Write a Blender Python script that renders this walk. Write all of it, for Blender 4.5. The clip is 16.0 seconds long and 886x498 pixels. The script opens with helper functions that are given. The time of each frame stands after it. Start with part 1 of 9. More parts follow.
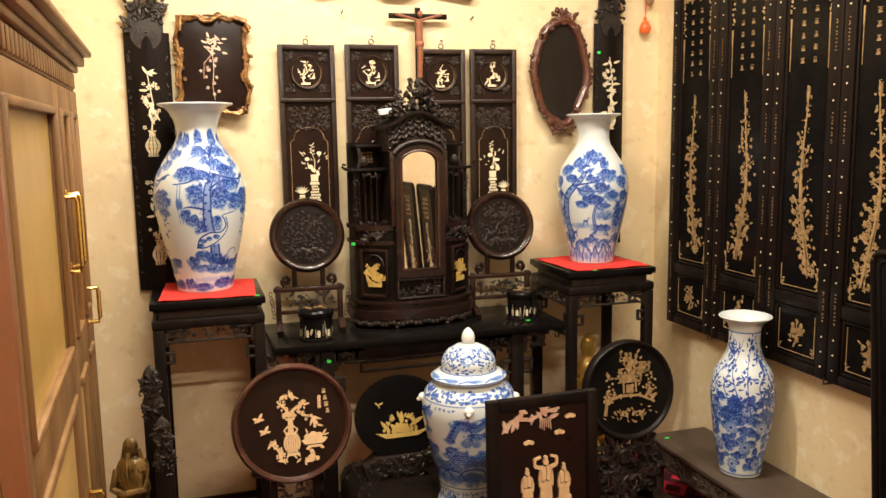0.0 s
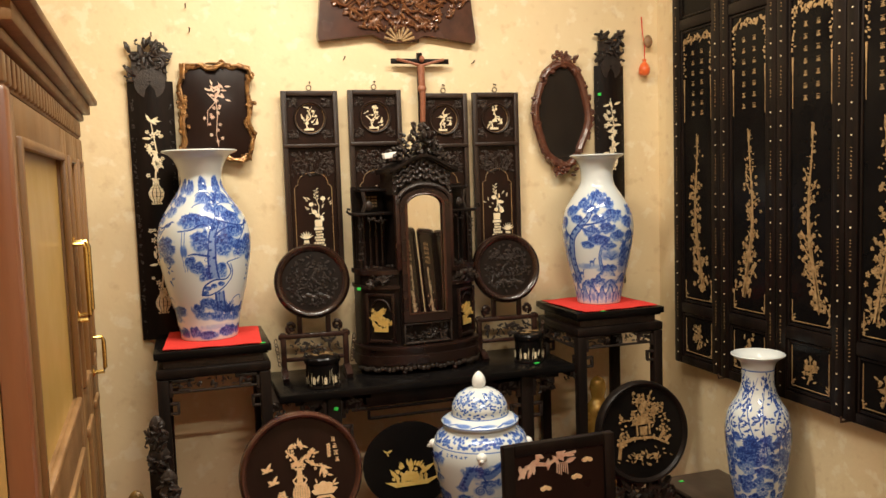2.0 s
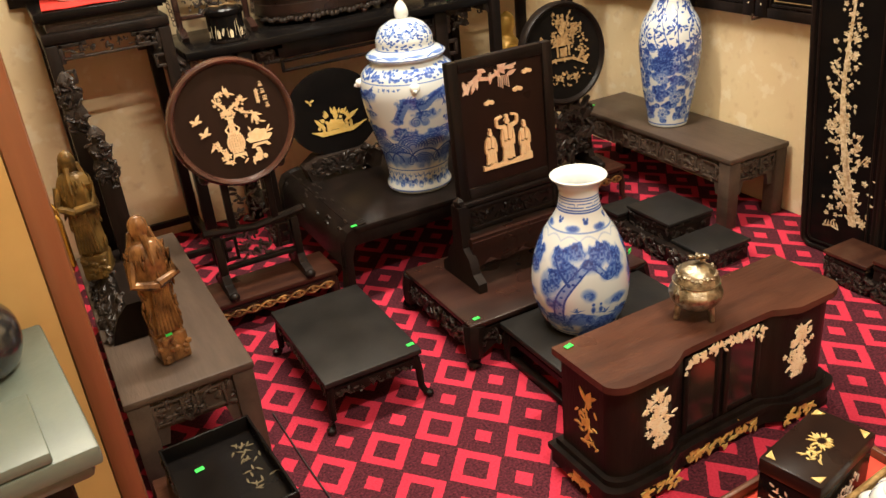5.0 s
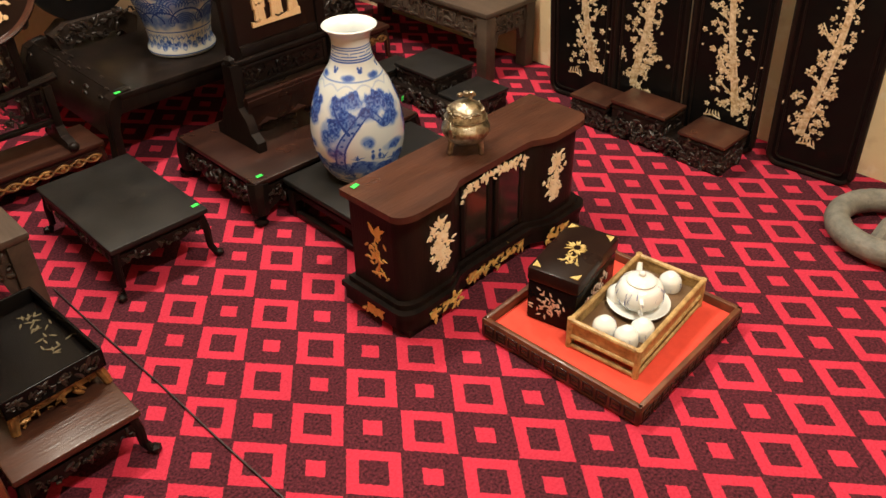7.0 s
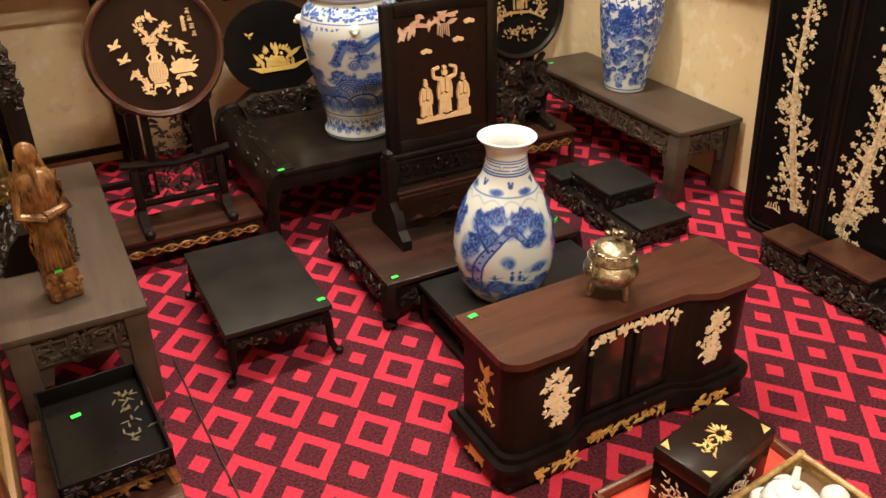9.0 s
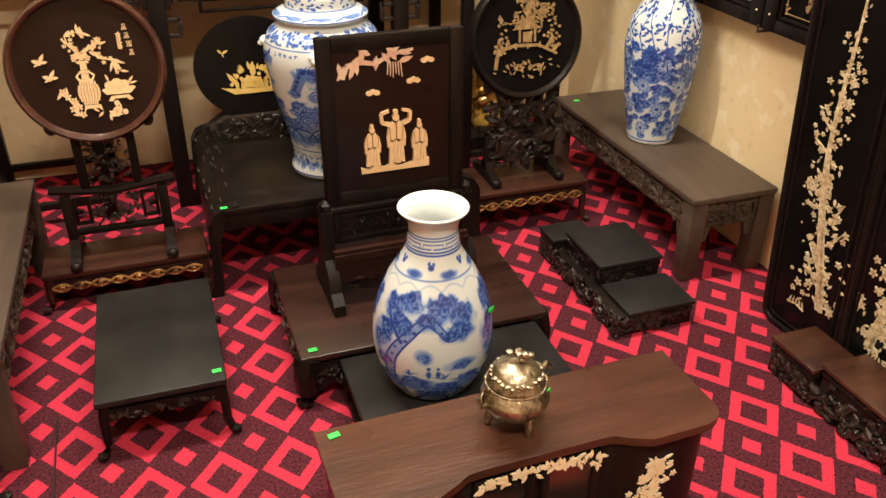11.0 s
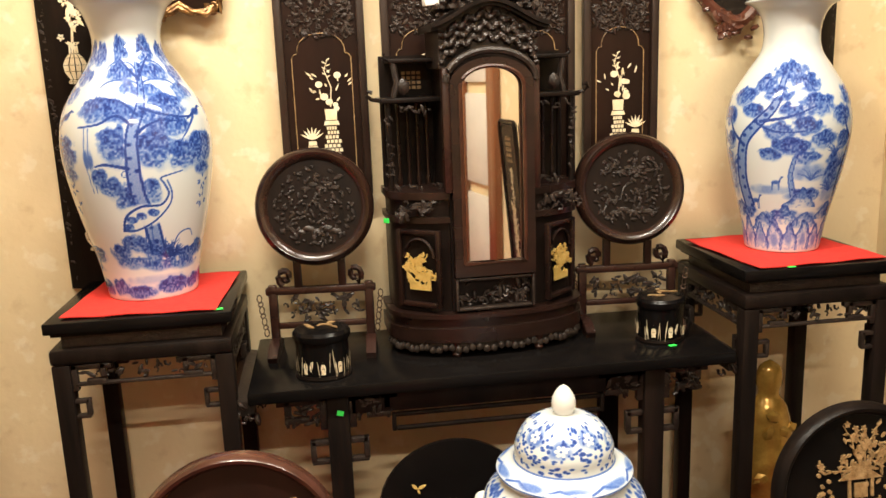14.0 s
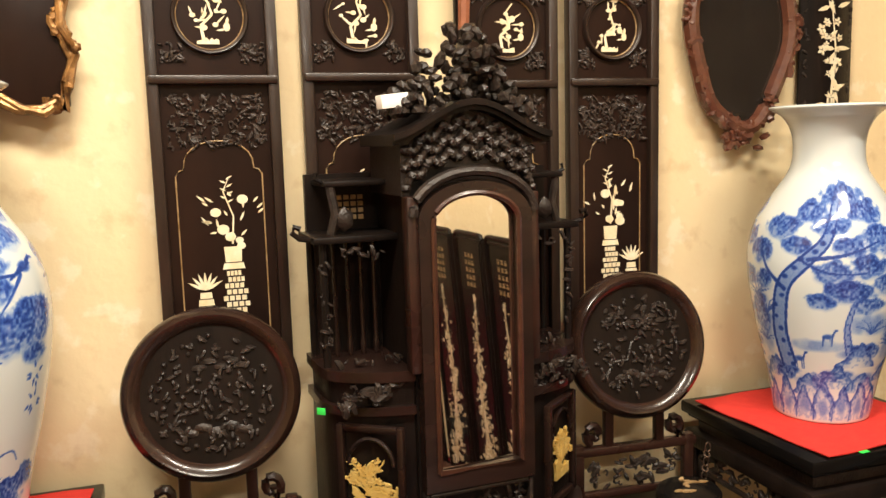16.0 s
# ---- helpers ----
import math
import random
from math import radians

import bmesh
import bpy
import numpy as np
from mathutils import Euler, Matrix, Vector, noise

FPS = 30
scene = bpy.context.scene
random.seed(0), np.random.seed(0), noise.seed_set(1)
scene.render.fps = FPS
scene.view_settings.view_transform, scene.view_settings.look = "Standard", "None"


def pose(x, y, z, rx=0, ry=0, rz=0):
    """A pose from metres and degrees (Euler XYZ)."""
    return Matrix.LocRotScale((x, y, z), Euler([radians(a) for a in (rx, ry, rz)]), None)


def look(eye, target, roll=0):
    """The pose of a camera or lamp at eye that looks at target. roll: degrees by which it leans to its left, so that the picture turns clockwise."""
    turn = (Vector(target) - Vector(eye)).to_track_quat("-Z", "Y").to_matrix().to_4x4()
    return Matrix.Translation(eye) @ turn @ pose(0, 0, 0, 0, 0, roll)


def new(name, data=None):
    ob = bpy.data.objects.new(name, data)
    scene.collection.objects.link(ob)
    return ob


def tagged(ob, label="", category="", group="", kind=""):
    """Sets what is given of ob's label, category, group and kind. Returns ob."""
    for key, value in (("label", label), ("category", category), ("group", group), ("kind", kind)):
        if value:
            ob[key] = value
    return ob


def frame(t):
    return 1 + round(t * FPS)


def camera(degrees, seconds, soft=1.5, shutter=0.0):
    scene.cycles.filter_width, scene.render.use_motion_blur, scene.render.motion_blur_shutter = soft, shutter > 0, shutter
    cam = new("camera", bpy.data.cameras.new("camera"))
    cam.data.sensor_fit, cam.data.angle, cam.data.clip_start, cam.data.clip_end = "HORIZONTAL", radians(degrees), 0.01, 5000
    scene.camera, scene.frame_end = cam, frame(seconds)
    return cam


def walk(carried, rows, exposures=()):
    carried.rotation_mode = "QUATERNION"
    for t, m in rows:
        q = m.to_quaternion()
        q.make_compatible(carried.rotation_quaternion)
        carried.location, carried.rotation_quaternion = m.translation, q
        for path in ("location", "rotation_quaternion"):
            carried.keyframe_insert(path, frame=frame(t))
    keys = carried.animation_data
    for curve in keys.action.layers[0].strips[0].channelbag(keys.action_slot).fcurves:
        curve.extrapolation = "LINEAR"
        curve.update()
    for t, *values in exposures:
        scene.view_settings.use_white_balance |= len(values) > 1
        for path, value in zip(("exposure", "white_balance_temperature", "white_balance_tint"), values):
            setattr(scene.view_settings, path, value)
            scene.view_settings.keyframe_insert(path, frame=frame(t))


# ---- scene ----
cam = camera(56.7, 16.0)
PATH = [
    (0, (0.383, 0.755, 1.556), (0.962, 2.648, 1.271), -0.9),
    (0.5, (0.365, 0.749, 1.567), (0.943, 2.656, 1.394), -1.2),
    (1, (0.361, 0.749, 1.568), (0.925, 2.664, 1.447), -2.1),
    (1.5, (0.353, 0.773, 1.552), (0.934, 2.681, 1.407), -2.5),
    (2, (0.345, 0.793, 1.541), (0.944, 2.693, 1.368), -1.9),
    (2.5, (0.35, 0.803, 1.542), (0.97, 2.693, 1.341), -1.6),
    (3, (0.353, 0.824, 1.502), (1.01, 2.692, 1.222), -2.0),
    (3.5, (0.356, 0.85, 1.426), (1.031, 2.672, 0.955), -2.4),
    (4, (0.35, 0.864, 1.386), (1.046, 2.628, 0.75), -3.0),
    (4.5, (0.278, 0.883, 1.37), (1.007, 2.578, 0.599), -4.2),
    (5, (0.138, 0.904, 1.332), (0.92, 2.516, 0.444), -5.9),
    (5.2, (0.076, 0.903, 1.325), (0.916, 2.454, 0.384), -5.7),
    (7.3, (0.026, 0.826, 1.286), (1.162, 1.993, 0.125), -1.2),
    (7.5, (0.023, 0.837, 1.28), (1.14, 2.029, 0.127), -0.4),
    (8, (0.043, 0.858, 1.281), (1.078, 2.145, 0.153), 0.0),
    (8.5, (0.177, 0.884, 1.295), (1.065, 2.316, 0.218), -0.4),
    (9, (0.311, 0.92, 1.303), (1.11, 2.455, 0.299), -0.7),
    (9.2, (0.346, 0.949, 1.295), (1.134, 2.506, 0.317), -0.4),
    (11.3, (0.868, 1.174, 1.298), (1.348, 2.832, 0.288), 0.0),
    (11.5, (0.873, 1.253, 1.294), (1.27, 2.943, 0.301), -1.2),
    (12, (0.869, 1.443, 1.293), (1.186, 3.16, 0.317), -3.0),
    (12.5, (0.915, 1.592, 1.323), (1.207, 3.36, 0.434), -2.3),
    (13, (0.986, 1.701, 1.396), (1.209, 3.553, 0.676), -1.4),
    (13.5, (0.95, 1.797, 1.445), (1.151, 3.706, 0.883), -1.2),
    (14, (0.849, 1.941, 1.472), (1.115, 3.878, 1.05), -2.1),
    (14.5, (0.751, 2.067, 1.567), (1.135, 3.99, 1.173), -1.4),
    (15, (0.777, 2.224, 1.561), (1.203, 4.148, 1.215), -1.9),
    (15.5, (0.801, 2.429, 1.564), (1.283, 4.349, 1.277), -1.9),
    (16, (0.769, 2.588, 1.563), (1.387, 4.474, 1.308), -1.6),
]
walk(cam, [(t, look(eye, target, roll)) for t, eye, target, roll in PATH],
     [(0.0, -0.04), (0.8, -0.50), (2.6, -0.48), (3.5, 0.12), (5.0, 0.33), (7.5, 0.05), (9.2, 0.25), (11.5, 0.3), (13.0, 0.44), (13.6, 0.30), (14.3, 0.04), (16.0, -0.05)])

# ---------------------------------------------------------------- light
world = bpy.data.worlds.new("world")
scene.world = world
world.use_nodes = True
world.node_tree.nodes["Background"].inputs[0].default_value = (0.9, 0.8, 0.62, 1)
world.node_tree.nodes["Background"].inputs[1].default_value = 0.02
# two tubes inferred from vase highlights; the third is added to brighten the front
TUBES = [(0.62, 3.00), (1.75, 2.85), (0.95, 0.75)]
for tx, ty in TUBES:
    lamp = bpy.data.lights.new("tube_light", "AREA")
    lamp.shape, lamp.size, lamp.size_y = "RECTANGLE", 0.85, 0.06
    lamp.energy, lamp.color = (58.0, 39.0, 70.0)[TUBES.index((tx, ty))], (1.0, 0.92, 0.77)
    new("tube_light", lamp).matrix_world = pose(tx, ty, 2.885)


# ---------------------------------------------------------------- materials
def mat(name, base=(0.5, 0.5, 0.5), rough=0.5, metal=0.0, second=None, scale=30.0, bump=0.0, bscale=150.0,
        stretch=(1, 1, 1), coat=0.0, random=0.0, spec=0.5):
    m = bpy.data.materials.new(name)
    m.use_nodes = True
    nt = m.node_tree
    b = nt.nodes["Principled BSDF"]
    b.inputs["Base Color"].default_value = (*base, 1)
    b.inputs["Roughness"].default_value = rough
    b.inputs["Metallic"].default_value = metal
    b.inputs["Specular IOR Level"].default_value = spec
    b.inputs["Coat Weight"].default_value = coat
    b.inputs["Coat Roughness"].default_value = 0.12
    co = nt.nodes.new("ShaderNodeTexCoord")
    mp = nt.nodes.new("ShaderNodeMapping")
    mp.inputs["Scale"].default_value = stretch
    nt.links.new(co.outputs["Object"], mp.inputs["Vector"])
    if second:
        n = nt.nodes.new("ShaderNodeTexNoise")
        n.inputs["Scale"].default_value = scale
        n.inputs["Detail"].default_value = 6
        n.inputs["Roughness"].default_value = 0.65
        nt.links.new(mp.outputs[0], n.inputs["Vector"])
        r = nt.nodes.new("ShaderNodeValToRGB")
        r.color_ramp.elements[0].position, r.color_ramp.elements[1].position = 0.32, 0.7
        r.color_ramp.elements[0].color = (*base, 1)
        r.color_ramp.elements[1].color = (*second, 1)
        nt.links.new(n.outputs[0], r.inputs[0])
        nt.links.new(r.outputs[0], b.inputs["Base Color"])
        n3 = nt.nodes.new("ShaderNodeTexNoise")
        n3.inputs["Scale"].default_value = 9.0
        nt.links.new(co.outputs["Object"], n3.inputs["Vector"])
        mr = nt.nodes.new("ShaderNodeMapRange")
        mr.inputs["To Min"].default_value, mr.inputs["To Max"].default_value = max(0.03, rough - 0.09), min(1, rough + 0.12)
        nt.links.new(n3.outputs[0], mr.inputs["Value"])
        nt.links.new(mr.outputs[0], b.inputs["Roughness"])
    if bump:
        n2 = nt.nodes.new("ShaderNodeTexNoise")
        n2.inputs["Scale"].default_value = bscale
        n2.inputs["Detail"].default_value = 4
        nt.links.new(mp.outputs[0], n2.inputs["Vector"])
        bp = nt.nodes.new("ShaderNodeBump")
        bp.inputs["Strength"].default_value = bump
        bp.inputs["Distance"].default_value = 0.004
        nt.links.new(n2.outputs[0], bp.inputs["Height"])
        nt.links.new(bp.outputs[0], b.inputs["Normal"])
    return m


EBONY = mat("dark_lacquered_wood", (0.005, 0.004, 0.0036), 0.33, 0, (0.016, 0.010, 0.008), 22, 0.15, 260, (1, 1, 0.12), spec=0.13)
EBONY_CARVED = mat("carved_dark_wood", (0.010, 0.007, 0.006), 0.36, 0, (0.038, 0.025, 0.019), 60, 0.5, 220, spec=0.45)
RIMWOOD = mat("polished_red_brown_wood", (0.034, 0.013, 0.009), 0.22, 0, (0.085, 0.032, 0.020), 12, 0.05, 160, coat=0.3, spec=0.4)
RIMWOOD_DARK = mat("polished_dark_brown_wood", (0.014, 0.007, 0.005), 0.2, 0, (0.034, 0.015, 0.010), 12, 0.05, 160, coat=0.3, spec=0.4)
CABWOOD = mat("dark_brown_cabinet_wood", (0.009, 0.005, 0.0042), 0.27, 0, (0.024, 0.011, 0.008), 14, 0.1, 200, (0.15, 1, 1), coat=0.12, spec=0.34)
ROSEWOOD = mat("rosewood", (0.013, 0.006, 0.005), 0.28, 0, (0.040, 0.015, 0.010), 14, 0.1, 200, (0.15, 1, 1), coat=0.15, spec=0.35)
REDWOOD = mat("reddish_worn_wood", (0.020, 0.008, 0.006), 0.3, 0, (0.085, 0.032, 0.018), 10, 0.2, 160, (0.12, 1, 1), coat=0.12, spec=0.35)
GREYWOOD = mat("dusty_dark_wood", (0.036, 0.025, 0.019), 0.4, 0, (0.098, 0.068, 0.051), 7, 0.25, 120, (1, 0.14, 1), spec=0.25)
MATTE = mat("matt_black_wood", (0.010, 0.0095, 0.009), 0.42, 0, (0.020, 0.018, 0.017), 8, 0.1, 150, spec=0.22)
LACQUER = mat("black_lacquer", (0.004, 0.0035, 0.0035), 0.2, 0, (0.008, 0.0065, 0.006), 5, 0.03, 60, spec=0.10)
BOARD = mat("dark_brown_lacquer_board", (0.010, 0.005, 0.004), 0.3, 0, (0.022, 0.010, 0.007), 6, 0.05, 90, (1, 1, 0.3), coat=0.03, spec=0.14)
PANELWOOD = mat("brown_black_panel_wood", (0.014, 0.008, 0.006), 0.34, 0, (0.042, 0.025, 0.018), 16, 0.2, 240, (1, 1, 0.15), coat=0.08, spec=0.34)
PANEL_CARVED = mat("carved_brown_black_wood", (0.020, 0.013, 0.010), 0.4, 0, (0.060, 0.040, 0.030), 60, 0.5, 220, spec=0.45)
PEARL = mat("mother_of_pearl", (0.80, 0.62, 0.36), 0.25, 0, (0.86, 0.80, 0.62), 45, 0.3, 200, coat=0.4)
PEARL_DIM = mat("aged_mother_of_pearl", (0.20, 0.11, 0.038), 0.3, 0, (0.50, 0.34, 0.17), 60, 0.4, 260, coat=0.3)
PEARL_PINK = mat("pinkish_shell", (0.62, 0.34, 0.24), 0.28, 0, (0.80, 0.66, 0.52), 40, 0.3, 200)
BONE = mat("carved_bone", (0.78, 0.50, 0.26), 0.4, 0, (0.86, 0.64, 0.38), 50, 0.5, 240)
GOLDINLAY = mat("gold_inlay", (0.70, 0.44, 0.10), 0.35, 0.3, (0.80, 0.60, 0.22), 60, 0.4, 200)
BRASS = mat("polished_brass", (0.80, 0.56, 0.18), 0.22, 1.0)
BRONZE = mat("old_bronze", (0.10, 0.08, 0.05), 0.34, 1.0, (0.60, 0.52, 0.38), 45, 0.7, 90)
GILT = mat("gilded_carving", (0.055, 0.020, 0.009), 0.28, 0.5, (0.46, 0.24, 0.08), 40, 0.4, 160)
AMBER = mat("glazed_gold_figure", (0.40, 0.22, 0.04), 0.2, 0.4, (0.62, 0.38, 0.08), 30, 0.3, 90, coat=0.4)
STATUEWOOD = mat("golden_brown_carved_wood", (0.045, 0.016, 0.006), 0.2, 0.15, (0.30, 0.14, 0.045), 34, 0.5, 70, (1, 1, 0.5), coat=0.2)
CORPUS = mat("reddish_carved_wood", (0.22, 0.075, 0.04), 0.4, 0, (0.32, 0.12, 0.06), 60, 0.3, 150)
TRAYWOOD = mat("red_brown_varnished_wood", (0.07, 0.022, 0.011), 0.35, 0, (0.17, 0.062, 0.028), 16, 0.2, 130, coat=0.2)
REDCLOTH = mat("red_felt", (0.62, 0.022, 0.018), 0.85, 0, (0.72, 0.04, 0.025), 60, 0.3, 500)
REDFELT = mat("red_orange_lining", (0.60, 0.045, 0.022), 0.8, 0, (0.68, 0.06, 0.03), 40, 0.2, 400)
TAGGREEN = mat("green_sticker", (0.04, 0.75, 0.10), 0.6)
WHITEPAPER = mat("white_paper", (0.82, 0.80, 0.76), 0.7)
PORCELAIN = mat("white_porcelain", (0.72, 0.74, 0.72), 0.12, 0, (0.80, 0.80, 0.76), 9, 0, 1, coat=0.6)
COBALT = mat("cobalt_glaze", (0.016, 0.042, 0.25), 0.14, 0, (0.05, 0.11, 0.40), 70, 0, 1, coat=0.6)
STONE = mat("grey_green_stone", (0.10, 0.10, 0.085), 0.6, 0, (0.20, 0.19, 0.16), 30, 0.5, 120)
GREENTOP = mat("grey_green_painted_wood", (0.085, 0.105, 0.085), 0.4, 0, (0.13, 0.15, 0.12), 6, 0.1, 90)
OAK = mat("brown_wardrobe_wood", (0.17, 0.086, 0.031), 0.4, 0, (0.29, 0.16, 0.066), 9, 0.2, 130, (1, 1, 0.1))
FRAMEWOOD = mat("orange_brown_varnished_wood", (0.15, 0.050, 0.019), 0.35, 0, (0.22, 0.080, 0.032), 10, 0.1, 120, (1, 1, 0.1), coat=0.3)
FROST = mat("frosted_amber_glass", (0.40, 0.25, 0.065), 0.38, 0, (0.46, 0.30, 0.09), 4, 0.1, 30, coat=0.12)
GOLDPANEL = mat("honey_coloured_panel", (0.42, 0.26, 0.085), 0.4, 0, (0.48, 0.31, 0.11), 3, 0.05, 60)
BLACKTHING = mat("black_glazed_ceramic", (0.010, 0.010, 0.010), 0.2, 0, (0.02, 0.02, 0.02), 6, coat=0.5)
BAMBOO = mat("aged_bamboo", (0.22, 0.12, 0.035), 0.4, 0, (0.60, 0.40, 0.17), 45, 0.5, 120)
IRON = mat("rusty_nail", (0.10, 0.06, 0.04), 0.6, 0.6)
ORANGE = mat("orange_glass_charm", (0.75, 0.10, 0.02), 0.3, 0, (0.85, 0.2, 0.05), 60, coat=0.4)
CABLE = mat("dark_cable", (0.02, 0.012, 0.012), 0.5)
TUBEGLOW = bpy.data.materials.new("lamp_tube")
TUBEGLOW.use_nodes = True
TUBEGLOW.node_tree.nodes["Principled BSDF"].inputs["Emission Color"].default_value = (1.0, 0.80, 0.52, 1)
TUBEGLOW.node_tree.nodes["Principled BSDF"].inputs["Emission Strength"].default_value = 12.0
MIRROR = mat("silvered_mirror", (0.86, 0.86, 0.84), 0.02, 1.0)
DARKGLASS = mat("dark_aged_mirror", (0.016, 0.012, 0.010), 0.14, 0, (0.022, 0.017, 0.013), 5, coat=0.3)
CEILING = mat("cream_ceiling_paint", (0.70, 0.62, 0.48), 0.8, 0, (0.76, 0.68, 0.54), 3, 0.1, 80)
WHITEWOOD = mat("white_painted_shutter", (0.62, 0.60, 0.54), 0.5, 0, (0.70, 0.68, 0.62), 6)


def plaster_material():
    m = mat("cream_plaster", (0.80, 0.66, 0.42), 0.5, 0, (0.76, 0.60, 0.36), 2.2, 0.25, 45)
    nt = m.node_tree
    b = nt.nodes["Principled BSDF"]
    base = b.inputs["Base Color"].links[0].from_socket
    co = [n for n in nt.nodes if n.type == "TEX_COORD"][0]
    # pale scuffs and peeled patches
    n = nt.nodes.new("ShaderNodeTexNoise")
    n.inputs["Scale"].default_value, n.inputs["Detail"].default_value, n.inputs["Roughness"].default_value = 13.0, 5, 0.55
    nt.links.new(co.outputs["Object"], n.inputs["Vector"])
    r = nt.nodes.new("ShaderNodeValToRGB")
    r.color_ramp.elements[0].position, r.color_ramp.elements[1].position = 0.565, 0.63
    nt.links.new(n.outputs[0], r.inputs[0])
    mx = nt.nodes.new("ShaderNodeMix")
    mx.data_type = "RGBA"
    mu = nt.nodes.new("ShaderNodeMath")
    mu.operation = "MULTIPLY"
    mu.inputs[1].default_value = 0.62
    nt.links.new(r.outputs[0], mu.inputs[0])
    nt.links.new(mu.outputs[0], mx.inputs[0])
    nt.links.new(base, mx.inputs[6])
    mx.inputs[7].default_value = (0.86, 0.76, 0.56, 1)
    # small brownish stains
    n2 = nt.nodes.new("ShaderNodeTexNoise")
    n2.inputs["Scale"].default_value, n2.inputs["Detail"].default_value = 19.0, 7
    mp = nt.nodes.new("ShaderNodeMapping")
    mp.inputs["Location"].default_value = (5, 3, 1)
    nt.links.new(co.outputs["Object"], mp.inputs["Vector"])
    nt.links.new(mp.outputs[0], n2.inputs["Vector"])
    r2 = nt.nodes.new("ShaderNodeValToRGB")
    r2.color_ramp.elements[0].position, r2.color_ramp.elements[1].position = 0.58, 0.72
    nt.links.new(n2.outputs[0], r2.inputs[0])
    mu2 = nt.nodes.new("ShaderNodeMath")
    mu2.operation = "MULTIPLY"
    mu2.inputs[1].default_value = 0.28
    nt.links.new(r2.outputs[0], mu2.inputs[0])
    mx2 = nt.nodes.new("ShaderNodeMix")
    mx2.data_type = "RGBA"
    nt.links.new(mu2.outputs[0], mx2.inputs[0])
    nt.links.new(mx.outputs[2], mx2.inputs[6])
    mx2.inputs[7].default_value = (0.46, 0.27, 0.11, 1)
    nt.links.new(mx2.outputs[2], b.inputs["Base Color"])
    return m


PLASTER = plaster_material()


def carpet_material():
    m = bpy.data.materials.new("red_patterned_carpet")
    m.use_nodes = True
    nt = m.node_tree
    b = nt.nodes["Principled BSDF"]
    b.inputs["Roughness"].default_value = 0.95
    b.inputs["Specular IOR Level"].default_value = 0.1

    def math_node(op, a, c=None):
        n = nt.nodes.new("ShaderNodeMath")
        n.operation = op
        for i, v in enumerate((a, c)):
            if v is None:
                continue
            if isinstance(v, (int, float)):
                n.inputs[i].default_value = v
            else:
                nt.links.new(v, n.inputs[i])
        return n.outputs[0]

    co = nt.nodes.new("ShaderNodeTexCoord")
    wob = nt.nodes.new("ShaderNodeTexNoise")
    wob.inputs["Scale"].default_value = 120.0
    nt.links.new(co.outputs["Object"], wob.inputs["Vector"])
    sep = nt.nodes.new("ShaderNodeSeparateXYZ")
    nt.links.new(co.outputs["Object"], sep.inputs[0])
    w = math_node("MULTIPLY", math_node("SUBTRACT", wob.outputs[0], 0.5), 0.05)
    u = math_node("DIVIDE", math_node("SUBTRACT", sep.outputs[0], 0.668), 0.150)
    v = math_node("DIVIDE", math_node("SUBTRACT", sep.outputs[1], 2.067), 0.1825)
    p, q = math_node("ADD", u, v), math_node("SUBTRACT", u, v)
    rp, rq = math_node("ROUND", p), math_node("ROUND", q)
    a = math_node("ABSOLUTE", math_node("SUBTRACT", p, rp))
    c = math_node("ABSOLUTE", math_node("SUBTRACT", q, rq))
    mm = math_node("ADD", math_node("MAXIMUM", a, c), w)
    odd = math_node("ABSOLUTE", math_node("MODULO", math_node("ADD", rp, rq), 2.0))
    odd = math_node("GREATER_THAN", odd, 0.5)
    ring = math_node("MULTIPLY", math_node("GREATER_THAN", mm, 0.255), math_node("LESS_THAN", mm, 0.472))
    dot = math_node("LESS_THAN", mm, 0.172)
    red = math_node("ADD", math_node("MULTIPLY", odd, dot), math_node("MULTIPLY", math_node("SUBTRACT", 1.0, odd), ring))
    grain = nt.nodes.new("ShaderNodeTexNoise")
    grain.inputs["Scale"].default_value, grain.inputs["Detail"].default_value = 170.0, 5
    nt.links.new(co.outputs["Object"], grain.inputs["Vector"])
    dark = nt.nodes.new("ShaderNodeValToRGB")
    dark.color_ramp.elements[0].color, dark.color_ramp.elements[1].color = (0.016, 0.006, 0.008, 1), (0.135, 0.025, 0.038, 1)
    dark.color_ramp.elements[0].position, dark.color_ramp.elements[1].position = 0.3, 0.72
    nt.links.new(grain.outputs[0], dark.inputs[0])
    lit = nt.nodes.new("ShaderNodeValToRGB")
    lit.color_ramp.elements[0].color, lit.color_ramp.elements[1].color = (0.36, 0.013, 0.032, 1), (0.66, 0.052, 0.095, 1)
    nt.links.new(grain.outputs[0], lit.inputs[0])
    big = nt.nodes.new("ShaderNodeTexNoise")
    big.inputs["Scale"].default_value = 2.5
    nt.links.new(co.outputs["Object"], big.inputs["Vector"])
    mx = nt.nodes.new("ShaderNodeMix")
    mx.data_type = "RGBA"
    nt.links.new(red, mx.inputs[0])
    nt.links.new(dark.outputs[0], mx.inputs[6])
    nt.links.new(lit.outputs[0], mx.inputs[7])
    hs = nt.nodes.new("ShaderNodeHueSaturation")
    mr = nt.nodes.new("ShaderNodeMapRange")
    mr.inputs["To Min"].default_value, mr.inputs["To Max"].default_value = 0.8, 1.15
    nt.links.new(big.outputs[0], mr.inputs["Value"])
    nt.links.new(mr.outputs[0], hs.inputs["Value"])
    nt.links.new(mx.outputs[2], hs.inputs["Color"])
    nt.links.new(hs.outputs[0], b.inputs["Base Color"])
    bp = nt.nodes.new("ShaderNodeBump")
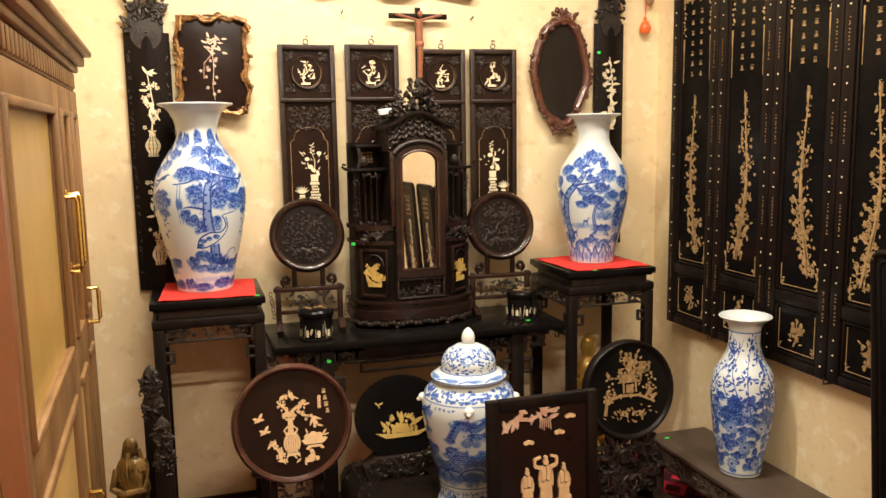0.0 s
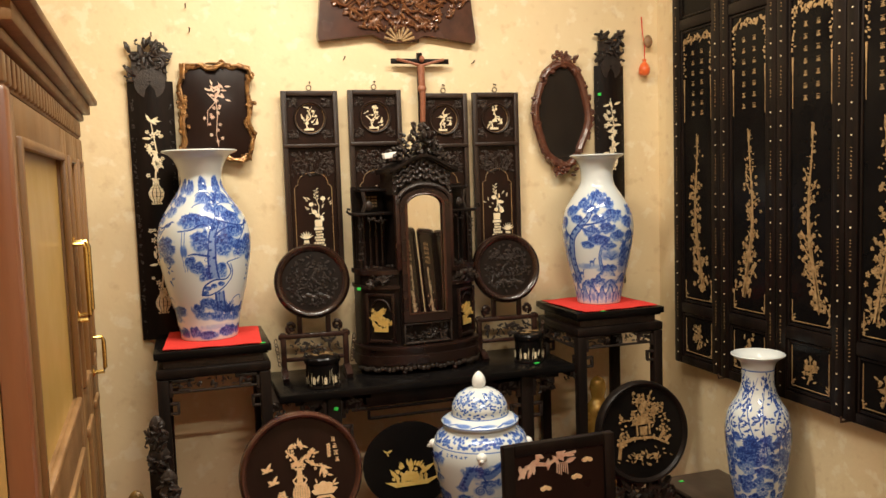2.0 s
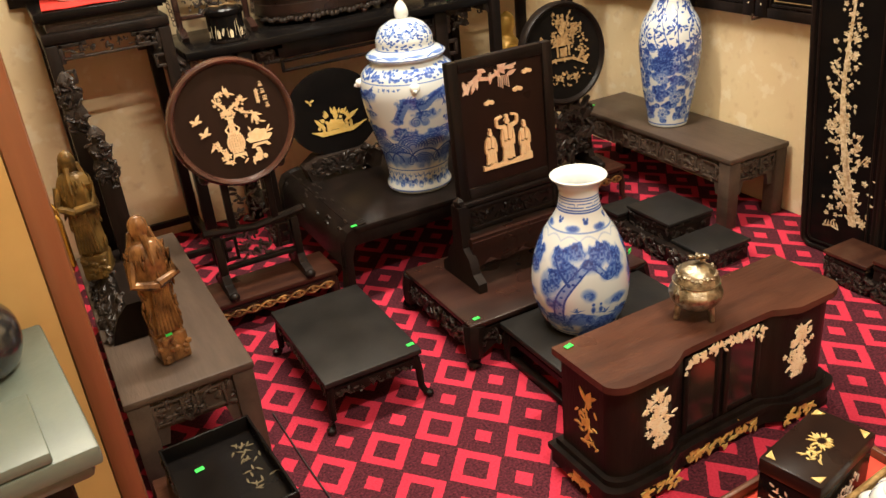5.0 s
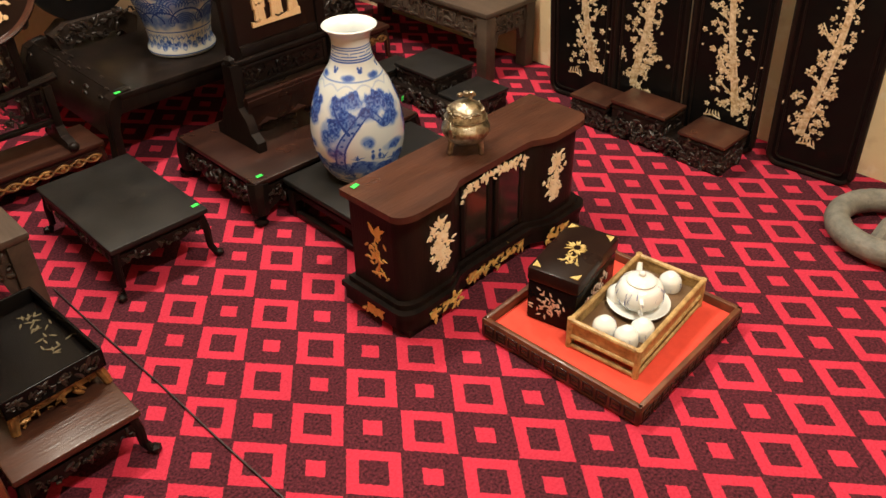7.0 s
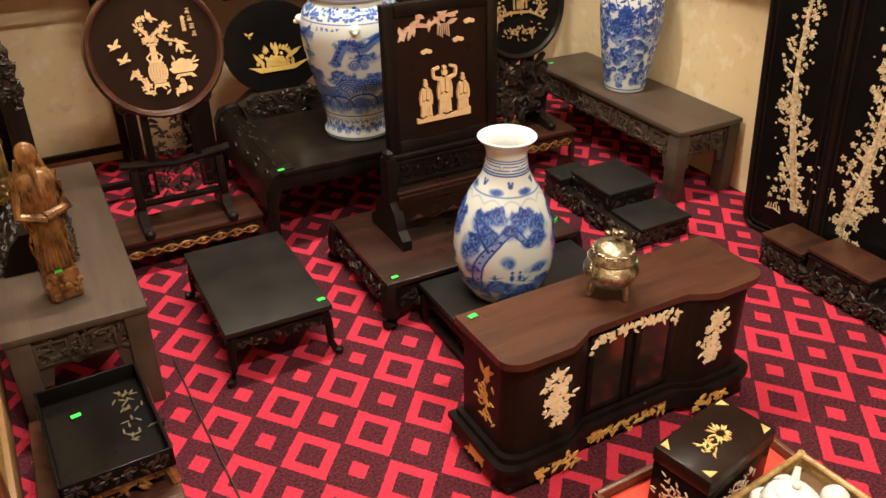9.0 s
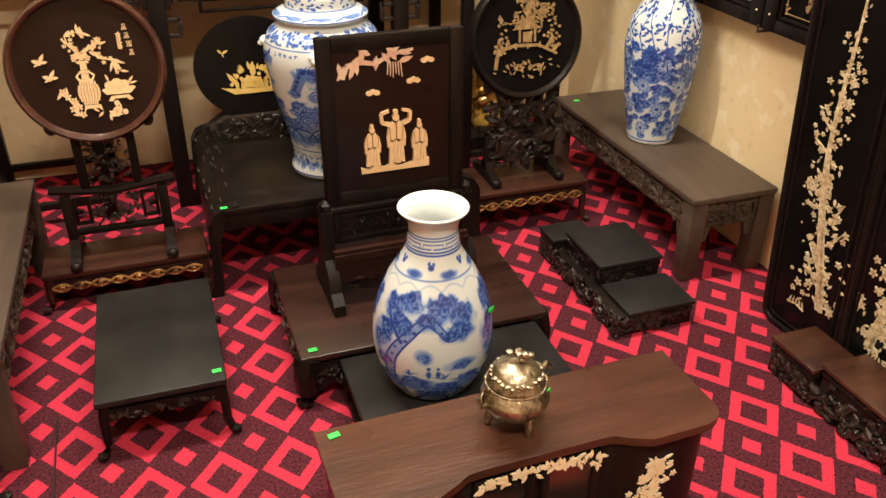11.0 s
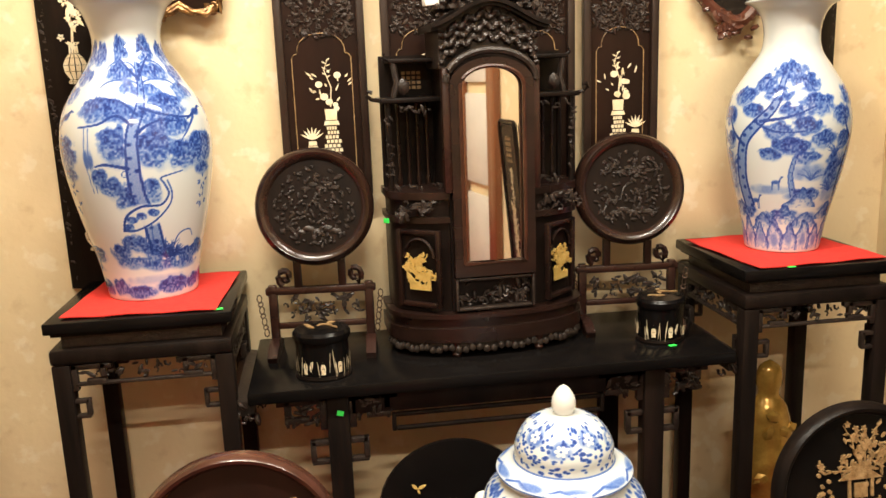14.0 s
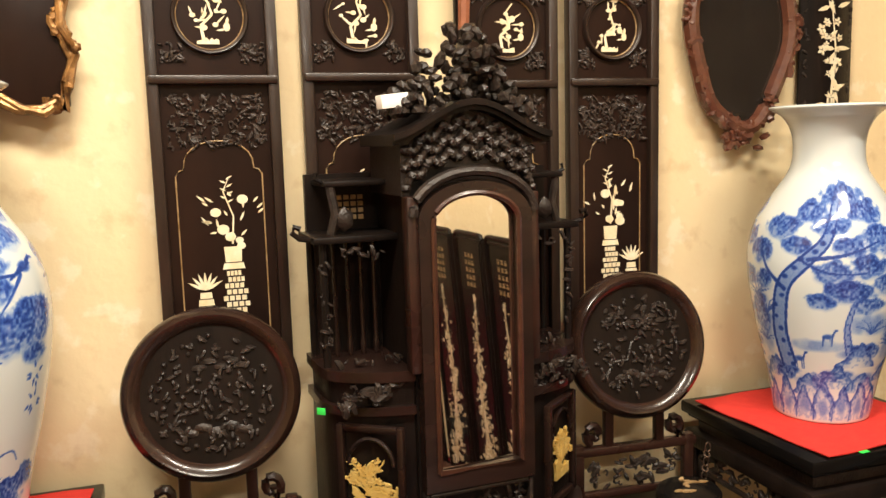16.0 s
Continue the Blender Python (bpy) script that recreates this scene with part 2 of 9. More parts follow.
    bp.inputs["Strength"].default_value, bp.inputs["Distance"].default_value = 0.6, 0.004
    nt.links.new(grain.outputs[0], bp.inputs["Height"])
    nt.links.new(bp.outputs[0], b.inputs["Normal"])
    return m


CARPET = carpet_material()


# ---------------------------------------------------------------- mesh helpers
def put(name, bm, material, smooth=True):
    me = bpy.data.meshes.new(name)
    bmesh.ops.recalc_face_normals(bm, faces=bm.faces)
    bm.to_mesh(me)
    bm.free()
    me.materials.append(material)
    if smooth:
        me.shade_smooth()
        me.set_sharp_from_angle(angle=radians(35))
    return me


def part(name, bm, material, parent, label=""):
    """One mesh under a thing or under a part."""
    ob = new(name, put(name, bm, material))
    ob.parent = parent
    if any(w in name for w in ("inlay", "inlaid", "painting", "carving", "relief", "stud", "openwork", "fretwork", "sprig", "inner_moulding", "ribs")):
        tagged(ob, kind="stuff")
    return tagged(ob, label)


def thing(name, label, category, m=None, group=""):
    ob = new(name)
    ob.empty_display_size = 0.05
    ob.matrix_world = m or Matrix()
    return tagged(ob, label, category, group)


def structure(name, bm, material, label=""):
    return tagged(new(name, put(name, bm, material, False)), label, "", "", "structure")


def box(bm, x0, x1, y0, y1, z0, z1, bevel=0.0, m=None):
    made = bmesh.ops.create_cube(bm, size=1)["verts"]
    for v in made:
        v.co = Vector((x0 + (v.co.x + 0.5) * (x1 - x0), y0 + (v.co.y + 0.5) * (y1 - y0), z0 + (v.co.z + 0.5) * (z1 - z0)))
    if bevel:
        edges = list({e for v in made for e in v.link_edges})
        made = bmesh.ops.bevel(bm, geom=edges, offset=bevel, segments=2, affect="EDGES", profile=0.5)["verts"]
    if m:
        for v in {v for v in made}:
            v.co = m @ v.co
    return bm


def bx(*a, bevel=0.0):
    return box(bmesh.new(), *a, bevel=bevel)


def lathe(bm, profile, segs=48, squash=1.0, centre=(0, 0, 0), lobes=0, depth=0.0):
    rings = []
    for r, z in profile:
        ring = []
        for i in range(segs):
            a = 2 * math.pi * i / segs
            k = r * (1 + depth * math.cos(lobes * a)) if lobes else r
            ring.append(bm.verts.new((centre[0] + k * math.cos(a), centre[1] + squash * k * math.sin(a), centre[2] + z)))
        rings.append(ring)
    for a, b in zip(rings, rings[1:]):
        for i in range(segs):
            j = (i + 1) % segs
            bm.faces.new((a[i], a[j], b[j], b[i]))
    if profile[0][0] > 1e-5:
        bm.faces.new(rings[0][::-1])
    if profile[-1][0] > 1e-5:
        bm.faces.new(rings[-1])
    return bm


def smooth_profile(points, steps=5):
    out = []
    pts = [points[0], *points, points[-1]]
    for i in range(1, len(pts) - 2):
        p0, p1, p2, p3 = (Vector(p) for p in pts[i - 1:i + 3])
        for s in range(steps):
            t = s / steps
            v = 0.5 * (2 * p1 + (p2 - p0) * t + (2 * p0 - 5 * p1 + 4 * p2 - p3) * t * t + (3 * p1 - p0 - 3 * p2 + p3) * t ** 3)
            out.append((max(0.0005, v.x), v.y))
    return out + [tuple(points[-1])]


def prism(bm, poly, y0, y1, m=None):
    """An outline in x, z pushed from y0 to y1."""
    a = [bm.verts.new((x, y0, z)) for x, z in poly]
    b = [bm.verts.new((x, y1, z)) for x, z in poly]
    bm.faces.new(a)
    bm.faces.new(b[::-1])
    n = len(poly)
    for i in range(n):
        bm.faces.new((a[i], b[i], b[(i + 1) % n], a[(i + 1) % n]))
    if m:
        for v in a + b:
            v.co = m @ v.co
    return bm


def plan_prism(bm, poly, z0, z1):
    """An outline in x, y pushed from z0 to z1."""
    a = [bm.verts.new((x, y, z0)) for x, y in poly]
    b = [bm.verts.new((x, y, z1)) for x, y in poly]
    bm.faces.new(a[::-1])
    bm.faces.new(b)
    n = len(poly)
    for i in range(n):
        bm.faces.new((a[i], a[(i + 1) % n], b[(i + 1) % n], b[i]))
    return bm


def tube(bm, pts, radius, segs=8, taper=None):
    pts = [Vector(p) for p in pts]
    rings = []
    for i, p in enumerate(pts):
        d = (pts[min(i + 1, len(pts) - 1)] - pts[max(i - 1, 0)]).normalized()
        up = Vector((0, 0, 1)) if abs(d.z) < 0.9 else Vector((1, 0, 0))
        s = d.cross(up).normalized()
        u = s.cross(d)
        r = radius if taper is None else radius + (taper - radius) * i / max(1, len(pts) - 1)
        rings.append([bm.verts.new(p + r * (math.cos(2 * math.pi * k / segs) * s + math.sin(2 * math.pi * k / segs) * u)) for k in range(segs)])
    for a, b in zip(rings, rings[1:]):
        for k in range(segs):
            bm.faces.new((a[k], a[(k + 1) % segs], b[(k + 1) % segs], b[k]))
    bm.faces.new(rings[0][::-1])
    bm.faces.new(rings[-1])
    return bm


def blob(bm, x, y, z, rx, ry, rz, sub=1, turn=0.0):
    made = bmesh.ops.create_icosphere(bm, subdivisions=sub, radius=1)["verts"]
    c, s = math.cos(turn), math.sin(turn)
    for v in made:
        px, pz = v.co.x * rx, v.co.z * rz
        v.co = Vector((x + px * c - pz * s, y + v.co.y * ry, z + px * s + pz * c))
    return bm


def relief(bm, x0, x1, z0, z1, y, depth, n, seed, size=0.011, axis="y"):
    """Carved scrolls and leaves standing proud of a face that looks along -y (or -x)."""
    rnd = random.Random(seed)
    for i in range(n):
        x, z = rnd.uniform(x0, x1), rnd.uniform(z0, z1)
        s = size * rnd.uniform(0.6, 1.3)
        before = len(bm.verts)
        if rnd.random() < 0.55:
            blob(bm, x, y, z, s * 1.3, depth * rnd.uniform(0.5, 1.0), s * 0.5, 1, rnd.uniform(0, 3.14))
        else:
            a0, r = rnd.uniform(0, 6.28), s * 0.9
            tube(bm, [(x + r * (1 - 0.2 * k) * math.cos(a0 + k * 0.9), y - depth * 0.3, z + r * (1 - 0.2 * k) * math.sin(a0 + k * 0.9)) for k in range(5)], s * 0.28, 5, s * 0.16)
        if axis == "x":
            bm.verts.ensure_lookup_table()
            for v in bm.verts[before:]:
                v.co = Vector((v.co.y, v.co.x, v.co.z))
    return bm


def ring_frame(bm, cx, cz, r, w, y0, y1, segs=48, squash=1.0):
    """A round moulding standing upright, facing -y."""
    prof = [(r - w, y1), (r - w, y0 + 0.3 * (y1 - y0)), (r - w * 0.7, y0 + 0.08 * (y1 - y0)), (r - w * 0.3, y0), (r, y0 + 0.25 * (y1 - y0)), (r, y1)]
    rings = []
    for k in range(segs):
        a = 2 * math.pi * k / segs
        rings.append([bm.verts.new((cx + q * math.cos(a), y, cz + squash * q * math.sin(a))) for q, y in prof])
    for i in range(segs):
        a, b = rings[i], rings[(i + 1) % segs]
        for k in range(len(prof) - 1):
            bm.faces.new((a[k], a[k + 1], b[k + 1], b[k]))
    return bm


def rect_frame(bm, x0, x1, z0, z1, w, y0, y1, bevel=0.003):
    box(bm, x0, x0 + w, y0, y1, z0, z1, bevel)
    box(bm, x1 - w, x1, y0, y1, z0, z1, bevel)
    box(bm, x0 + w, x1 - w, y0 + 0.001, y1, z0, z0 + w, bevel)
    box(bm, x0 + w, x1 - w, y0 + 0.001, y1, z1 - w, z1, bevel)
    return bm


class Inlay:
    """Flat cut-out shapes in a plane x, z that faces -y, laid proud of it."""

    def __init__(self, seed=1):
        self.polys, self.rnd = [], random.Random(seed)

    def poly(self, pts):
        self.polys.append(pts)
        return self

    def leaf(self, x, z, ang, length, width):
        c, s = math.cos(ang), math.sin(ang)
        shape = [(0, 0), (0.3, 0.45), (0.65, 0.4), (1, 0), (0.65, -0.4), (0.3, -0.45)]
        return self.poly([(x + length * u * c - width * v * s, z + length * u * s + width * v * c) for u, v in shape])

    def disc(self, x, z, r, n=9, squash=1.0):
        k = self.rnd.uniform(0, 1)
        return self.poly([(x + r * math.cos(k + 6.283 * i / n), z + squash * r * math.sin(k + 6.283 * i / n)) for i in range(n)])

    def flower(self, x, z, r, n=5):
        a0 = self.rnd.uniform(0, 6.28)
        for i in range(n):
            a = a0 + 6.283 * i / n
            self.leaf(x + 0.12 * r * math.cos(a), z + 0.12 * r * math.sin(a), a, r * 0.8, r * 0.52)
        return self

    def stroke(self, pts, w0, w1):
        for i, (p, q) in enumerate(zip(pts, pts[1:])):
            a, b = w0 + (w1 - w0) * i / (len(pts) - 1), w0 + (w1 - w0) * (i + 1) / (len(pts) - 1)
            d = Vector((q[0] - p[0], q[1] - p[1])).normalized()
            n = (-d.y, d.x)
            self.poly([(p[0] + n[0] * a / 2, p[1] + n[1] * a / 2), (q[0] + n[0] * b / 2, q[1] + n[1] * b / 2),
                       (q[0] - n[0] * b / 2, q[1] - n[1] * b / 2), (p[0] - n[0] * a / 2, p[1] - n[1] * a / 2)])
        return self

    def branch(self, x, z, ang, length, w, depth=2, leaf=0.016, flowers=True):
        pts = [(x, z)]
        n = 6
        for i in range(n):
            ang += self.rnd.uniform(-0.42, 0.42)
            x, z = x + length / n * math.cos(ang), z + length / n * math.sin(ang)
            pts.append((x, z))
            if depth > 0 and i > 0 and self.rnd.random() < 0.65:
                self.branch(x, z, ang + self.rnd.choice((-1, 1)) * self.rnd.uniform(0.5, 1.0), length * 0.42, w * 0.5, depth - 1, leaf, flowers)
            if self.rnd.random() < 0.75:
                if flowers and self.rnd.random() < 0.4:
                    self.flower(x + self.rnd.uniform(-leaf, leaf) * 0.7, z + self.rnd.uniform(-leaf, leaf) * 0.7, leaf * 0.55)
                else:
                    self.leaf(x, z, ang + self.rnd.uniform(-1.3, 1.3), leaf * self.rnd.uniform(0.6, 1.1), leaf * 0.34)
        return self.stroke(pts, w, w * 0.45)

    def tree(self, x, z, height, lean=0.1, leaf=0.02, w=0.016):
        pts, xx, zz = [(x, z)], x, z
        n = 9
        phase = self.rnd.uniform(0, 6)
        for i in range(n):
            xx += lean * height / n * 2.4 * math.sin(phase + i * 1.15)
            zz += height / n
            pts.append((xx, zz))
            if i > 0:
                side = (-1) ** i
                self.branch(xx, zz, 1.57 - side * self.rnd.uniform(0.5, 1.2), height * 0.17, w * 0.4, 1, leaf)
        for i in range(8):
            self.leaf(x + self.rnd.uniform(-0.03, 0.03), z + self.rnd.uniform(-0.01, 0.03), self.rnd.uniform(0.2, 2.9), leaf * 1.5, leaf * 0.5)
        return self.stroke(pts, w, w * 0.3)

    def blossom_tree(self, x, z, height, spread, side, w, size):
        """A swaying trunk, thick at the root, wrapped in blossom that thins out towards the tip."""
        rnd = self.rnd
        n = 14
        pts = [(x + side * spread * (0.75 * math.cos(0.4 + 4.6 * i / n) * (1 - i / n) ** 0.7 + 0.10), z + height * i / n) for i in range(n + 1)]
        self.stroke(pts, w, w * 0.16)
        self.stroke([(px + 0.35 * w, pz) for px, pz in pts[:8]], w * 0.6, w * 0.2)
        for k in range(9):
            i = 1 + k * (n - 3) // 9
            px, pz = pts[i]
            f = i / n
            d = rnd.choice((-1, 1)) if k > 1 else -side
            reach = spread * (1.25 - 0.8 * f) * rnd.uniform(0.6, 1.1)
            limb = [(px, pz), (px + d * reach * 0.5, pz + reach * 0.35), (px + d * reach, pz + reach * rnd.uniform(0.5, 1.4))]
            self.stroke(limb, w * 0.42 * (1 - 0.6 * f), w * 0.12)
            for q in range(4):
                u = rnd.uniform(0.4, 1.1)
                self.flower(px + d * reach * u + rnd.gauss(0, size * 0.6), pz + reach * u * 0.9 + rnd.gauss(0, size * 0.7), size * rnd.uniform(0.55, 1.0) * (1.1 - 0.5 * f))
        for k in range(150):
            f = rnd.random() ** 1.25
            i = f * n
            px, pz = pts[min(n, int(i))]
            s = spread * (0.62 - 0.46 * f)
            q = size * rnd.uniform(0.45, 1.0) * (1.15 - 0.6 * f)
            fx, fz = px + rnd.gauss(0, s), z + height * f + rnd.gauss(0, size)
            if rnd.random() < 0.45:
                self.flower(fx, fz, q)
            else:
                self.leaf(fx, fz, rnd.uniform(0, 6.28), q * 1.5, q * 0.6)
        for k in range(7):
            self.leaf(pts[-1][0], pts[-1][1] - 0.006 * k, 1.57 + (-1) ** k * 0.5, size * 1.3, size * 0.3)
        return self

    def jar(self, x, z, w, h):
        prof = [(0.30, 0), (0.36, 0.05), (0.26, 0.10), (0.46, 0.30), (0.5, 0.45), (0.36, 0.62), (0.20, 0.72), (0.18, 0.92), (0.30, 1.0)]
        for i, ((p0, q0), (p1, q1)) in enumerate(zip(prof, prof[1:])):
            for k in range(4):
                a, b = -1 + k * 0.5 + 0.05, -0.5 + k * 0.5 - 0.05
                self.poly([(x + w * p0 * a, z + h * (q0 + 0.006)), (x + w * p0 * b, z + h * (q0 + 0.006)), (x + w * p1 * b, z + h * (q1 - 0.006)), (x + w * p1 * a, z + h * (q1 - 0.006))])
        return self

    def robe(self, x, z, w, h, k=0):
        """A plain draped upright shape."""
        for i, (a, b) in enumerate(((-0.46, -0.20), (-0.18, 0.02), (0.04, 0.22), (0.24, 0.46))):
            top = 0.40 + 0.03 * (i % 2)
            self.poly([(x + w * a, z + 0.03 * h * (i % 2)), (x + w * b, z), (x + w * b * 0.8, z + h * top), (x + w * a * 0.8, z + h * top)])
        for sgn in (-1, 1):
            self.poly([(x + sgn * w * 0.03, z + h * 0.46), (x + sgn * w * 0.30, z + h * 0.44), (x + sgn * w * 0.36, z + h * 0.70), (x + sgn * w * 0.20, z + h * 0.78), (x + sgn * w * 0.03, z + h * 0.74)])
            self.poly([(x + sgn * w * 0.34, z + h * 0.34), (x + sgn * w * 0.50, z + h * 0.30), (x + sgn * w * 0.54, z + h * 0.50), (x + sgn * w * 0.42, z + h * 0.70), (x + sgn * w * 0.36, z + h * 0.56)])
        self.disc(x, z + h * 0.855, h * 0.062, 10, 1.15)
        self.disc(x, z + h * 0.955, h * 0.045, 8, 0.9)
        return self

    def mountainous_ground(self, x0, x1, z, h):
        n = 9
        top = [(x0 + (x1 - x0) * i / n, z + h * (0.4 + 0.6 * self.rnd.random())) for i in range(n + 1)]
        return self.poly([(x0, z), (x1, z), *top[::-1]])

    def cloud(self, x, z, w):
        for k in (-1, 0, 1):
            self.disc(x + k * w * 0.3, z + (0.1 * w if k == 0 else 0), w * 0.26, 10, 0.75)
        return self

    def bird(self, x, z, s, flip=1):
        self.leaf(x, z, 0.4 * flip, s, s * 0.35)
        self.leaf(x, z, 2.4, s * 0.8, s * 0.35)
        return self.leaf(x, z, -1.2, s * 0.6, s * 0.25)

    def glyph(self, x, z, s):
        """One character too small to read: plain bars."""
        w = self.rnd.uniform(0.28, 0.45)
        self.poly([(x - s * w, z + s * .32), (x + s * w, z + s * .32), (x + s * w, z + s * .40), (x - s * w, z + s * .40)])
        w = self.rnd.uniform(0.25, 0.42)
        self.poly([(x - s * w, z), (x + s * w, z), (x + s * w, z + s * .08), (x - s * w, z + s * .08)])
        if self.rnd.random() < 0.6:
            self.poly([(x - s * .06, z + s * .09), (x + s * .06, z + s * .09), (x + s * .06, z + s * .31), (x - s * .06, z + s * .31)])
        self.poly([(x - s * .07, z - s * .45), (x + s * .07, z - s * .45), (x + s * .07, z - s * .08), (x - s * .07, z - s * .08)])
        self.poly([(x - s * .40, z - s * .42), (x - s * .22, z - s * .42), (x - s * .14, z - s * .12), (x - s * .28, z - s * .12)])
        self.poly([(x + s * .40, z - s * .42), (x + s * .22, z - s * .42), (x + s * .14, z - s * .12), (x + s * .28, z - s * .12)])
        return self

    def mesh(self, y=0.0, t=0.002, m=None):
        bm = bmesh.new()
        for i, p in enumerate(self.polys):
            clean = [q for k, q in enumerate(p) if (Vector(q) - Vector(p[k - 1])).length > 1e-5]
            if len(clean) > 2:
                prism(bm, clean, y - t - 0.00012 * (i % 7), y + 0.0005)
        if m:
            bmesh.ops.transform(bm, matrix=m, verts=bm.verts)
        return bm

    def on_vase(self, profile, off=0.0009, centre=-math.pi / 2, ref=1.0):
        """The shapes as glaze painted round a turned body: x is an arc at the radius ref, z a height."""
        zs, rs = [p[1] for p in profile], [p[0] for p in profile]
        bm = bmesh.new()
        for i, p in enumerate(self.polys):
            cx, cz = sum(q[0] for q in p) / len(p), sum(q[1] for q in p) / len(p)
            ring = []
            for x, z in [(cx, cz), *p]:
                z = min(max(z, zs[0] + 0.002), zs[-1] - 0.002)
                r = float(np.interp(z, zs, rs)) + off + 0.00008 * (i % 9)
                ring.append(bm.verts.new((r * math.cos(centre + x / ref), r * math.sin(centre + x / ref), z)))
            for k in range(1, len(ring)):
                bm.faces.new((ring[0], ring[k], ring[k % (len(ring) - 1) + 1]))
        return bm


def sticker(x, y, z, rz=0.0, upright=False, turn=0.0):
    """A small green price sticker; each is a thing of its own."""
    bm = bmesh.new()
    if upright:
        box(bm, -0.008, 0.008, -0.0012, 0.0006, -0.006, 0.006, 0.0004)
    else:
        box(bm, -0.010, 0.010, -0.006, 0.006, -0.0006, 0.0012, 0.0004)
    ob = new("price_sticker", put("price_sticker", bm, TAGGREEN))
    ob.matrix_world = pose(x, y, z, 0, turn, rz)
    return tagged(ob, "small bright green paper price sticker", "sticker", "price stickers")


# ---------------------------------------------------------------- the room
XL, XR, YB, YF, ZC = -0.62, 2.47, 4.15, -1.30, 2.95
structure("floor", bx(XL - 0.2, XR + 0.2, YF - 0.2, YB + 0.2, -0.12, 0.0), CARPET, "red carpet with a woven pattern of diamonds")
structure("wall_north", bx(XL - 0.2, XR + 0.2, YB, YB + 0.2, 0.0, ZC), PLASTER, "scuffed cream-yellow plaster wall")
structure("wall_east", bx(XR, XR + 0.2, YF, YB, 0.0, ZC), PLASTER, "scuffed cream-yellow plaster wall")
structure("wall_west", bx(XL - 0.2, XL, YF, YB, 0.0, ZC), PLASTER, "cream-yellow plaster wall")
structure("wall_south", bx(XL - 0.2, XR + 0.2, YF - 0.2, YF, 0.0, ZC), PLASTER, "cream-yellow plaster wall")
structure("ceiling", bx(XL - 0.2, XR + 0.2, YF - 0.2, YB + 0.2, ZC, ZC + 0.15), CEILING, "cream painted ceiling")

# housings for all three, including the added front fill tube
for tx, ty in TUBES:
    lampthing = thing("ceiling_tube_lamp", "plain white tube lamp set on the ceiling out of view", "lamp", pose(tx, ty, ZC), "ceiling tube lamps")
    part("housing", bx(-0.46, 0.46, -0.045, 0.045, -0.03, 0.0, bevel=0.006), WHITEPAPER, lampthing)
    part("tube", tube(bmesh.new(), [(-0.44, 0, -0.048), (0.44, 0, -0.048)], 0.013, 12), TUBEGLOW, lampthing)

cablebm = tube(bmesh.new(), [(0.474, 2.74, 0.004), (0.48, 2.5, 0.004), (0.493, 2.22, 0.004), (0.497, 2.0, 0.004), (0.505, 1.75, 0.004), (0.52, 1.3, 0.004)], 0.0022, 6)
tagged(new("floor_cable", put("floor_cable", cablebm, CABLE)), "thin dark cable lying across the red carpet", "cable")


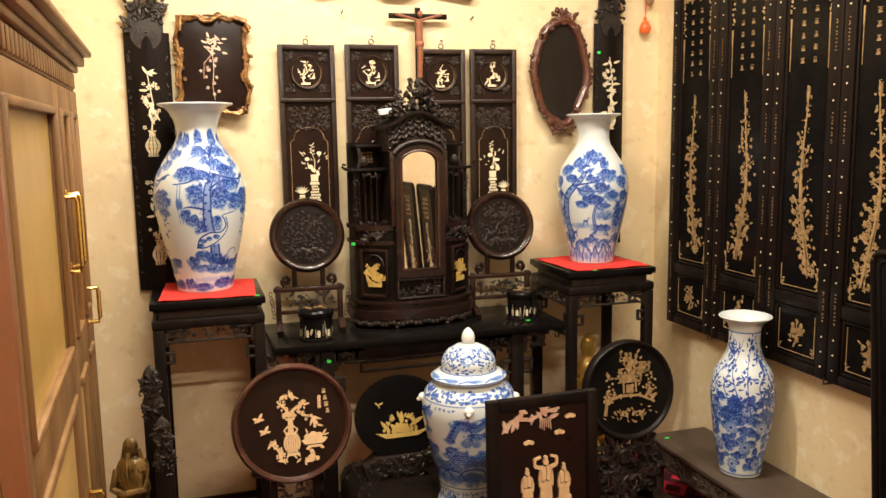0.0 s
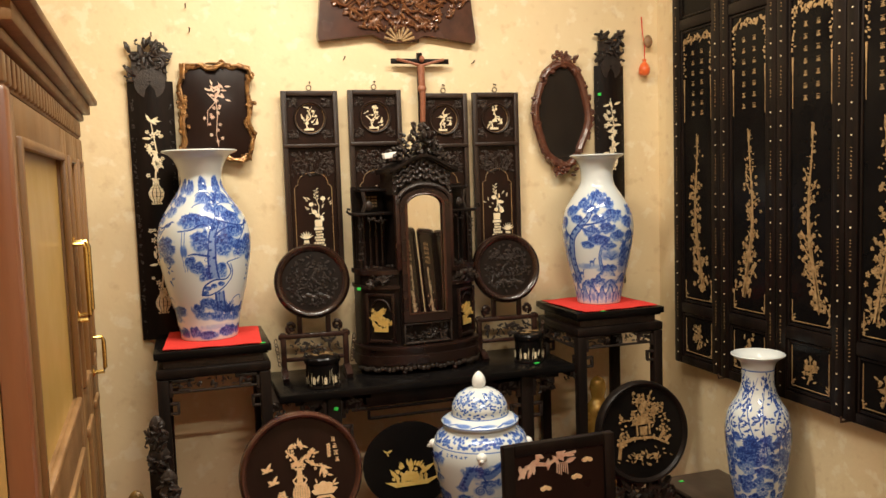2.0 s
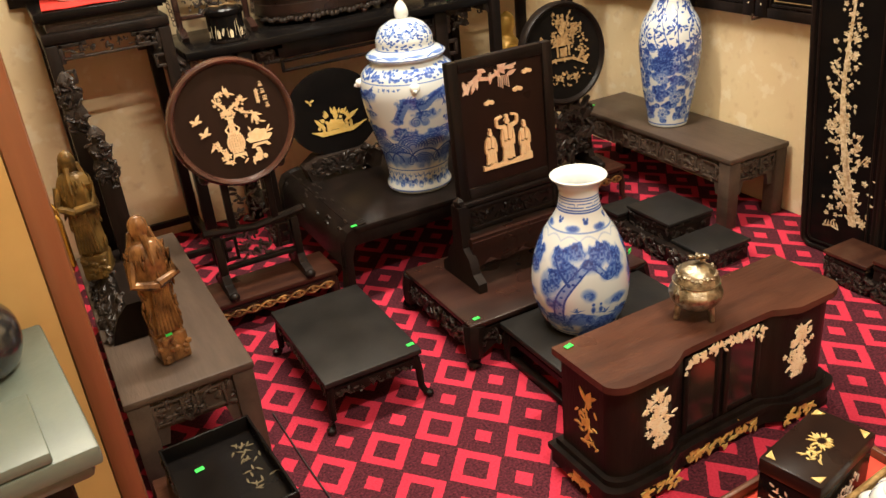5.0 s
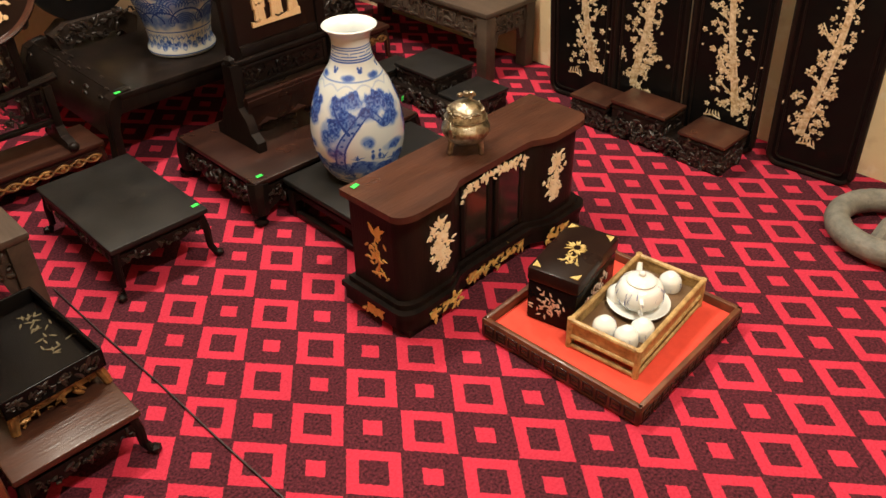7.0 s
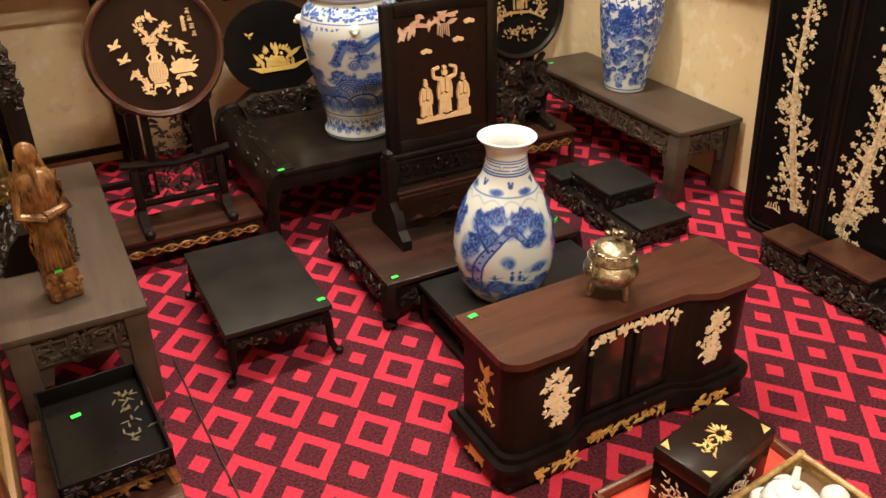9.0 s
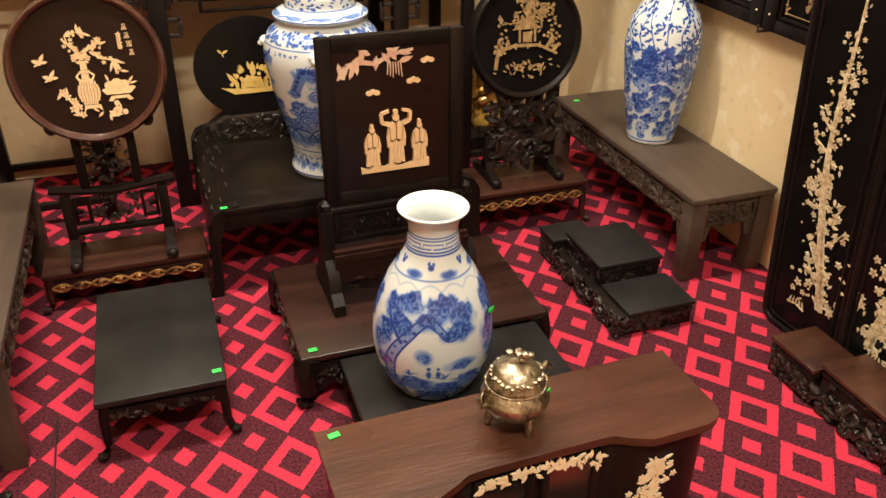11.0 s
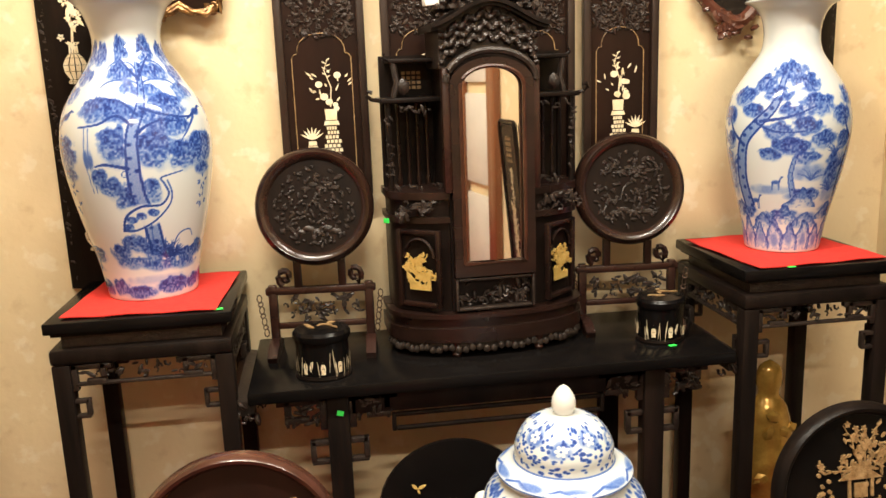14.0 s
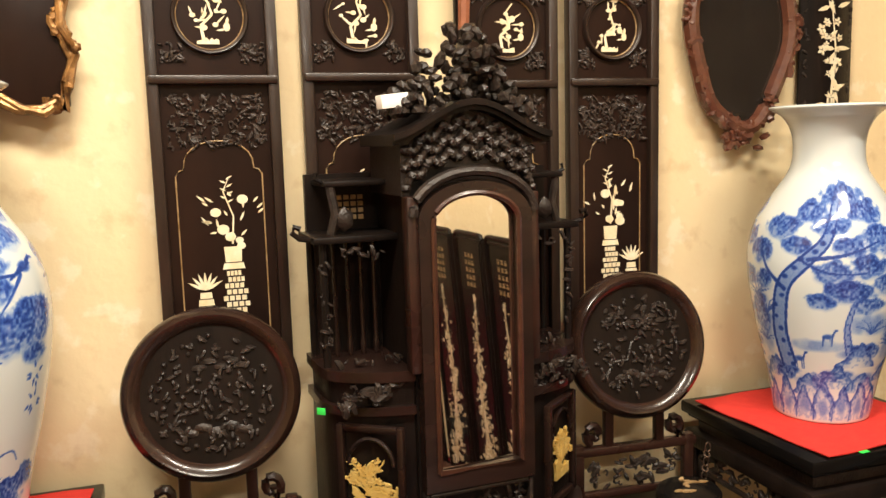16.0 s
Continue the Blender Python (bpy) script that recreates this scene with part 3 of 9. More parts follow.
# ---------------------------------------------------------------- vases
class Glaze:
    """Cobalt brushwork on a pot, laid out over its girth (u, metres, 0 faces -y) and its height."""

    def __init__(self, radius, z1, nu, nz, seed):
        self.radius, self.girth, self.nu, self.nz, self.z1 = radius, 2 * math.pi * radius, nu, nz, z1
        self.rng = np.random.default_rng(seed)
        self.rnd = random.Random(seed)
        self.u = (np.arange(nu) / nu - 0.5) * self.girth
        self.z = np.linspace(0, z1, nz)
        self.d = np.zeros((nz, nu))
        self.soft = self.grain(0.014)
        self.fine = self.grain(0.0045)
        self.broad = self.grain(0.045)

    def grain(self, size):
        a, b = max(3, int(self.girth / size)), max(3, int(self.z1 / size) + 2)
        g = self.rng.random((b, a))
        fu, fz = np.arange(self.nu) / self.nu * a, np.arange(self.nz) / self.nz * (b - 1)
        i, j = fu.astype(int), fz.astype(int)
        s, t = fu - i, (fz - j)[:, None]
        s, t = s * s * (3 - 2 * s), t * t * (3 - 2 * t)
        i2, j2 = (i + 1) % a, np.minimum(j + 1, b - 1)
        lo = g[j][:, i] * (1 - s) + g[j][:, i2] * s
        hi = g[j2][:, i] * (1 - s) + g[j2][:, i2] * s
        return lo * (1 - t) + hi * t

    def rows(self, za, zb):
        return slice(max(0, int(za / self.z1 * self.nz)), min(self.nz, int(zb / self.z1 * self.nz) + 2))

    def off(self, x):
        return (self.u - x + self.girth / 2) % self.girth - self.girth / 2

    def lay(self, r, m):
        self.d[r] = np.maximum(self.d[r], m)
        return self

    def pad(self, x, z, w, h, tone=0.55, rough=0.9):
        """A tuft of needles: dark along its top, paler and broken below."""
        r = self.rows(z - 1.8 * h, z + 1.8 * h)
        dx, dz = self.off(x)[None, :] / w, (self.z[r][:, None] - z) / h
        e = dx ** 2 + dz ** 2 + (self.soft[r] - 0.5) * rough + (self.fine[r] - 0.5) * 0.5
        m = np.clip((1 - e) / 0.4, 0, 1)
        return self.lay(r, m * np.clip(tone * 0.55 + 0.75 * (self.fine[r] - 0.25) + 0.22 * dz, 0.18, 1.0))

    def wash(self, x, z, w, h, tone):
        r = self.rows(z - 2 * h, z + 2 * h)
        e = (self.off(x)[None, :] / w) ** 2 + ((self.z[r][:, None] - z) / h) ** 2 + (self.soft[r] - 0.5) * 0.7
        return self.lay(r, np.clip(1.2 - e, 0, 1) * tone)

    def blank(self, x, z, w, h):
        r = self.rows(z - 2 * h, z + 2 * h)
        e = (self.off(x)[None, :] / w) ** 2 + ((self.z[r][:, None] - z) / h) ** 2
        self.d[r] *= np.clip((e - 0.7) / 0.5, 0.05, 1)
        return self

    def line(self, pts, w0, w1, tone=0.9, edge=0.0012):
        n = len(pts) - 1
        for i, (p, q) in enumerate(zip(pts, pts[1:])):
            wa, wb = w0 + (w1 - w0) * i / n, w0 + (w1 - w0) * (i + 1) / n
            r = self.rows(min(p[1], q[1]) - wa - 0.003, max(p[1], q[1]) + wa + 0.003)
            x, z = self.off(p[0])[None, :], self.z[r][:, None] - p[1]
            vx, vz = q[0] - p[0], q[1] - p[1]
            t = np.clip((x * vx + z * vz) / (vx * vx + vz * vz + 1e-12), 0, 1)
            dist = np.hypot(x - t * vx, z - t * vz)
            self.lay(r, np.clip(((wa + (wb - wa) * t) / 2 - dist) / edge + 0.5, 0, 1) * tone)
        return self

    def curve(self, pts, steps=5):
        return [(u - 9.0, z) for u, z in smooth_profile([(u + 9.0, z) for u, z in pts], steps)]

    def trunk(self, pts, w0, w1):
        pts = self.curve(pts, 5)
        n = len(pts) - 1
        self.line(pts, w0, w1, 0.42)
        for side in (-1, 1):
            edge = []
            for i, (x, z) in enumerate(pts):
                a, b = pts[max(0, i - 1)], pts[min(n, i + 1)]
                dx, dz = b[0] - a[0], b[1] - a[1]
                k = side * (w0 + (w1 - w0) * i / n) / 2 / (math.hypot(dx, dz) + 1e-9)
                edge.append((x - dz * k, z + dx * k))
            self.line(edge, w0 * 0.20, w1 * 0.28, 0.92)
        for i in range(0, n, 2):
            x, z = pts[i]
            self.wash(x + self.rnd.uniform(-0.3, 0.3) * w0, z, w0 * 0.22, w0 * 0.16, 0.95)
        return self

    def hill(self, x, top, w, base, tone=0.85, slope=1.4):
        """A peak whose ridge is dark and fades downwards."""
        r = self.rows(base - 0.01, top + 0.02)
        dx = self.off(x)[None, :]
        ridge = top - slope * np.abs(dx) ** 1.25 / w ** 0.25 + (self.soft[r] - 0.5) * 0.016
        deep = ridge - self.z[r][:, None]
        m = np.where((deep > 0) & (self.z[r][:, None] > base) & (np.abs(dx) < w), np.clip(deep / 0.003, 0, 1) * (tone * np.exp(-deep / 0.016) + 0.22 * (self.fine[r] > 0.55)), 0)
        return self.lay(r, np.clip(m, 0, 1))

    def tuft(self, x, z, n, size, tone=0.85):
        for k in range(n):
            a = self.rnd.uniform(0.25, 2.9)
            s = size * self.rnd.uniform(0.5, 1.1)
            self.line([(x, z), (x + 0.5 * s * math.cos(a), z + 0.6 * s * math.sin(a)), (x + s * math.cos(a) * 1.1, z + 0.85 * s * math.sin(a))], 0.004, 0.001, tone)
        return self

    def sprig(self, x, z, n, size, tone=0.8):
        for k in range(n):
            a = self.rnd.uniform(0, 6.28)
            c = (x + size * self.rnd.uniform(0.2, 0.9) * math.cos(a), z + size * self.rnd.uniform(0.2, 0.9) * math.sin(a))
            self.line([c, (c[0] + 0.45 * size * math.cos(a), c[1] + 0.45 * size * math.sin(a))], 0.30 * size, 0.08 * size, tone)
        return self

    def ring(self, z, w, tone=0.9):
        r = self.rows(z - w, z + w)
        return self.lay(r, np.clip((w / 2 - np.abs(self.z[r][:, None] - z)) / 0.0012 + 0.5, 0, 1) * tone * np.ones((1, self.nu)))

    def spiral(self, x, z, size, tone=0.85, turns=2.4):
        n = 26
        return self.line([(x + size * (1 - i / n) * math.cos(turns * 6.283 * i / n), z + size * (1 - i / n) * math.sin(turns * 6.283 * i / n)) for i in range(n)], size * 0.16, size * 0.10, tone)

    def bird(self, x, z, s):
        self.wash(x, z, s * 0.55, s * 0.32, 0.85)
        self.line([(x + 0.3 * s, z + 0.2 * s), (x + 0.7 * s, z + 0.45 * s), (x + 1.1 * s, z + 0.38 * s)], s * 0.32, s * 0.05)
        return self.line([(x - 0.3 * s, z), (x - 1.3 * s, z - 0.5 * s)], s * 0.30, s * 0.10)

    def heron(self, x, z):
        self.line(self.curve([(x - 0.045, z), (x - 0.02, z + 0.026), (x + 0.006, z + 0.032), (x + 0.026, z + 0.056), (x + 0.014, z + 0.086), (x + 0.020, z + 0.102), (x + 0.050, z + 0.108)], 4), 0.0045, 0.002)
        self.line(self.curve([(x - 0.045, z), (x - 0.010, z - 0.004), (x + 0.018, z + 0.018), (x + 0.036, z + 0.056), (x + 0.024, z + 0.088)], 4), 0.004, 0.002)
        for k in range(7):
            self.line([(x - 0.052 + 0.009 * k, z - 0.004 + 0.002 * k), (x - 0.030 + 0.009 * k, z + 0.012 + 0.002 * k)], 0.004, 0.0015, 0.7)
        for k in (0, 0.010):
            self.line([(x - 0.006 + k, z), (x - 0.004 + k, z - 0.042)], 0.0026, 0.0022)
        return self

    def deer(self, x, z, s):
        self.wash(x, z, 0.55 * s, 0.26 * s, 0.75)
        self.line([(x + 0.42 * s, z + 0.05 * s), (x + 0.62 * s, z + 0.5 * s)], 0.22 * s, 0.13 * s, 0.8)
        self.wash(x + 0.70 * s, z + 0.54 * s, 0.18 * s, 0.11 * s, 0.85)
        for leg in (-0.45, -0.28, 0.25, 0.42):
            self.line([(x + leg * s, z), (x + (leg + 0.03) * s, z - 0.8 * s)], 0.12 * s, 0.07 * s, 0.85)
        return self


def glaze_material():
    m = bpy.data.materials.new("cobalt_painted_porcelain")
    m.use_nodes = True
    nt = m.node_tree
    b = nt.nodes["Principled BSDF"]
    b.inputs["Roughness"].default_value = 0.13
    b.inputs["Coat Weight"].default_value = 0.4
    b.inputs["Coat Roughness"].default_value = 0.06
    at = nt.nodes.new("ShaderNodeAttribute")
    at.attribute_name = "cobalt"
    co = nt.nodes.new("ShaderNodeTexCoord")
    n = nt.nodes.new("ShaderNodeTexNoise")
    n.inputs["Scale"].default_value, n.inputs["Detail"].default_value = 260.0, 3
    nt.links.new(co.outputs["Object"], n.inputs["Vector"])
    mr = nt.nodes.new("ShaderNodeMapRange")
    mr.inputs["To Min"].default_value, mr.inputs["To Max"].default_value = 0.75, 1.2
    nt.links.new(n.outputs[0], mr.inputs["Value"])
    mul = nt.nodes.new("ShaderNodeMath")
    mul.operation, mul.use_clamp = "MULTIPLY", True
    nt.links.new(at.outputs["Fac"], mul.inputs[0])
    nt.links.new(mr.outputs[0], mul.inputs[1])
    r = nt.nodes.new("ShaderNodeValToRGB")
    e = r.color_ramp.elements
    e[0].position, e[0].color = 0.0, (0.63, 0.67, 0.67, 1)
    e[1].position, e[1].color = 1.0, (0.016, 0.032, 0.17, 1)
    for p, c in ((0.25, (0.34, 0.44, 0.62, 1)), (0.5, (0.11, 0.20, 0.50, 1)), (0.75, (0.035, 0.085, 0.34, 1))):
        k = e.new(p)
        k.color = c
    nt.links.new(mul.outputs[0], r.inputs[0])
    nt.links.new(r.outputs[0], b.inputs["Base Color"])
    return m


GLAZE = glaze_material()


def glazed_body(name, prof, g, parent, inside=0.01):
    """A thrown porcelain body, open at the top, that carries its painting as pigment on the surface."""
    p = np.array(smooth_profile(prof, 8))
    z = np.linspace(0, p[-1][1], g.nz)
    r = np.interp(z, p[:, 1], p[:, 0])
    nin = 14
    zi = np.linspace(p[-1][1] + 0.002, p[-1][1] * 0.25, nin)
    ri = np.maximum(0.01, np.interp(zi, p[:, 1], p[:, 0]) - np.linspace(0.004, inside, nin))
    rr, zz = np.concatenate([[0.002], r, ri, [0.002]]), np.concatenate([[0.004], z, zi, [zi[-1]]])
    d = np.zeros((len(rr), g.nu))
    d[1:1 + g.nz] = g.d
    a = g.u / g.radius
    co = np.stack([rr[:, None] * np.sin(a), -rr[:, None] * np.cos(a), np.repeat(zz[:, None], g.nu, 1)], -1).reshape(-1, 3)
    i = np.arange(len(rr) - 1)[:, None] * g.nu
    j, k = np.arange(g.nu)[None, :], (np.arange(g.nu)[None, :] + 1) % g.nu
    faces = np.stack([i + j, i + k, i + g.nu + k, i + g.nu + j], -1).reshape(-1, 4)
    me = bpy.data.meshes.new(name)
    me.vertices.add(len(co))
    me.vertices.foreach_set("co", co.astype(np.float32).ravel())
    me.loops.add(faces.size)
    me.loops.foreach_set("vertex_index", faces.astype(np.int32).ravel())
    me.polygons.add(len(faces))
    me.polygons.foreach_set("loop_start", np.arange(0, faces.size, 4, dtype=np.int32))
    me.update(calc_edges=True)
    me.attributes.new("cobalt", "FLOAT", "POINT").data.foreach_set("value", d.astype(np.float32).ravel())
    me.shade_smooth()
    me.materials.append(GLAZE)
    body = new(name, me)
    body.parent = parent
    return body


def painted_vase(name, label, m, prof, g, group="", inside=0.01):
    root = thing(name, label, "vase", m, group)
    glazed_body("body", prof, g, root, inside)
    return root


# tall vase: hills under the neck, shelves of pine, a heron on the shore
BIG = [(0.104, 0.0), (0.108, 0.012), (0.122, 0.09), (0.148, 0.19), (0.168, 0.29), (0.173, 0.365), (0.158, 0.435), (0.118, 0.500), (0.086, 0.548), (0.077, 0.590), (0.084, 0.635), (0.104, 0.668), (0.133, 0.684), (0.134, 0.689)]
g = Glaze(0.16, 0.689, 420, 320, 3)
for c in (0.03, 0.365, -0.305):
    # foliage in rounded cushions
    for x, z, w, h, tone in ((-0.036, 0.560, 0.034, 0.030, 0.8), (0.066, 0.560, 0.038, 0.030, 0.8), (0.155, 0.555, 0.034, 0.026, 0.75), (-0.125, 0.555, 0.034, 0.026, 0.75), (-0.036, 0.514, 0.044, 0.020, 0.7), (0.074, 0.514, 0.048, 0.020, 0.7), (0.165, 0.508, 0.040, 0.020, 0.7),
                             (-0.012, 0.476, 0.026, 0.018, 0.6), (0.040, 0.472, 0.030, 0.016, 0.6), (-0.080, 0.436, 0.060, 0.024, 0.8), (-0.030, 0.430, 0.036, 0.020, 0.6), (0.070, 0.442, 0.050, 0.024, 0.75), (0.020, 0.420, 0.030, 0.020, 0.6), (0.140, 0.470, 0.040, 0.018, 0.6), (0.065, 0.396, 0.050, 0.020, 0.7),
                             (-0.052, 0.362, 0.040, 0.038, 0.75), (0.028, 0.352, 0.042, 0.040, 0.8), (0.092, 0.335, 0.040, 0.030, 0.75), (0.140, 0.345, 0.050, 0.036, 0.75), (-0.092, 0.290, 0.020, 0.022, 0.7), (-0.068, 0.270, 0.026, 0.024, 0.75), (-0.040, 0.240, 0.028, 0.028, 0.75), (0.016, 0.262, 0.022, 0.026, 0.65), (0.150, 0.298, 0.030, 0.014, 0.6)):
        g.pad(c + x, z, w * 1.1, h * 1.2, tone + 0.1, 0.7).wash(c + x, z - 0.2 * h, w * 1.0, h * 1.1, 0.36)
    for x in (-0.036, 0.070):
        for z, w in ((0.532, 0.048), (0.492, 0.056)):
            g.line([(c + x + w * math.cos(a), z - 0.012 + 0.020 * math.sin(a)) for a in [0.2 + 0.34 * j for j in range(9)]], 0.004, 0.003, 0.75)
    g.blank(c - 0.02, 0.330, 0.014, 0.085)
    g.trunk([(c + 0.018, 0.120), (c + 0.004, 0.190), (c - 0.016, 0.250), (c - 0.020, 0.320), (c - 0.014, 0.390), (c + 0.008, 0.440), (c + 0.020, 0.500), (c + 0.018, 0.535)], 0.036, 0.010)
    for pts in ([(-0.014, 0.405), (-0.045, 0.425), (-0.085, 0.408), (-0.135, 0.402)], [(-0.008, 0.380), (0.010, 0.398), (0.050, 0.412), (0.095, 0.405)], [(0.008, 0.440), (0.050, 0.425), (0.115, 0.415), (0.165, 0.428)], [(0.0, 0.425), (-0.03, 0.452), (-0.075, 0.462)], [(0.018, 0.500), (-0.020, 0.530), (-0.040, 0.545)], [(0.018, 0.505), (0.050, 0.535), (0.075, 0.550)], [(-0.03, 0.312), (-0.075, 0.322), (-0.10, 0.318)]):
        g.line(g.curve([(c + x, z) for x, z in pts], 4), 0.008, 0.003, 0.92)
    g.spiral(c - 0.038, 0.298, 0.011, 0.9, 1.2).spiral(c + 0.014, 0.446, 0.007, 0.9, 1.2)
    for x in (-0.118, -0.108):
        g.line([(c + x, 0.400), (c + x - 0.004, 0.330), (c + x + 0.002, 0.260)], 0.003, 0.002, 0.6).wash(c + x, 0.335, 0.008, 0.024, 0.6)
    g.bird(c + 0.150, 0.424, 0.028)
    g.line([(c + 0.135, 0.415), (c + 0.085, 0.362)], 0.007, 0.002, 0.8)
    for z in (0.265, 0.225):
        g.sprig(c + 0.150, z, 7, 0.018, 0.75)
    # heron
    g.blank(c - 0.010, 0.205, 0.060, 0.026)
    neck = g.curve([(c - 0.062, 0.172), (c - 0.050, 0.205), (c - 0.012, 0.226), (c + 0.030, 0.226), (c + 0.050, 0.248), (c + 0.042, 0.272), (c + 0.034, 0.286), (c + 0.052, 0.292), (c + 0.084, 0.298)], 5)
    g.line(neck, 0.006, 0.0025, 0.95)
    g.line(g.curve([(c - 0.062, 0.172), (c - 0.030, 0.172), (c + 0.014, 0.190), (c + 0.050, 0.222), (c + 0.058, 0.250), (c + 0.048, 0.280)], 5), 0.005, 0.003, 0.9)
    for x, z in ((-0.040, 0.196), (-0.015, 0.205), (0.012, 0.210), (-0.05, 0.180)):
        g.pad(c + x, z, 0.016, 0.010, 0.9)
    g.line([(c - 0.010, 0.178), (c - 0.012, 0.105)], 0.004, 0.003, 0.7).line([(c + 0.006, 0.182), (c + 0.008, 0.110)], 0.004, 0.003, 0.7)
    # shore
    for x, z, w, h, tone in ((-0.045, 0.140, 0.040, 0.022, 0.85), (-0.085, 0.120, 0.035, 0.024, 0.8), (0.010, 0.120, 0.040, 0.030, 0.8), (-0.050, 0.095, 0.060, 0.016, 0.6), (0.030, 0.085, 0.060, 0.014, 0.7), (0.110, 0.102, 0.050, 0.020, 0.95), (0.155, 0.112, 0.040, 0.020, 0.95), (0.10, 0.080, 0.060, 0.012, 0.6)):
        g.pad(c + x, z, w, h, tone, 0.7).wash(c + x, z - 0.004, w, h * 0.9, 0.40)
    for x in (0.040, 0.052, 0.064):
        g.tuft(c + x, 0.100, 16, 0.052, 0.95)
    g.line(g.curve([(c + 0.055, 0.105), (c + 0.075, 0.150), (c + 0.110, 0.160), (c + 0.125, 0.142)], 5), 0.004, 0.002, 0.85)
    for x, z, w, h in ((0.06, 0.032, 0.060, 0.022), (-0.05, 0.022, 0.060, 0.018), (0.145, 0.030, 0.050, 0.020), (-0.12, 0.035, 0.040, 0.022)):
        g.pad(c + x, z, w, h, 0.95, 0.8).wash(c + x, z, w * 1.1, h, 0.5)
    for x in (0.05, 0.085, -0.045, 0.15):
        g.line([(c + x + 0.026 * math.cos(a), 0.014 + 0.020 * math.sin(a)) for a in [0.2 + 0.34 * j for j in range(9)]], 0.004, 0.003, 0.95)
    g.wash(c + 0.0, 0.050, 0.12, 0.012, 0.22)
BIG_A = [(r * (0.965 if z < 0.62 else 1.0), z) for r, z in BIG]
vase_left = painted_vase("porcelain_vase", "tall blue-and-white porcelain vase painted with pines and a heron", pose(0.416, 3.950, 0.980, 0, 0, 3), BIG_A, g, "pair of large vases")

# its companion: broad gnarled trees, deer and rocks
g = Glaze(0.16, 0.624, 400, 280, 11)
for c in (-0.11, 0.225, -0.445):
    for x, z, w, h in ((0.05, 0.450, 0.055, 0.017), (-0.02, 0.425, 0.034, 0.014), (0.10, 0.425, 0.040, 0.015), (-0.085, 0.395, 0.040, 0.016), (0.02, 0.400, 0.036, 0.013), (-0.13, 0.345, 0.034, 0.016), (0.125, 0.372, 0.045, 0.017),
                       (0.055, 0.360, 0.034, 0.013), (-0.045, 0.362, 0.028, 0.012), (0.095, 0.320, 0.038, 0.015), (0.03, 0.312, 0.040, 0.015), (0.145, 0.290, 0.040, 0.014), (-0.125, 0.285, 0.026, 0.014), (0.06, 0.275, 0.050, 0.015), (0.005, 0.255, 0.028, 0.011), (0.10, 0.245, 0.034, 0.011)):
        g.pad(c + x, z, w * 1.2, h * 1.7, g.rnd.uniform(0.75, 1.0), 0.75).wash(c + x, z - 0.004, w * 1.1, h * 1.5, 0.42)
    g.blank(c - 0.080, 0.24, 0.018, 0.06)
    g.trunk([(c - 0.075, 0.120), (c - 0.088, 0.180), (c - 0.082, 0.240), (c - 0.066, 0.290), (c - 0.022, 0.335), (c + 0.014, 0.375), (c + 0.030, 0.435)], 0.040, 0.014)
    g.trunk([(c + 0.075, 0.150), (c + 0.062, 0.200), (c + 0.070, 0.245)], 0.016, 0.008)
    g.line(g.curve([(c - 0.07, 0.275), (c - 0.11, 0.310), (c - 0.13, 0.350)], 4), 0.010, 0.004).line(g.curve([(c - 0.02, 0.335), (c + 0.05, 0.345), (c + 0.12, 0.370)], 4), 0.009, 0.003)
    g.line(g.curve([(c - 0.03, 0.33), (c + 0.02, 0.31), (c + 0.09, 0.31)], 4), 0.006, 0.003)
    g.deer(c - 0.045, 0.135, 0.026).deer(c + 0.022, 0.185, 0.024)
    for x, z in ((-0.14, 0.16), (-0.12, 0.22), (-0.15, 0.25), (0.12, 0.19)):
        g.tuft(c + x, z, 12, 0.042, 0.75)
    for x, z, w in ((0.10, 0.170, 0.06), (-0.02, 0.108, 0.055), (0.13, 0.115, 0.06), (0.05, 0.125, 0.05), (-0.12, 0.135, 0.05)):
        g.hill(c + x, z, w, z - 0.05, 0.9, 0.8).wash(c + x, z - 0.020, w * 0.9, 0.012, 0.45)
    g.pad(c - 0.145, 0.21, 0.035, 0.055, 0.85).wash(c - 0.14, 0.20, 0.045, 0.07, 0.42).wash(c + 0.12, 0.21, 0.06, 0.025, 0.42).wash(c, 0.165, 0.07, 0.014, 0.40).pad(c + 0.12, 0.155, 0.05, 0.018, 0.8).pad(c - 0.09, 0.10, 0.05, 0.018, 0.8).pad(c + 0.04, 0.10, 0.06, 0.014, 0.7)
    for k in range(6):
        x = c - 0.15 + 0.056 * k
        g.hill(x, 0.080 + 0.014 * (k % 2), 0.035, 0.008, 0.95, 1.5).wash(x, 0.035, 0.018, 0.022, 0.45)
        g.line([(x + 0.028, 0.008), (x + 0.032, 0.05)], 0.004, 0.002, 0.7)
vase_right = painted_vase("porcelain_vase", "blue-and-white porcelain vase painted with gnarled pines and deer", pose(2.021, 3.915, 0.992, 0, 0, -8),
                          [(r * (0.865 if z < 0.60 else 0.85), z * 0.905) for r, z in BIG], g, "pair of large vases")

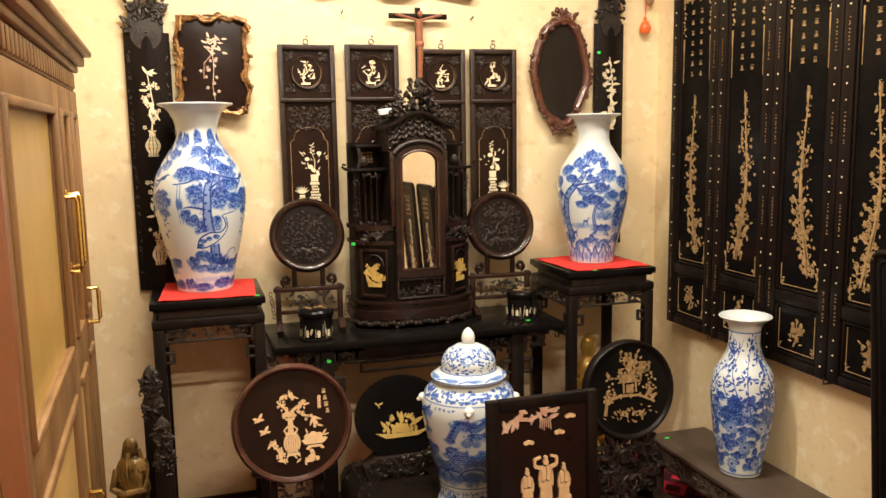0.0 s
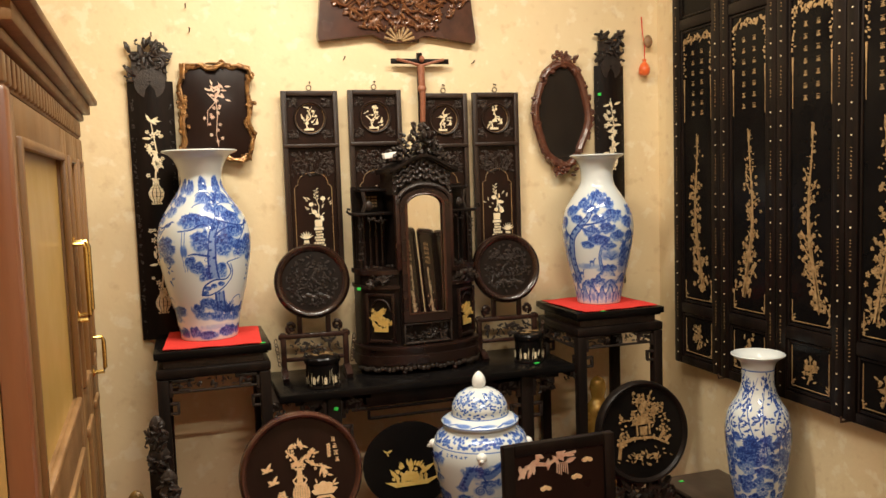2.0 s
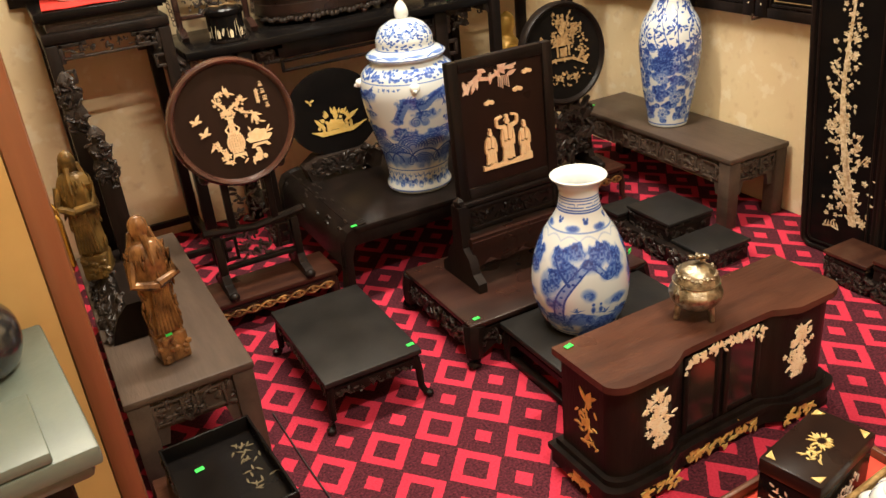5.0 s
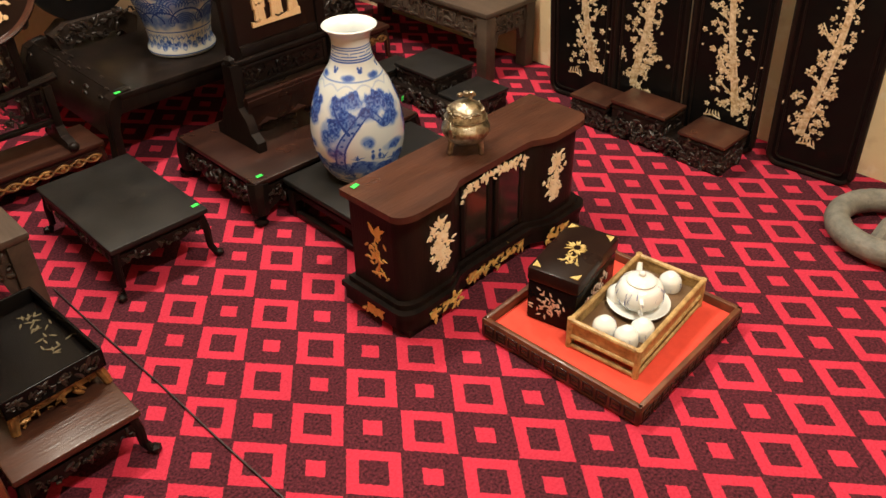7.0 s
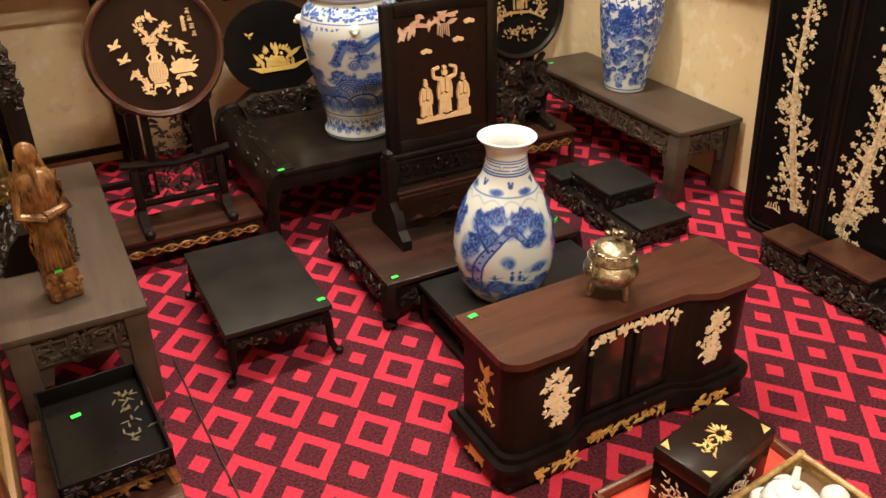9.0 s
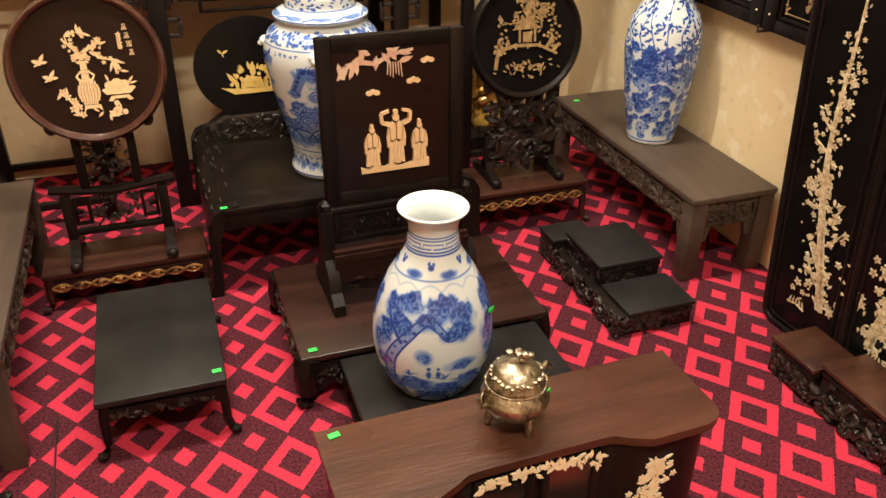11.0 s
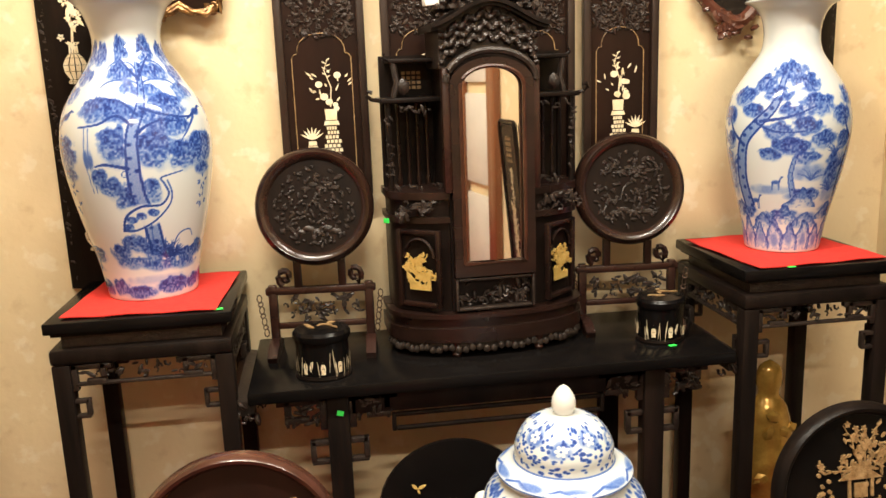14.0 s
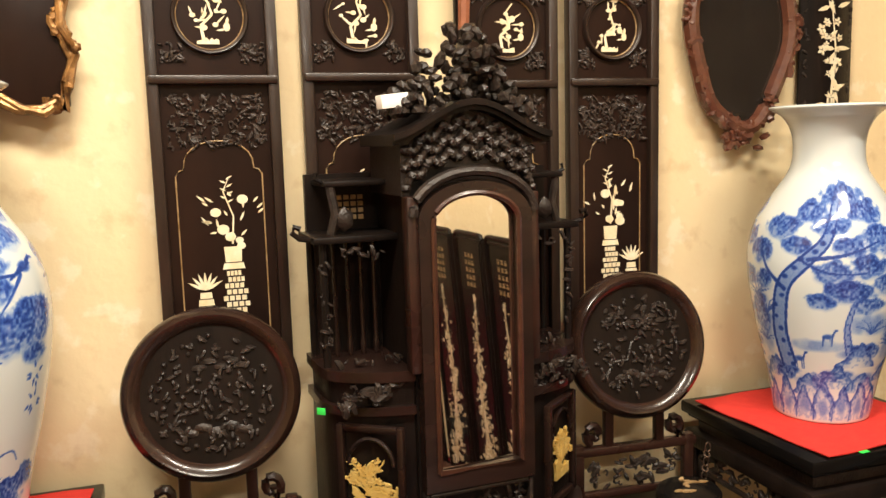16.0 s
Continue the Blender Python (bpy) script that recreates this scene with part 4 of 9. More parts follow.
# pear-shaped vase
g = Glaze(0.12, 0.429, 340, 220, 21)
for c in (-0.075, 0.175, -0.325):
    for x, z, w, h in ((0.045, 0.215, 0.034, 0.018), (-0.03, 0.220, 0.030, 0.016), (0.085, 0.195, 0.028, 0.020), (-0.075, 0.205, 0.024, 0.020), (0.01, 0.190, 0.026, 0.012), (-0.05, 0.175, 0.026, 0.018), (0.075, 0.165, 0.030, 0.014), (-0.085, 0.150, 0.022, 0.018)):
        g.pad(c + x, z + 0.038, w * 1.3, h * 1.6, 0.95, 0.8).wash(c + x, z + 0.034, w * 1.4, h * 1.7, 0.5)
    g.trunk([(c - 0.075, 0.070), (c - 0.068, 0.130), (c - 0.040, 0.180), (c + 0.004, 0.228), (c + 0.030, 0.215), (c + 0.052, 0.190), (c + 0.075, 0.196)], 0.026, 0.008)
    g.line(g.curve([(c - 0.045, 0.175), (c - 0.075, 0.215), (c - 0.09, 0.245)], 4), 0.009, 0.004)
    for x, z, w, h in ((0.0, 0.150, 0.02, 0.02), (-0.10, 0.165, 0.03, 0.05), (-0.085, 0.120, 0.03, 0.03), (0.075, 0.125, 0.035, 0.016), (0.03, 0.060, 0.05, 0.02)):
        g.wash(c + x, z, w, h, 0.5).pad(c + x, z - 0.004, w * 0.8, h * 0.7, 0.8)
    for x, z, w in ((-0.085, 0.085, 0.045), (-0.02, 0.095, 0.05), (0.05, 0.080, 0.05), (0.10, 0.095, 0.04), (0.02, 0.055, 0.05)):
        g.hill(c + x, z, w, z - 0.05, 0.95, 0.8).wash(c + x, z - 0.022, w, 0.022, 0.55).pad(c + x, z - 0.012, w * 0.8, 0.014, 0.8)
    for dx in (0.012, 0.030):
        g.wash(c + dx, 0.105, 0.006, 0.012, 0.8).wash(c + dx, 0.122, 0.004, 0.005, 0.8)
    for k in range(8):
        g.tuft(c + g.rnd.uniform(-0.12, 0.12), g.rnd.uniform(0.03, 0.10), 6, 0.020, 0.7)
for k in range(12):
    a = -g.girth / 2 + k * g.girth / 12
    g.wash(a, 0.030, 0.030, 0.008, 0.45)
    # dark butterflies on the collar, a faint scalloped border below it
    (g.wash(a, 0.324, 0.012, 0.006, 0.9).wash(a - 0.008, 0.331, 0.008, 0.005, 0.85).wash(a + 0.010, 0.330, 0.007, 0.005, 0.8) if k % 2 else g.wash(a, 0.310, 0.034, 0.009, 0.75))
    g.line([(a + 0.031 * (j / 6 - 0.5) * 2, 0.282 + 0.012 * math.sin(j * math.pi / 6)) for j in range(7)], 0.004, 0.004, 0.2)
g.ring(0.016, 0.003).ring(0.301, 0.003, 0.5).ring(0.346, 0.003).ring(0.352, 0.003).ring(0.376, 0.003).ring(0.382, 0.003)
for k in range(7):
    a = k * g.girth / 7 - g.girth / 2
    g.line([(a, 0.359), (a + 0.098, 0.359)], 0.0026, 0.0026, 0.8).line([(a, 0.368), (a + 0.045, 0.368), (a + 0.045, 0.359)], 0.0026, 0.0026, 0.8).line([(a + 0.06, 0.363), (a + 0.06, 0.368), (a + 0.104, 0.368)], 0.0026, 0.0026, 0.8)
pear = painted_vase("porcelain_vase", "pear-shaped blue-and-white porcelain vase with a flared rim", pose(1.294, 2.470, 0.124, 0, 0, 8),
                    [(r * 0.905, z) for r, z in [(0.086, 0), (0.100, 0.010), (0.128, 0.055), (0.142, 0.110), (0.142, 0.160), (0.131, 0.215), (0.110, 0.265), (0.084, 0.305), (0.069, 0.328), (0.061, 0.350), (0.056, 0.378), (0.057, 0.394), (0.064, 0.410), (0.079, 0.426), (0.080, 0.429)]], g)
sticker(1.395, 2.392, 0.335, 30, True)

# slender vase on the bench: flowers and trailing leaves
g = Glaze(0.10, 0.597, 320, 260, 31)
for k in range(330):
    x, z = g.rnd.uniform(-0.32, 0.32), g.rnd.uniform(0.025, 0.31)
    g.pad(x, z, g.rnd.uniform(0.012, 0.026), g.rnd.uniform(0.010, 0.022), 0.85, 0.6)
for k in range(24):
    x, z = -0.31 + 0.105 * (k % 6) + 0.05 * (k // 6 % 2), 0.055 + 0.072 * (k // 6)
    g.blank(x, z, 0.022, 0.020)
    for q in range(9):
        a = q * 0.698
        g.wash(x + 0.017 * math.cos(a), z + 0.017 * math.sin(a), 0.008, 0.008, 0.42).line([(x, z), (x + 0.024 * math.cos(a), z + 0.024 * math.sin(a))], 0.0025, 0.0012, 0.65)
    g.wash(x, z, 0.007, 0.007, 0.8)
for k in range(16):
    x = -0.31 + k * 0.039
    pts = g.curve([(x, 0.25), (x + g.rnd.uniform(-.02, .02), 0.30), (x + g.rnd.uniform(-.03, .03), 0.36), (x + g.rnd.uniform(-.03, .03), 0.43), (x + g.rnd.uniform(-.03, .03), 0.52)], 4)
    g.line(pts, 0.0035, 0.002)
    for j in range(13):
        q = pts[g.rnd.randrange(2, len(pts))]
        g.sprig(q[0] + g.rnd.uniform(-.016, .016), q[1], 4, 0.024, 0.9)
for z in (0.012, 0.542):
    g.ring(z, 0.004, 0.8)
benchvase = painted_vase("porcelain_vase", "slender blue-and-white porcelain vase densely painted with flowers", pose(2.300, 3.245, 0.272),
                         [(0.073, 0), (0.076, 0.01), (0.082, 0.05), (0.100, 0.15), (0.113, 0.26), (0.115, 0.32), (0.104, 0.385), (0.076, 0.435), (0.060, 0.475), (0.056, 0.52), (0.062, 0.565), (0.092, 0.592), (0.094, 0.597)], g)

# lidded jar: a dragon among clouds over waves
JAR = [(0.108, 0), (0.112, 0.012), (0.104, 0.045), (0.112, 0.10), (0.140, 0.21), (0.160, 0.31), (0.163, 0.36), (0.150, 0.405), (0.122, 0.43), (0.112, 0.44), (0.112, 0.455)]
g = Glaze(0.148, 0.455, 380, 240, 41)
for c in (0.0, 0.31, -0.31):
    body = g.curve([(c - 0.11, 0.275), (c - 0.075, 0.330), (c - 0.030, 0.312), (c + 0.005, 0.335), (c + 0.045, 0.350), (c + 0.080, 0.338), (c + 0.12, 0.362)], 5)
    g.line(body, 0.030, 0.010, 0.50)
    for i, (x, z) in enumerate(body):
        g.wash(x, z + 0.009, 0.008, 0.006, 0.92)
        g.line([(x, z + 0.012), (x + 0.007, z + 0.022)], 0.004, 0.001, 0.85)
    for x, z in ((c - 0.05, 0.318), (c + 0.03, 0.342), (c + 0.09, 0.342)):
        for q in (-0.5, 0.0, 0.5):
            g.line([(x, z), (x + 0.012, z - 0.022), (x + 0.014 + 0.016 * math.sin(q), z - 0.038)], 0.006, 0.002, 0.85)
    g.pad(c - 0.115, 0.270, 0.022, 0.018, 0.95)
    for x, z, s in ((c - 0.055, 0.262, 0.019), (c - 0.025, 0.258, 0.013), (c + 0.065, 0.255, 0.015), (c + 0.025, 0.125, 0.024), (c - 0.09, 0.120, 0.018), (c + 0.10, 0.135, 0.018)):
        g.wash(x, z, s * 1.3, s, 0.38).spiral(x, z, s, 0.85)
    g.wash(c + 0.045, 0.262, 0.006, 0.006, 0.95)
    for x, z, r in ((-0.13, 0.150, 0.050), (-0.075, 0.175, 0.055), (-0.01, 0.170, 0.055), (0.05, 0.190, 0.055), (0.105, 0.170, 0.055), (0.15, 0.150, 0.05), (-0.04, 0.115, 0.045), (0.07, 0.115, 0.045)):
        g.wash(c + x, z, r * 0.85, r * 0.55, 0.40)
        for q in range(5):
            s = r * (1 - 0.19 * q)
            g.line([(c + x + s * math.cos(a), z + 0.75 * s * math.sin(a)) for a in [0.05 + 0.34 * j for j in range(10)]], 0.0042, 0.003, 0.85)
    for k in range(14):
        x = c - 0.15 + 0.023 * k
        g.pad(x, 0.035 + 0.010 * (k % 2), 0.015, 0.014, 0.6).tuft(x, 0.06, 3, 0.022, 0.6)
    for k in range(5):
        x = c - 0.16 + 0.016 * k
        for q in range(4):
            g.line([(x + g.rnd.uniform(-0.005, 0.005), 0.372 + g.rnd.uniform(-0.006, 0.006)), (x + g.rnd.uniform(-0.005, 0.005), 0.372 + g.rnd.uniform(-0.006, 0.006))], 0.002, 0.002, 0.85)
    for k in range(40):
        g.wash(c + g.rnd.uniform(-0.155, 0.155), g.rnd.uniform(0.397, 0.425), 0.007, 0.005, 0.7)
for c in (-0.31, 0.0, 0.31):
    for x, z, w, h, tone in ((-0.06, 0.325, 0.055, 0.022, 0.75), (0.03, 0.345, 0.05, 0.018, 0.8), (0.10, 0.350, 0.04, 0.018, 0.7), (-0.02, 0.285, 0.05, 0.018, 0.6), (0.09, 0.285, 0.04, 0.016, 0.6), (-0.10, 0.215, 0.05, 0.035, 0.7), (0.0, 0.205, 0.06, 0.030, 0.6), (0.10, 0.22, 0.05, 0.028, 0.7)):
        g.pad(c + x, z, w, h, tone, 0.9).wash(c + x, z - 0.006, w, h, 0.3)
    for x, r in ((-0.12, 0.055), (-0.03, 0.065), (0.075, 0.06), (0.14, 0.05)):
        g.wash(c + x, 0.125, r * 0.9, r * 0.6, 0.5)
        g.line([(c + x + r * math.cos(a), 0.115 + r * 0.75 * math.sin(a)) for a in [0.1 + 0.3 * j for j in range(11)]], 0.006, 0.004, 0.9)
for k in range(220):
    g.wash(g.rnd.uniform(-0.46, 0.46), g.rnd.uniform(0.395, 0.43), 0.006, 0.004, 0.8)
for k in range(70):
    x = -0.46 + k * 0.01315
    g.line([(x, 0.028), (x, 0.075)], 0.0022, 0.0018, 0.4)
g.ring(0.085, 0.003, 0.7).ring(0.388, 0.003, 0.7).ring(0.010, 0.004, 0.7)
jarthing = painted_vase("lidded_jar", "large blue-and-white porcelain ginger jar with a domed lid", pose(1.260, 3.345, 0.272, 0, 0, 0), JAR, g)
LID = smooth_profile([(0.126, 0.448), (0.130, 0.456), (0.116, 0.466), (0.098, 0.474), (0.094, 0.485), (0.092, 0.51), (0.074, 0.54), (0.045, 0.558), (0.022, 0.563), (0.018, 0.567)], 4)
g = Glaze(0.088, 0.121, 260, 110, 43)
for k in range(420):
    g.wash(g.rnd.uniform(-0.276, 0.276), g.rnd.uniform(0.034, 0.112), g.rnd.uniform(0.003, 0.006), g.rnd.uniform(0.002, 0.004), 0.85)
for k in range(9):
    x, z = -0.276 + 0.0614 * k, 0.078 + 0.014 * (k % 2)
    g.wash(x, z, 0.024, 0.016, 0.55).blank(x, z, 0.007, 0.006)
    for q in range(6):
        g.blank(x + 0.009 * math.cos(q * 1.047), z + 0.007 * math.sin(q * 1.047), 0.004, 0.003)
    g.wash(x, z, 0.003, 0.002, 0.9)
    g.wash(x + 0.02, 0.016, 0.026, 0.005, 0.5).line([(x - 0.02, 0.012), (x, 0.018), (x + 0.02, 0.012)], 0.003, 0.002, 0.7)
g.ring(0.030, 0.003, 0.6).ring(0.008, 0.003, 0.6)
lid = glazed_body("lid", [(r, z - 0.447) for r, z in LID], g, jarthing, 0.012)
lid.location.z = 0.447
part("knob", lathe(bmesh.new(), smooth_profile([(0.018, 0.118), (0.023, 0.131), (0.021, 0.149), (0.011, 0.166), (0.001, 0.173)], 4), 24), PORCELAIN, lid)
for k in range(4):
    a = -1.9 + k * math.pi / 2
    bm = bmesh.new()
    blob(bm, 0.158 * math.cos(a), 0.158 * math.sin(a), 0.375, 0.018, 0.018, 0.016, 2)
    blob(bm, 0.172 * math.cos(a), 0.172 * math.sin(a), 0.368, 0.010, 0.010, 0.008, 1)
    part("lion_mask_lug", bm, PORCELAIN, jarthing)


# ---------------------------------------------------------------- tables and stands
def fret(bm, x, z, side, y0, y1, s=1.0):
    """A stepped openwork bracket in the corner under a table top."""
    for dx, dz, w, h in ((0, -0.012, 0.085, 0.012), (0.06, -0.03, 0.012, 0.03), (0.03, -0.045, 0.042, 0.010), (0.0, -0.06, 0.012, 0.06), (0.0, -0.09, 0.03, 0.010), (0.022, -0.12, 0.010, 0.04), (0.0, -0.125, 0.03, 0.009)):
        xa, xb = sorted((x + side * dx * s, x + side * (dx + w) * s))
        box(bm, xa, xb, y0, y1, z + dz * s, z + (dz + h) * s, 0.0015)
    return bm


def pedestal(m, label, h=0.985):
    """A square flower stand: moulded top, waist, openwork frets and four legs on a low stretcher."""
    root = thing("flower_stand", label, "stand", m, "pair of flower stands")
    w = 0.199
    bm = bmesh.new()
    box(bm, -w, w, -w, w, h - 0.026, h, 0.004)
    box(bm, -w + 0.012, w - 0.012, -w + 0.012, w - 0.012, h - 0.034, h - 0.026)
    part("top", bm, LACQUER, root)
    part("waist", bx(-w + 0.028, w - 0.028, -w + 0.028, w - 0.028, h - 0.062, h - 0.034), EBONY_CARVED, root)
    bm = bmesh.new()
    box(bm, -w + 0.004, w - 0.004, -w + 0.004, w - 0.004, h - 0.098, h - 0.062, 0.008)
    part("moulded_apron", bm, EBONY, root)
    for sx in (-1, 1):
        for sy in (-1, 1):
            bm = bmesh.new()
            x0, x1 = sorted((sx * (w - 0.006), sx * (w - 0.045)))
            y0, y1 = sorted((sy * (w - 0.006), sy * (w - 0.045)))
            box(bm, x0, x1, y0, y1, 0.0, h - 0.098, 0.004)
            part("leg", bm, EBONY, root)
    for k in range(4):
        bm = bmesh.new()
        fret(bm, -w + 0.045, h - 0.10, 1, -w + 0.012, -w + 0.026)
        fret(bm, w - 0.045, h - 0.10, -1, -w + 0.012, -w + 0.026)
        relief(bm, -w + 0.06, w - 0.06, h - 0.135, h - 0.105, -w + 0.018, 0.008, 26, 50 + k, 0.010)
        box(bm, -w + 0.05, w - 0.05, -w + 0.012, -w + 0.024, h - 0.150, h - 0.142, 0.002)
        bmesh.ops.transform(bm, matrix=pose(0, 0, 0, 0, 0, 90 * k), verts=bm.verts)
        part("openwork_fret", bm, EBONY_CARVED, root)
        bm = bx(-w + 0.045, w - 0.045, -w + 0.01, -w + 0.034, 0.055, 0.078, bevel=0.003)
        bmesh.ops.transform(bm, matrix=pose(0, 0, 0, 0, 0, 90 * k), verts=bm.verts)
        part("stretcher", bm, EBONY, root)
    return root


pedestal(pose(0.420, 3.928, 0), "black lacquered square flower stand with openwork brackets", 0.974)
pedestal(pose(2.010, 3.905, 0), "black lacquered square flower stand with openwork brackets")


def felt(m, w, d, seed):
    """A limp square of red felt, turned on its stand."""
    bm = bmesh.new()
    n = 14
    rnd = random.Random(seed)
    grid = [[bm.verts.new(((i / n - 0.5) * w, (j / n - 0.5) * d, 0.0025 + 0.0012 * math.sin(i * 1.1 + seed) * math.cos(j * 0.9))) for j in range(n + 1)] for i in range(n + 1)]
    for i in range(n):
        for j in range(n):
            bm.faces.new((grid[i][j], grid[i + 1][j], grid[i + 1][j + 1], grid[i][j + 1]))
    ret = bmesh.ops.extrude_face_region(bm, geom=list(bm.faces))
    for v in [g for g in ret["geom"] if isinstance(g, bmesh.types.BMVert)]:
        v.co.z += 0.0025
    ob = new("felt_cloth", put("felt_cloth", bm, REDCLOTH))
    ob.matrix_world = m
    return tagged(ob, "bright red felt cloth lying under a porcelain vase", "cloth", "felt cloths")


felt(pose(0.428, 3.925, 0.975, 0, 0, -3), 0.335, 0.355, 1)
felt(pose(2.008, 3.900, 0.986, 0, 0, 4), 0.345, 0.36, 2)
sticker(0.590, 3.748, 0.976, 10)
sticker(1.930, 3.712, 0.987, 5)

# long altar table against the wall
altar = thing("altar_table", "long black altar table with upturned ends and openwork brackets", "table", pose(1.222, 0, 0))
AX, AY0, AY1, AZ = 0.585, 3.722, 4.125, 0.78
bm = bmesh.new()
box(bm, -AX, AX, AY0, AY1, AZ - 0.03, AZ, 0.005)
part("tabletop", bm, LACQUER, altar)
for s in (-1, 1):
    bm = bmesh.new()
    prism(bm, [(s * (AX - 0.012), AZ - 0.028), (s * (AX + 0.03), AZ - 0.02), (s * (AX + 0.055), AZ - 0.045), (s * (AX + 0.045), AZ - 0.075), (s * (AX + 0.02), AZ - 0.06), (s * (AX - 0.012), AZ - 0.055)], AY0 + 0.02, AY1 - 0.02)
    relief(bm, s * AX - 0.03, s * AX + 0.04, AZ - 0.07, AZ - 0.03, AY0 + 0.02, 0.012, 8, 60 + s, 0.012)
    part("carved_end", bm, EBONY_CARVED, altar)
    for y in (AY0 + 0.02, AY1 - 0.065):
        bm = bx(s * 0.385 - 0.026, s * 0.385 + 0.026, y, y + 0.045, 0.0, AZ - 0.03, bevel=0.004)
        part("leg", bm, EBONY, altar)
    for side in (-1, 1):
        bm = fret(bmesh.new(), s * 0.385 + side * 0.026, AZ - 0.035, side, AY0 + 0.03, AY0 + 0.046, 1.35)
        relief(bm, s * 0.385 + side * 0.03 - (0.09 if side < 0 else 0), s * 0.385 + side * 0.03 + (0.09 if side > 0 else 0), AZ - 0.10, AZ - 0.04, AY0 + 0.036, 0.012, 22, 70 + s * 3 + side, 0.013)
        part("openwork_bracket", bm, EBONY_CARVED, altar)
    bm = bx(s * 0.385 - 0.022, s * 0.385 + 0.022, AY0 + 0.065, AY1 - 0.065, 0.12, 0.15, bevel=0.003)
    part("side_stretcher", bm, EBONY, altar)
part("apron", bx(-0.355, 0.355, AY0 + 0.030, AY0 + 0.048, AZ - 0.085, AZ - 0.030, bevel=0.003), EBONY, altar)
bm = rect_frame(bmesh.new(), -0.26, 0.26, AZ - 0.135, AZ - 0.09, 0.010, AY0 + 0.028, AY0 + 0.042)
part("apron_moulding", bm, EBONY, altar)
sticker(0.842, 3.740, 0.707, 0, True, 15)
sticker(1.675, 3.80, 0.782, 10)


def cabriole(bm, x, y, h, sx, sy, w=0.022):
    """A bowed leg that curls outward at the foot."""
    pts = []
    for t in (0, 0.2, 0.4, 0.6, 0.8, 0.93, 1.0):
        out = 0.010 * math.sin(t * 3.1) + (0.020 * (t - 0.75) / 0.25 if t > 0.75 else 0.0)
        pts.append((x + sx * out, y + sy * out, h * (1 - t) + 0.006))
    tube(bm, pts, w * 0.62, 8, w * 0.40)
    blob(bm, pts[-1][0] + sx * 0.004, pts[-1][1] + sy * 0.004, 0.011, 0.014, 0.014, 0.011, 1)
    return bm


def low_stand(name, label, x0, x1, y0, y1, h, top, body, seed, category="stand", gilt=None, apron=0.045, legw=0.024, deep=0.008):
    """A low table with a framed top, a carved scalloped apron and short curled legs."""
    cx, cy = (x0 + x1) / 2, (y0 + y1) / 2
    root = thing(name, label, category, pose(cx, cy, 0))
    a, b = (x1 - x0) / 2, (y1 - y0) / 2
    bm = bx(-a, a, -b, b, h - 0.016, h, bevel=0.004)
    part("top", bm, top, root)
    part("waist", bx(-a + 0.012, a - 0.012, -b + 0.012, b - 0.012, h - 0.028, h - 0.016), body, root)
    for k, (u, v) in enumerate(((a, b), (b, a), (a, b), (b, a))):
        n = 12
        low = [(-u + 0.01 + (2 * u - 0.02) * i / n, h - 0.028 - apron * (0.55 + 0.45 * abs(math.cos(i * math.pi / 4)) if 0 < i < n else 1.2)) for i in range(n + 1)]
        bm = prism(bmesh.new(), [(-u + 0.008, h - 0.028), *low, (u - 0.008, h - 0.028)], -v + 0.006, -v + 0.020)
        bmesh.ops.transform(bm, matrix=pose(0, 0, 0, 0, 0, 90 * k), verts=bm.verts)
        part("apron", bm, body, root)
        bm = bmesh.new()
        if gilt:
            # a running scroll with rosettes
            zc, amp, turns = h - 0.030 - apron * 0.42, apron * 0.30, max(2, int(u / 0.045))
            for ph in (0.0, math.pi):
                tube(bm, [(-u + 0.02 + (2 * u - 0.04) * i / 48, -v + 0.003, zc + amp * math.sin(ph + turns * math.pi * i / 24)) for i in range(49)], 0.0042, 6)
            for i in range(turns * 2):
                blob(bm, -u + 0.02 + (2 * u - 0.04) * (i + 0.5) / (2 * turns), -v + 0.001, zc, 0.010, 0.005, 0.009, 1)
        else:
            relief(bm, -u + 0.03, u - 0.03, h - 0.028 - apron * 0.75, h - 0.036, -v + 0.006, deep, int(24 * u / 0.12 * (1 if deep < 0.01 else 2.2)), seed + k, 0.009 if deep < 0.01 else 0.012)
        bmesh.ops.transform(bm, matrix=pose(0, 0, 0, 0, 0, 90 * k), verts=bm.verts)
        part("carving", bm, gilt or EBONY_CARVED, root, "gilded scroll carving" if gilt else "")
    for sx in (-1, 1):
        for sy in (-1, 1):
            part("leg", cabriole(bmesh.new(), sx * (a - 0.020), sy * (b - 0.020), h - 0.02, sx, sy, legw), body, root)
    return root


low_stand("low_stool", "low matt black stool with curled legs and a carved apron", 0.582, 0.856, 2.572, 3.012, 0.150, MATTE, EBONY, 101, "stool", None, 0.032, 0.020)
sticker(0.838, 2.605, 0.152, 5)
low_stand("low_stand", "low reddish wooden stand with a gilded carved apron", 0.432, 0.868, 3.205, 3.375, 0.115, REDWOOD, ROSEWOOD, 111, "stand", GILT, 0.034, 0.020)
low_stand("low_stand", "low reddish wooden stand with a deeply carved apron", 1.022, 1.640, 2.605, 3.020, 0.137, ROSEWOOD, EBONY, 121, "stand", None, 0.078, 0.052, 0.015)
sticker(1.055, 2.630, 0.139, 5)
low_stand("low_stand", "low reddish wooden stand with a gilded carved apron", 1.655, 2.085, 3.235, 3.445, 0.150, REDWOOD, ROSEWOOD, 131, "stand", GILT, 0.040, 0.022)
sticker(1.690, 3.243, 0.135, 0, True)


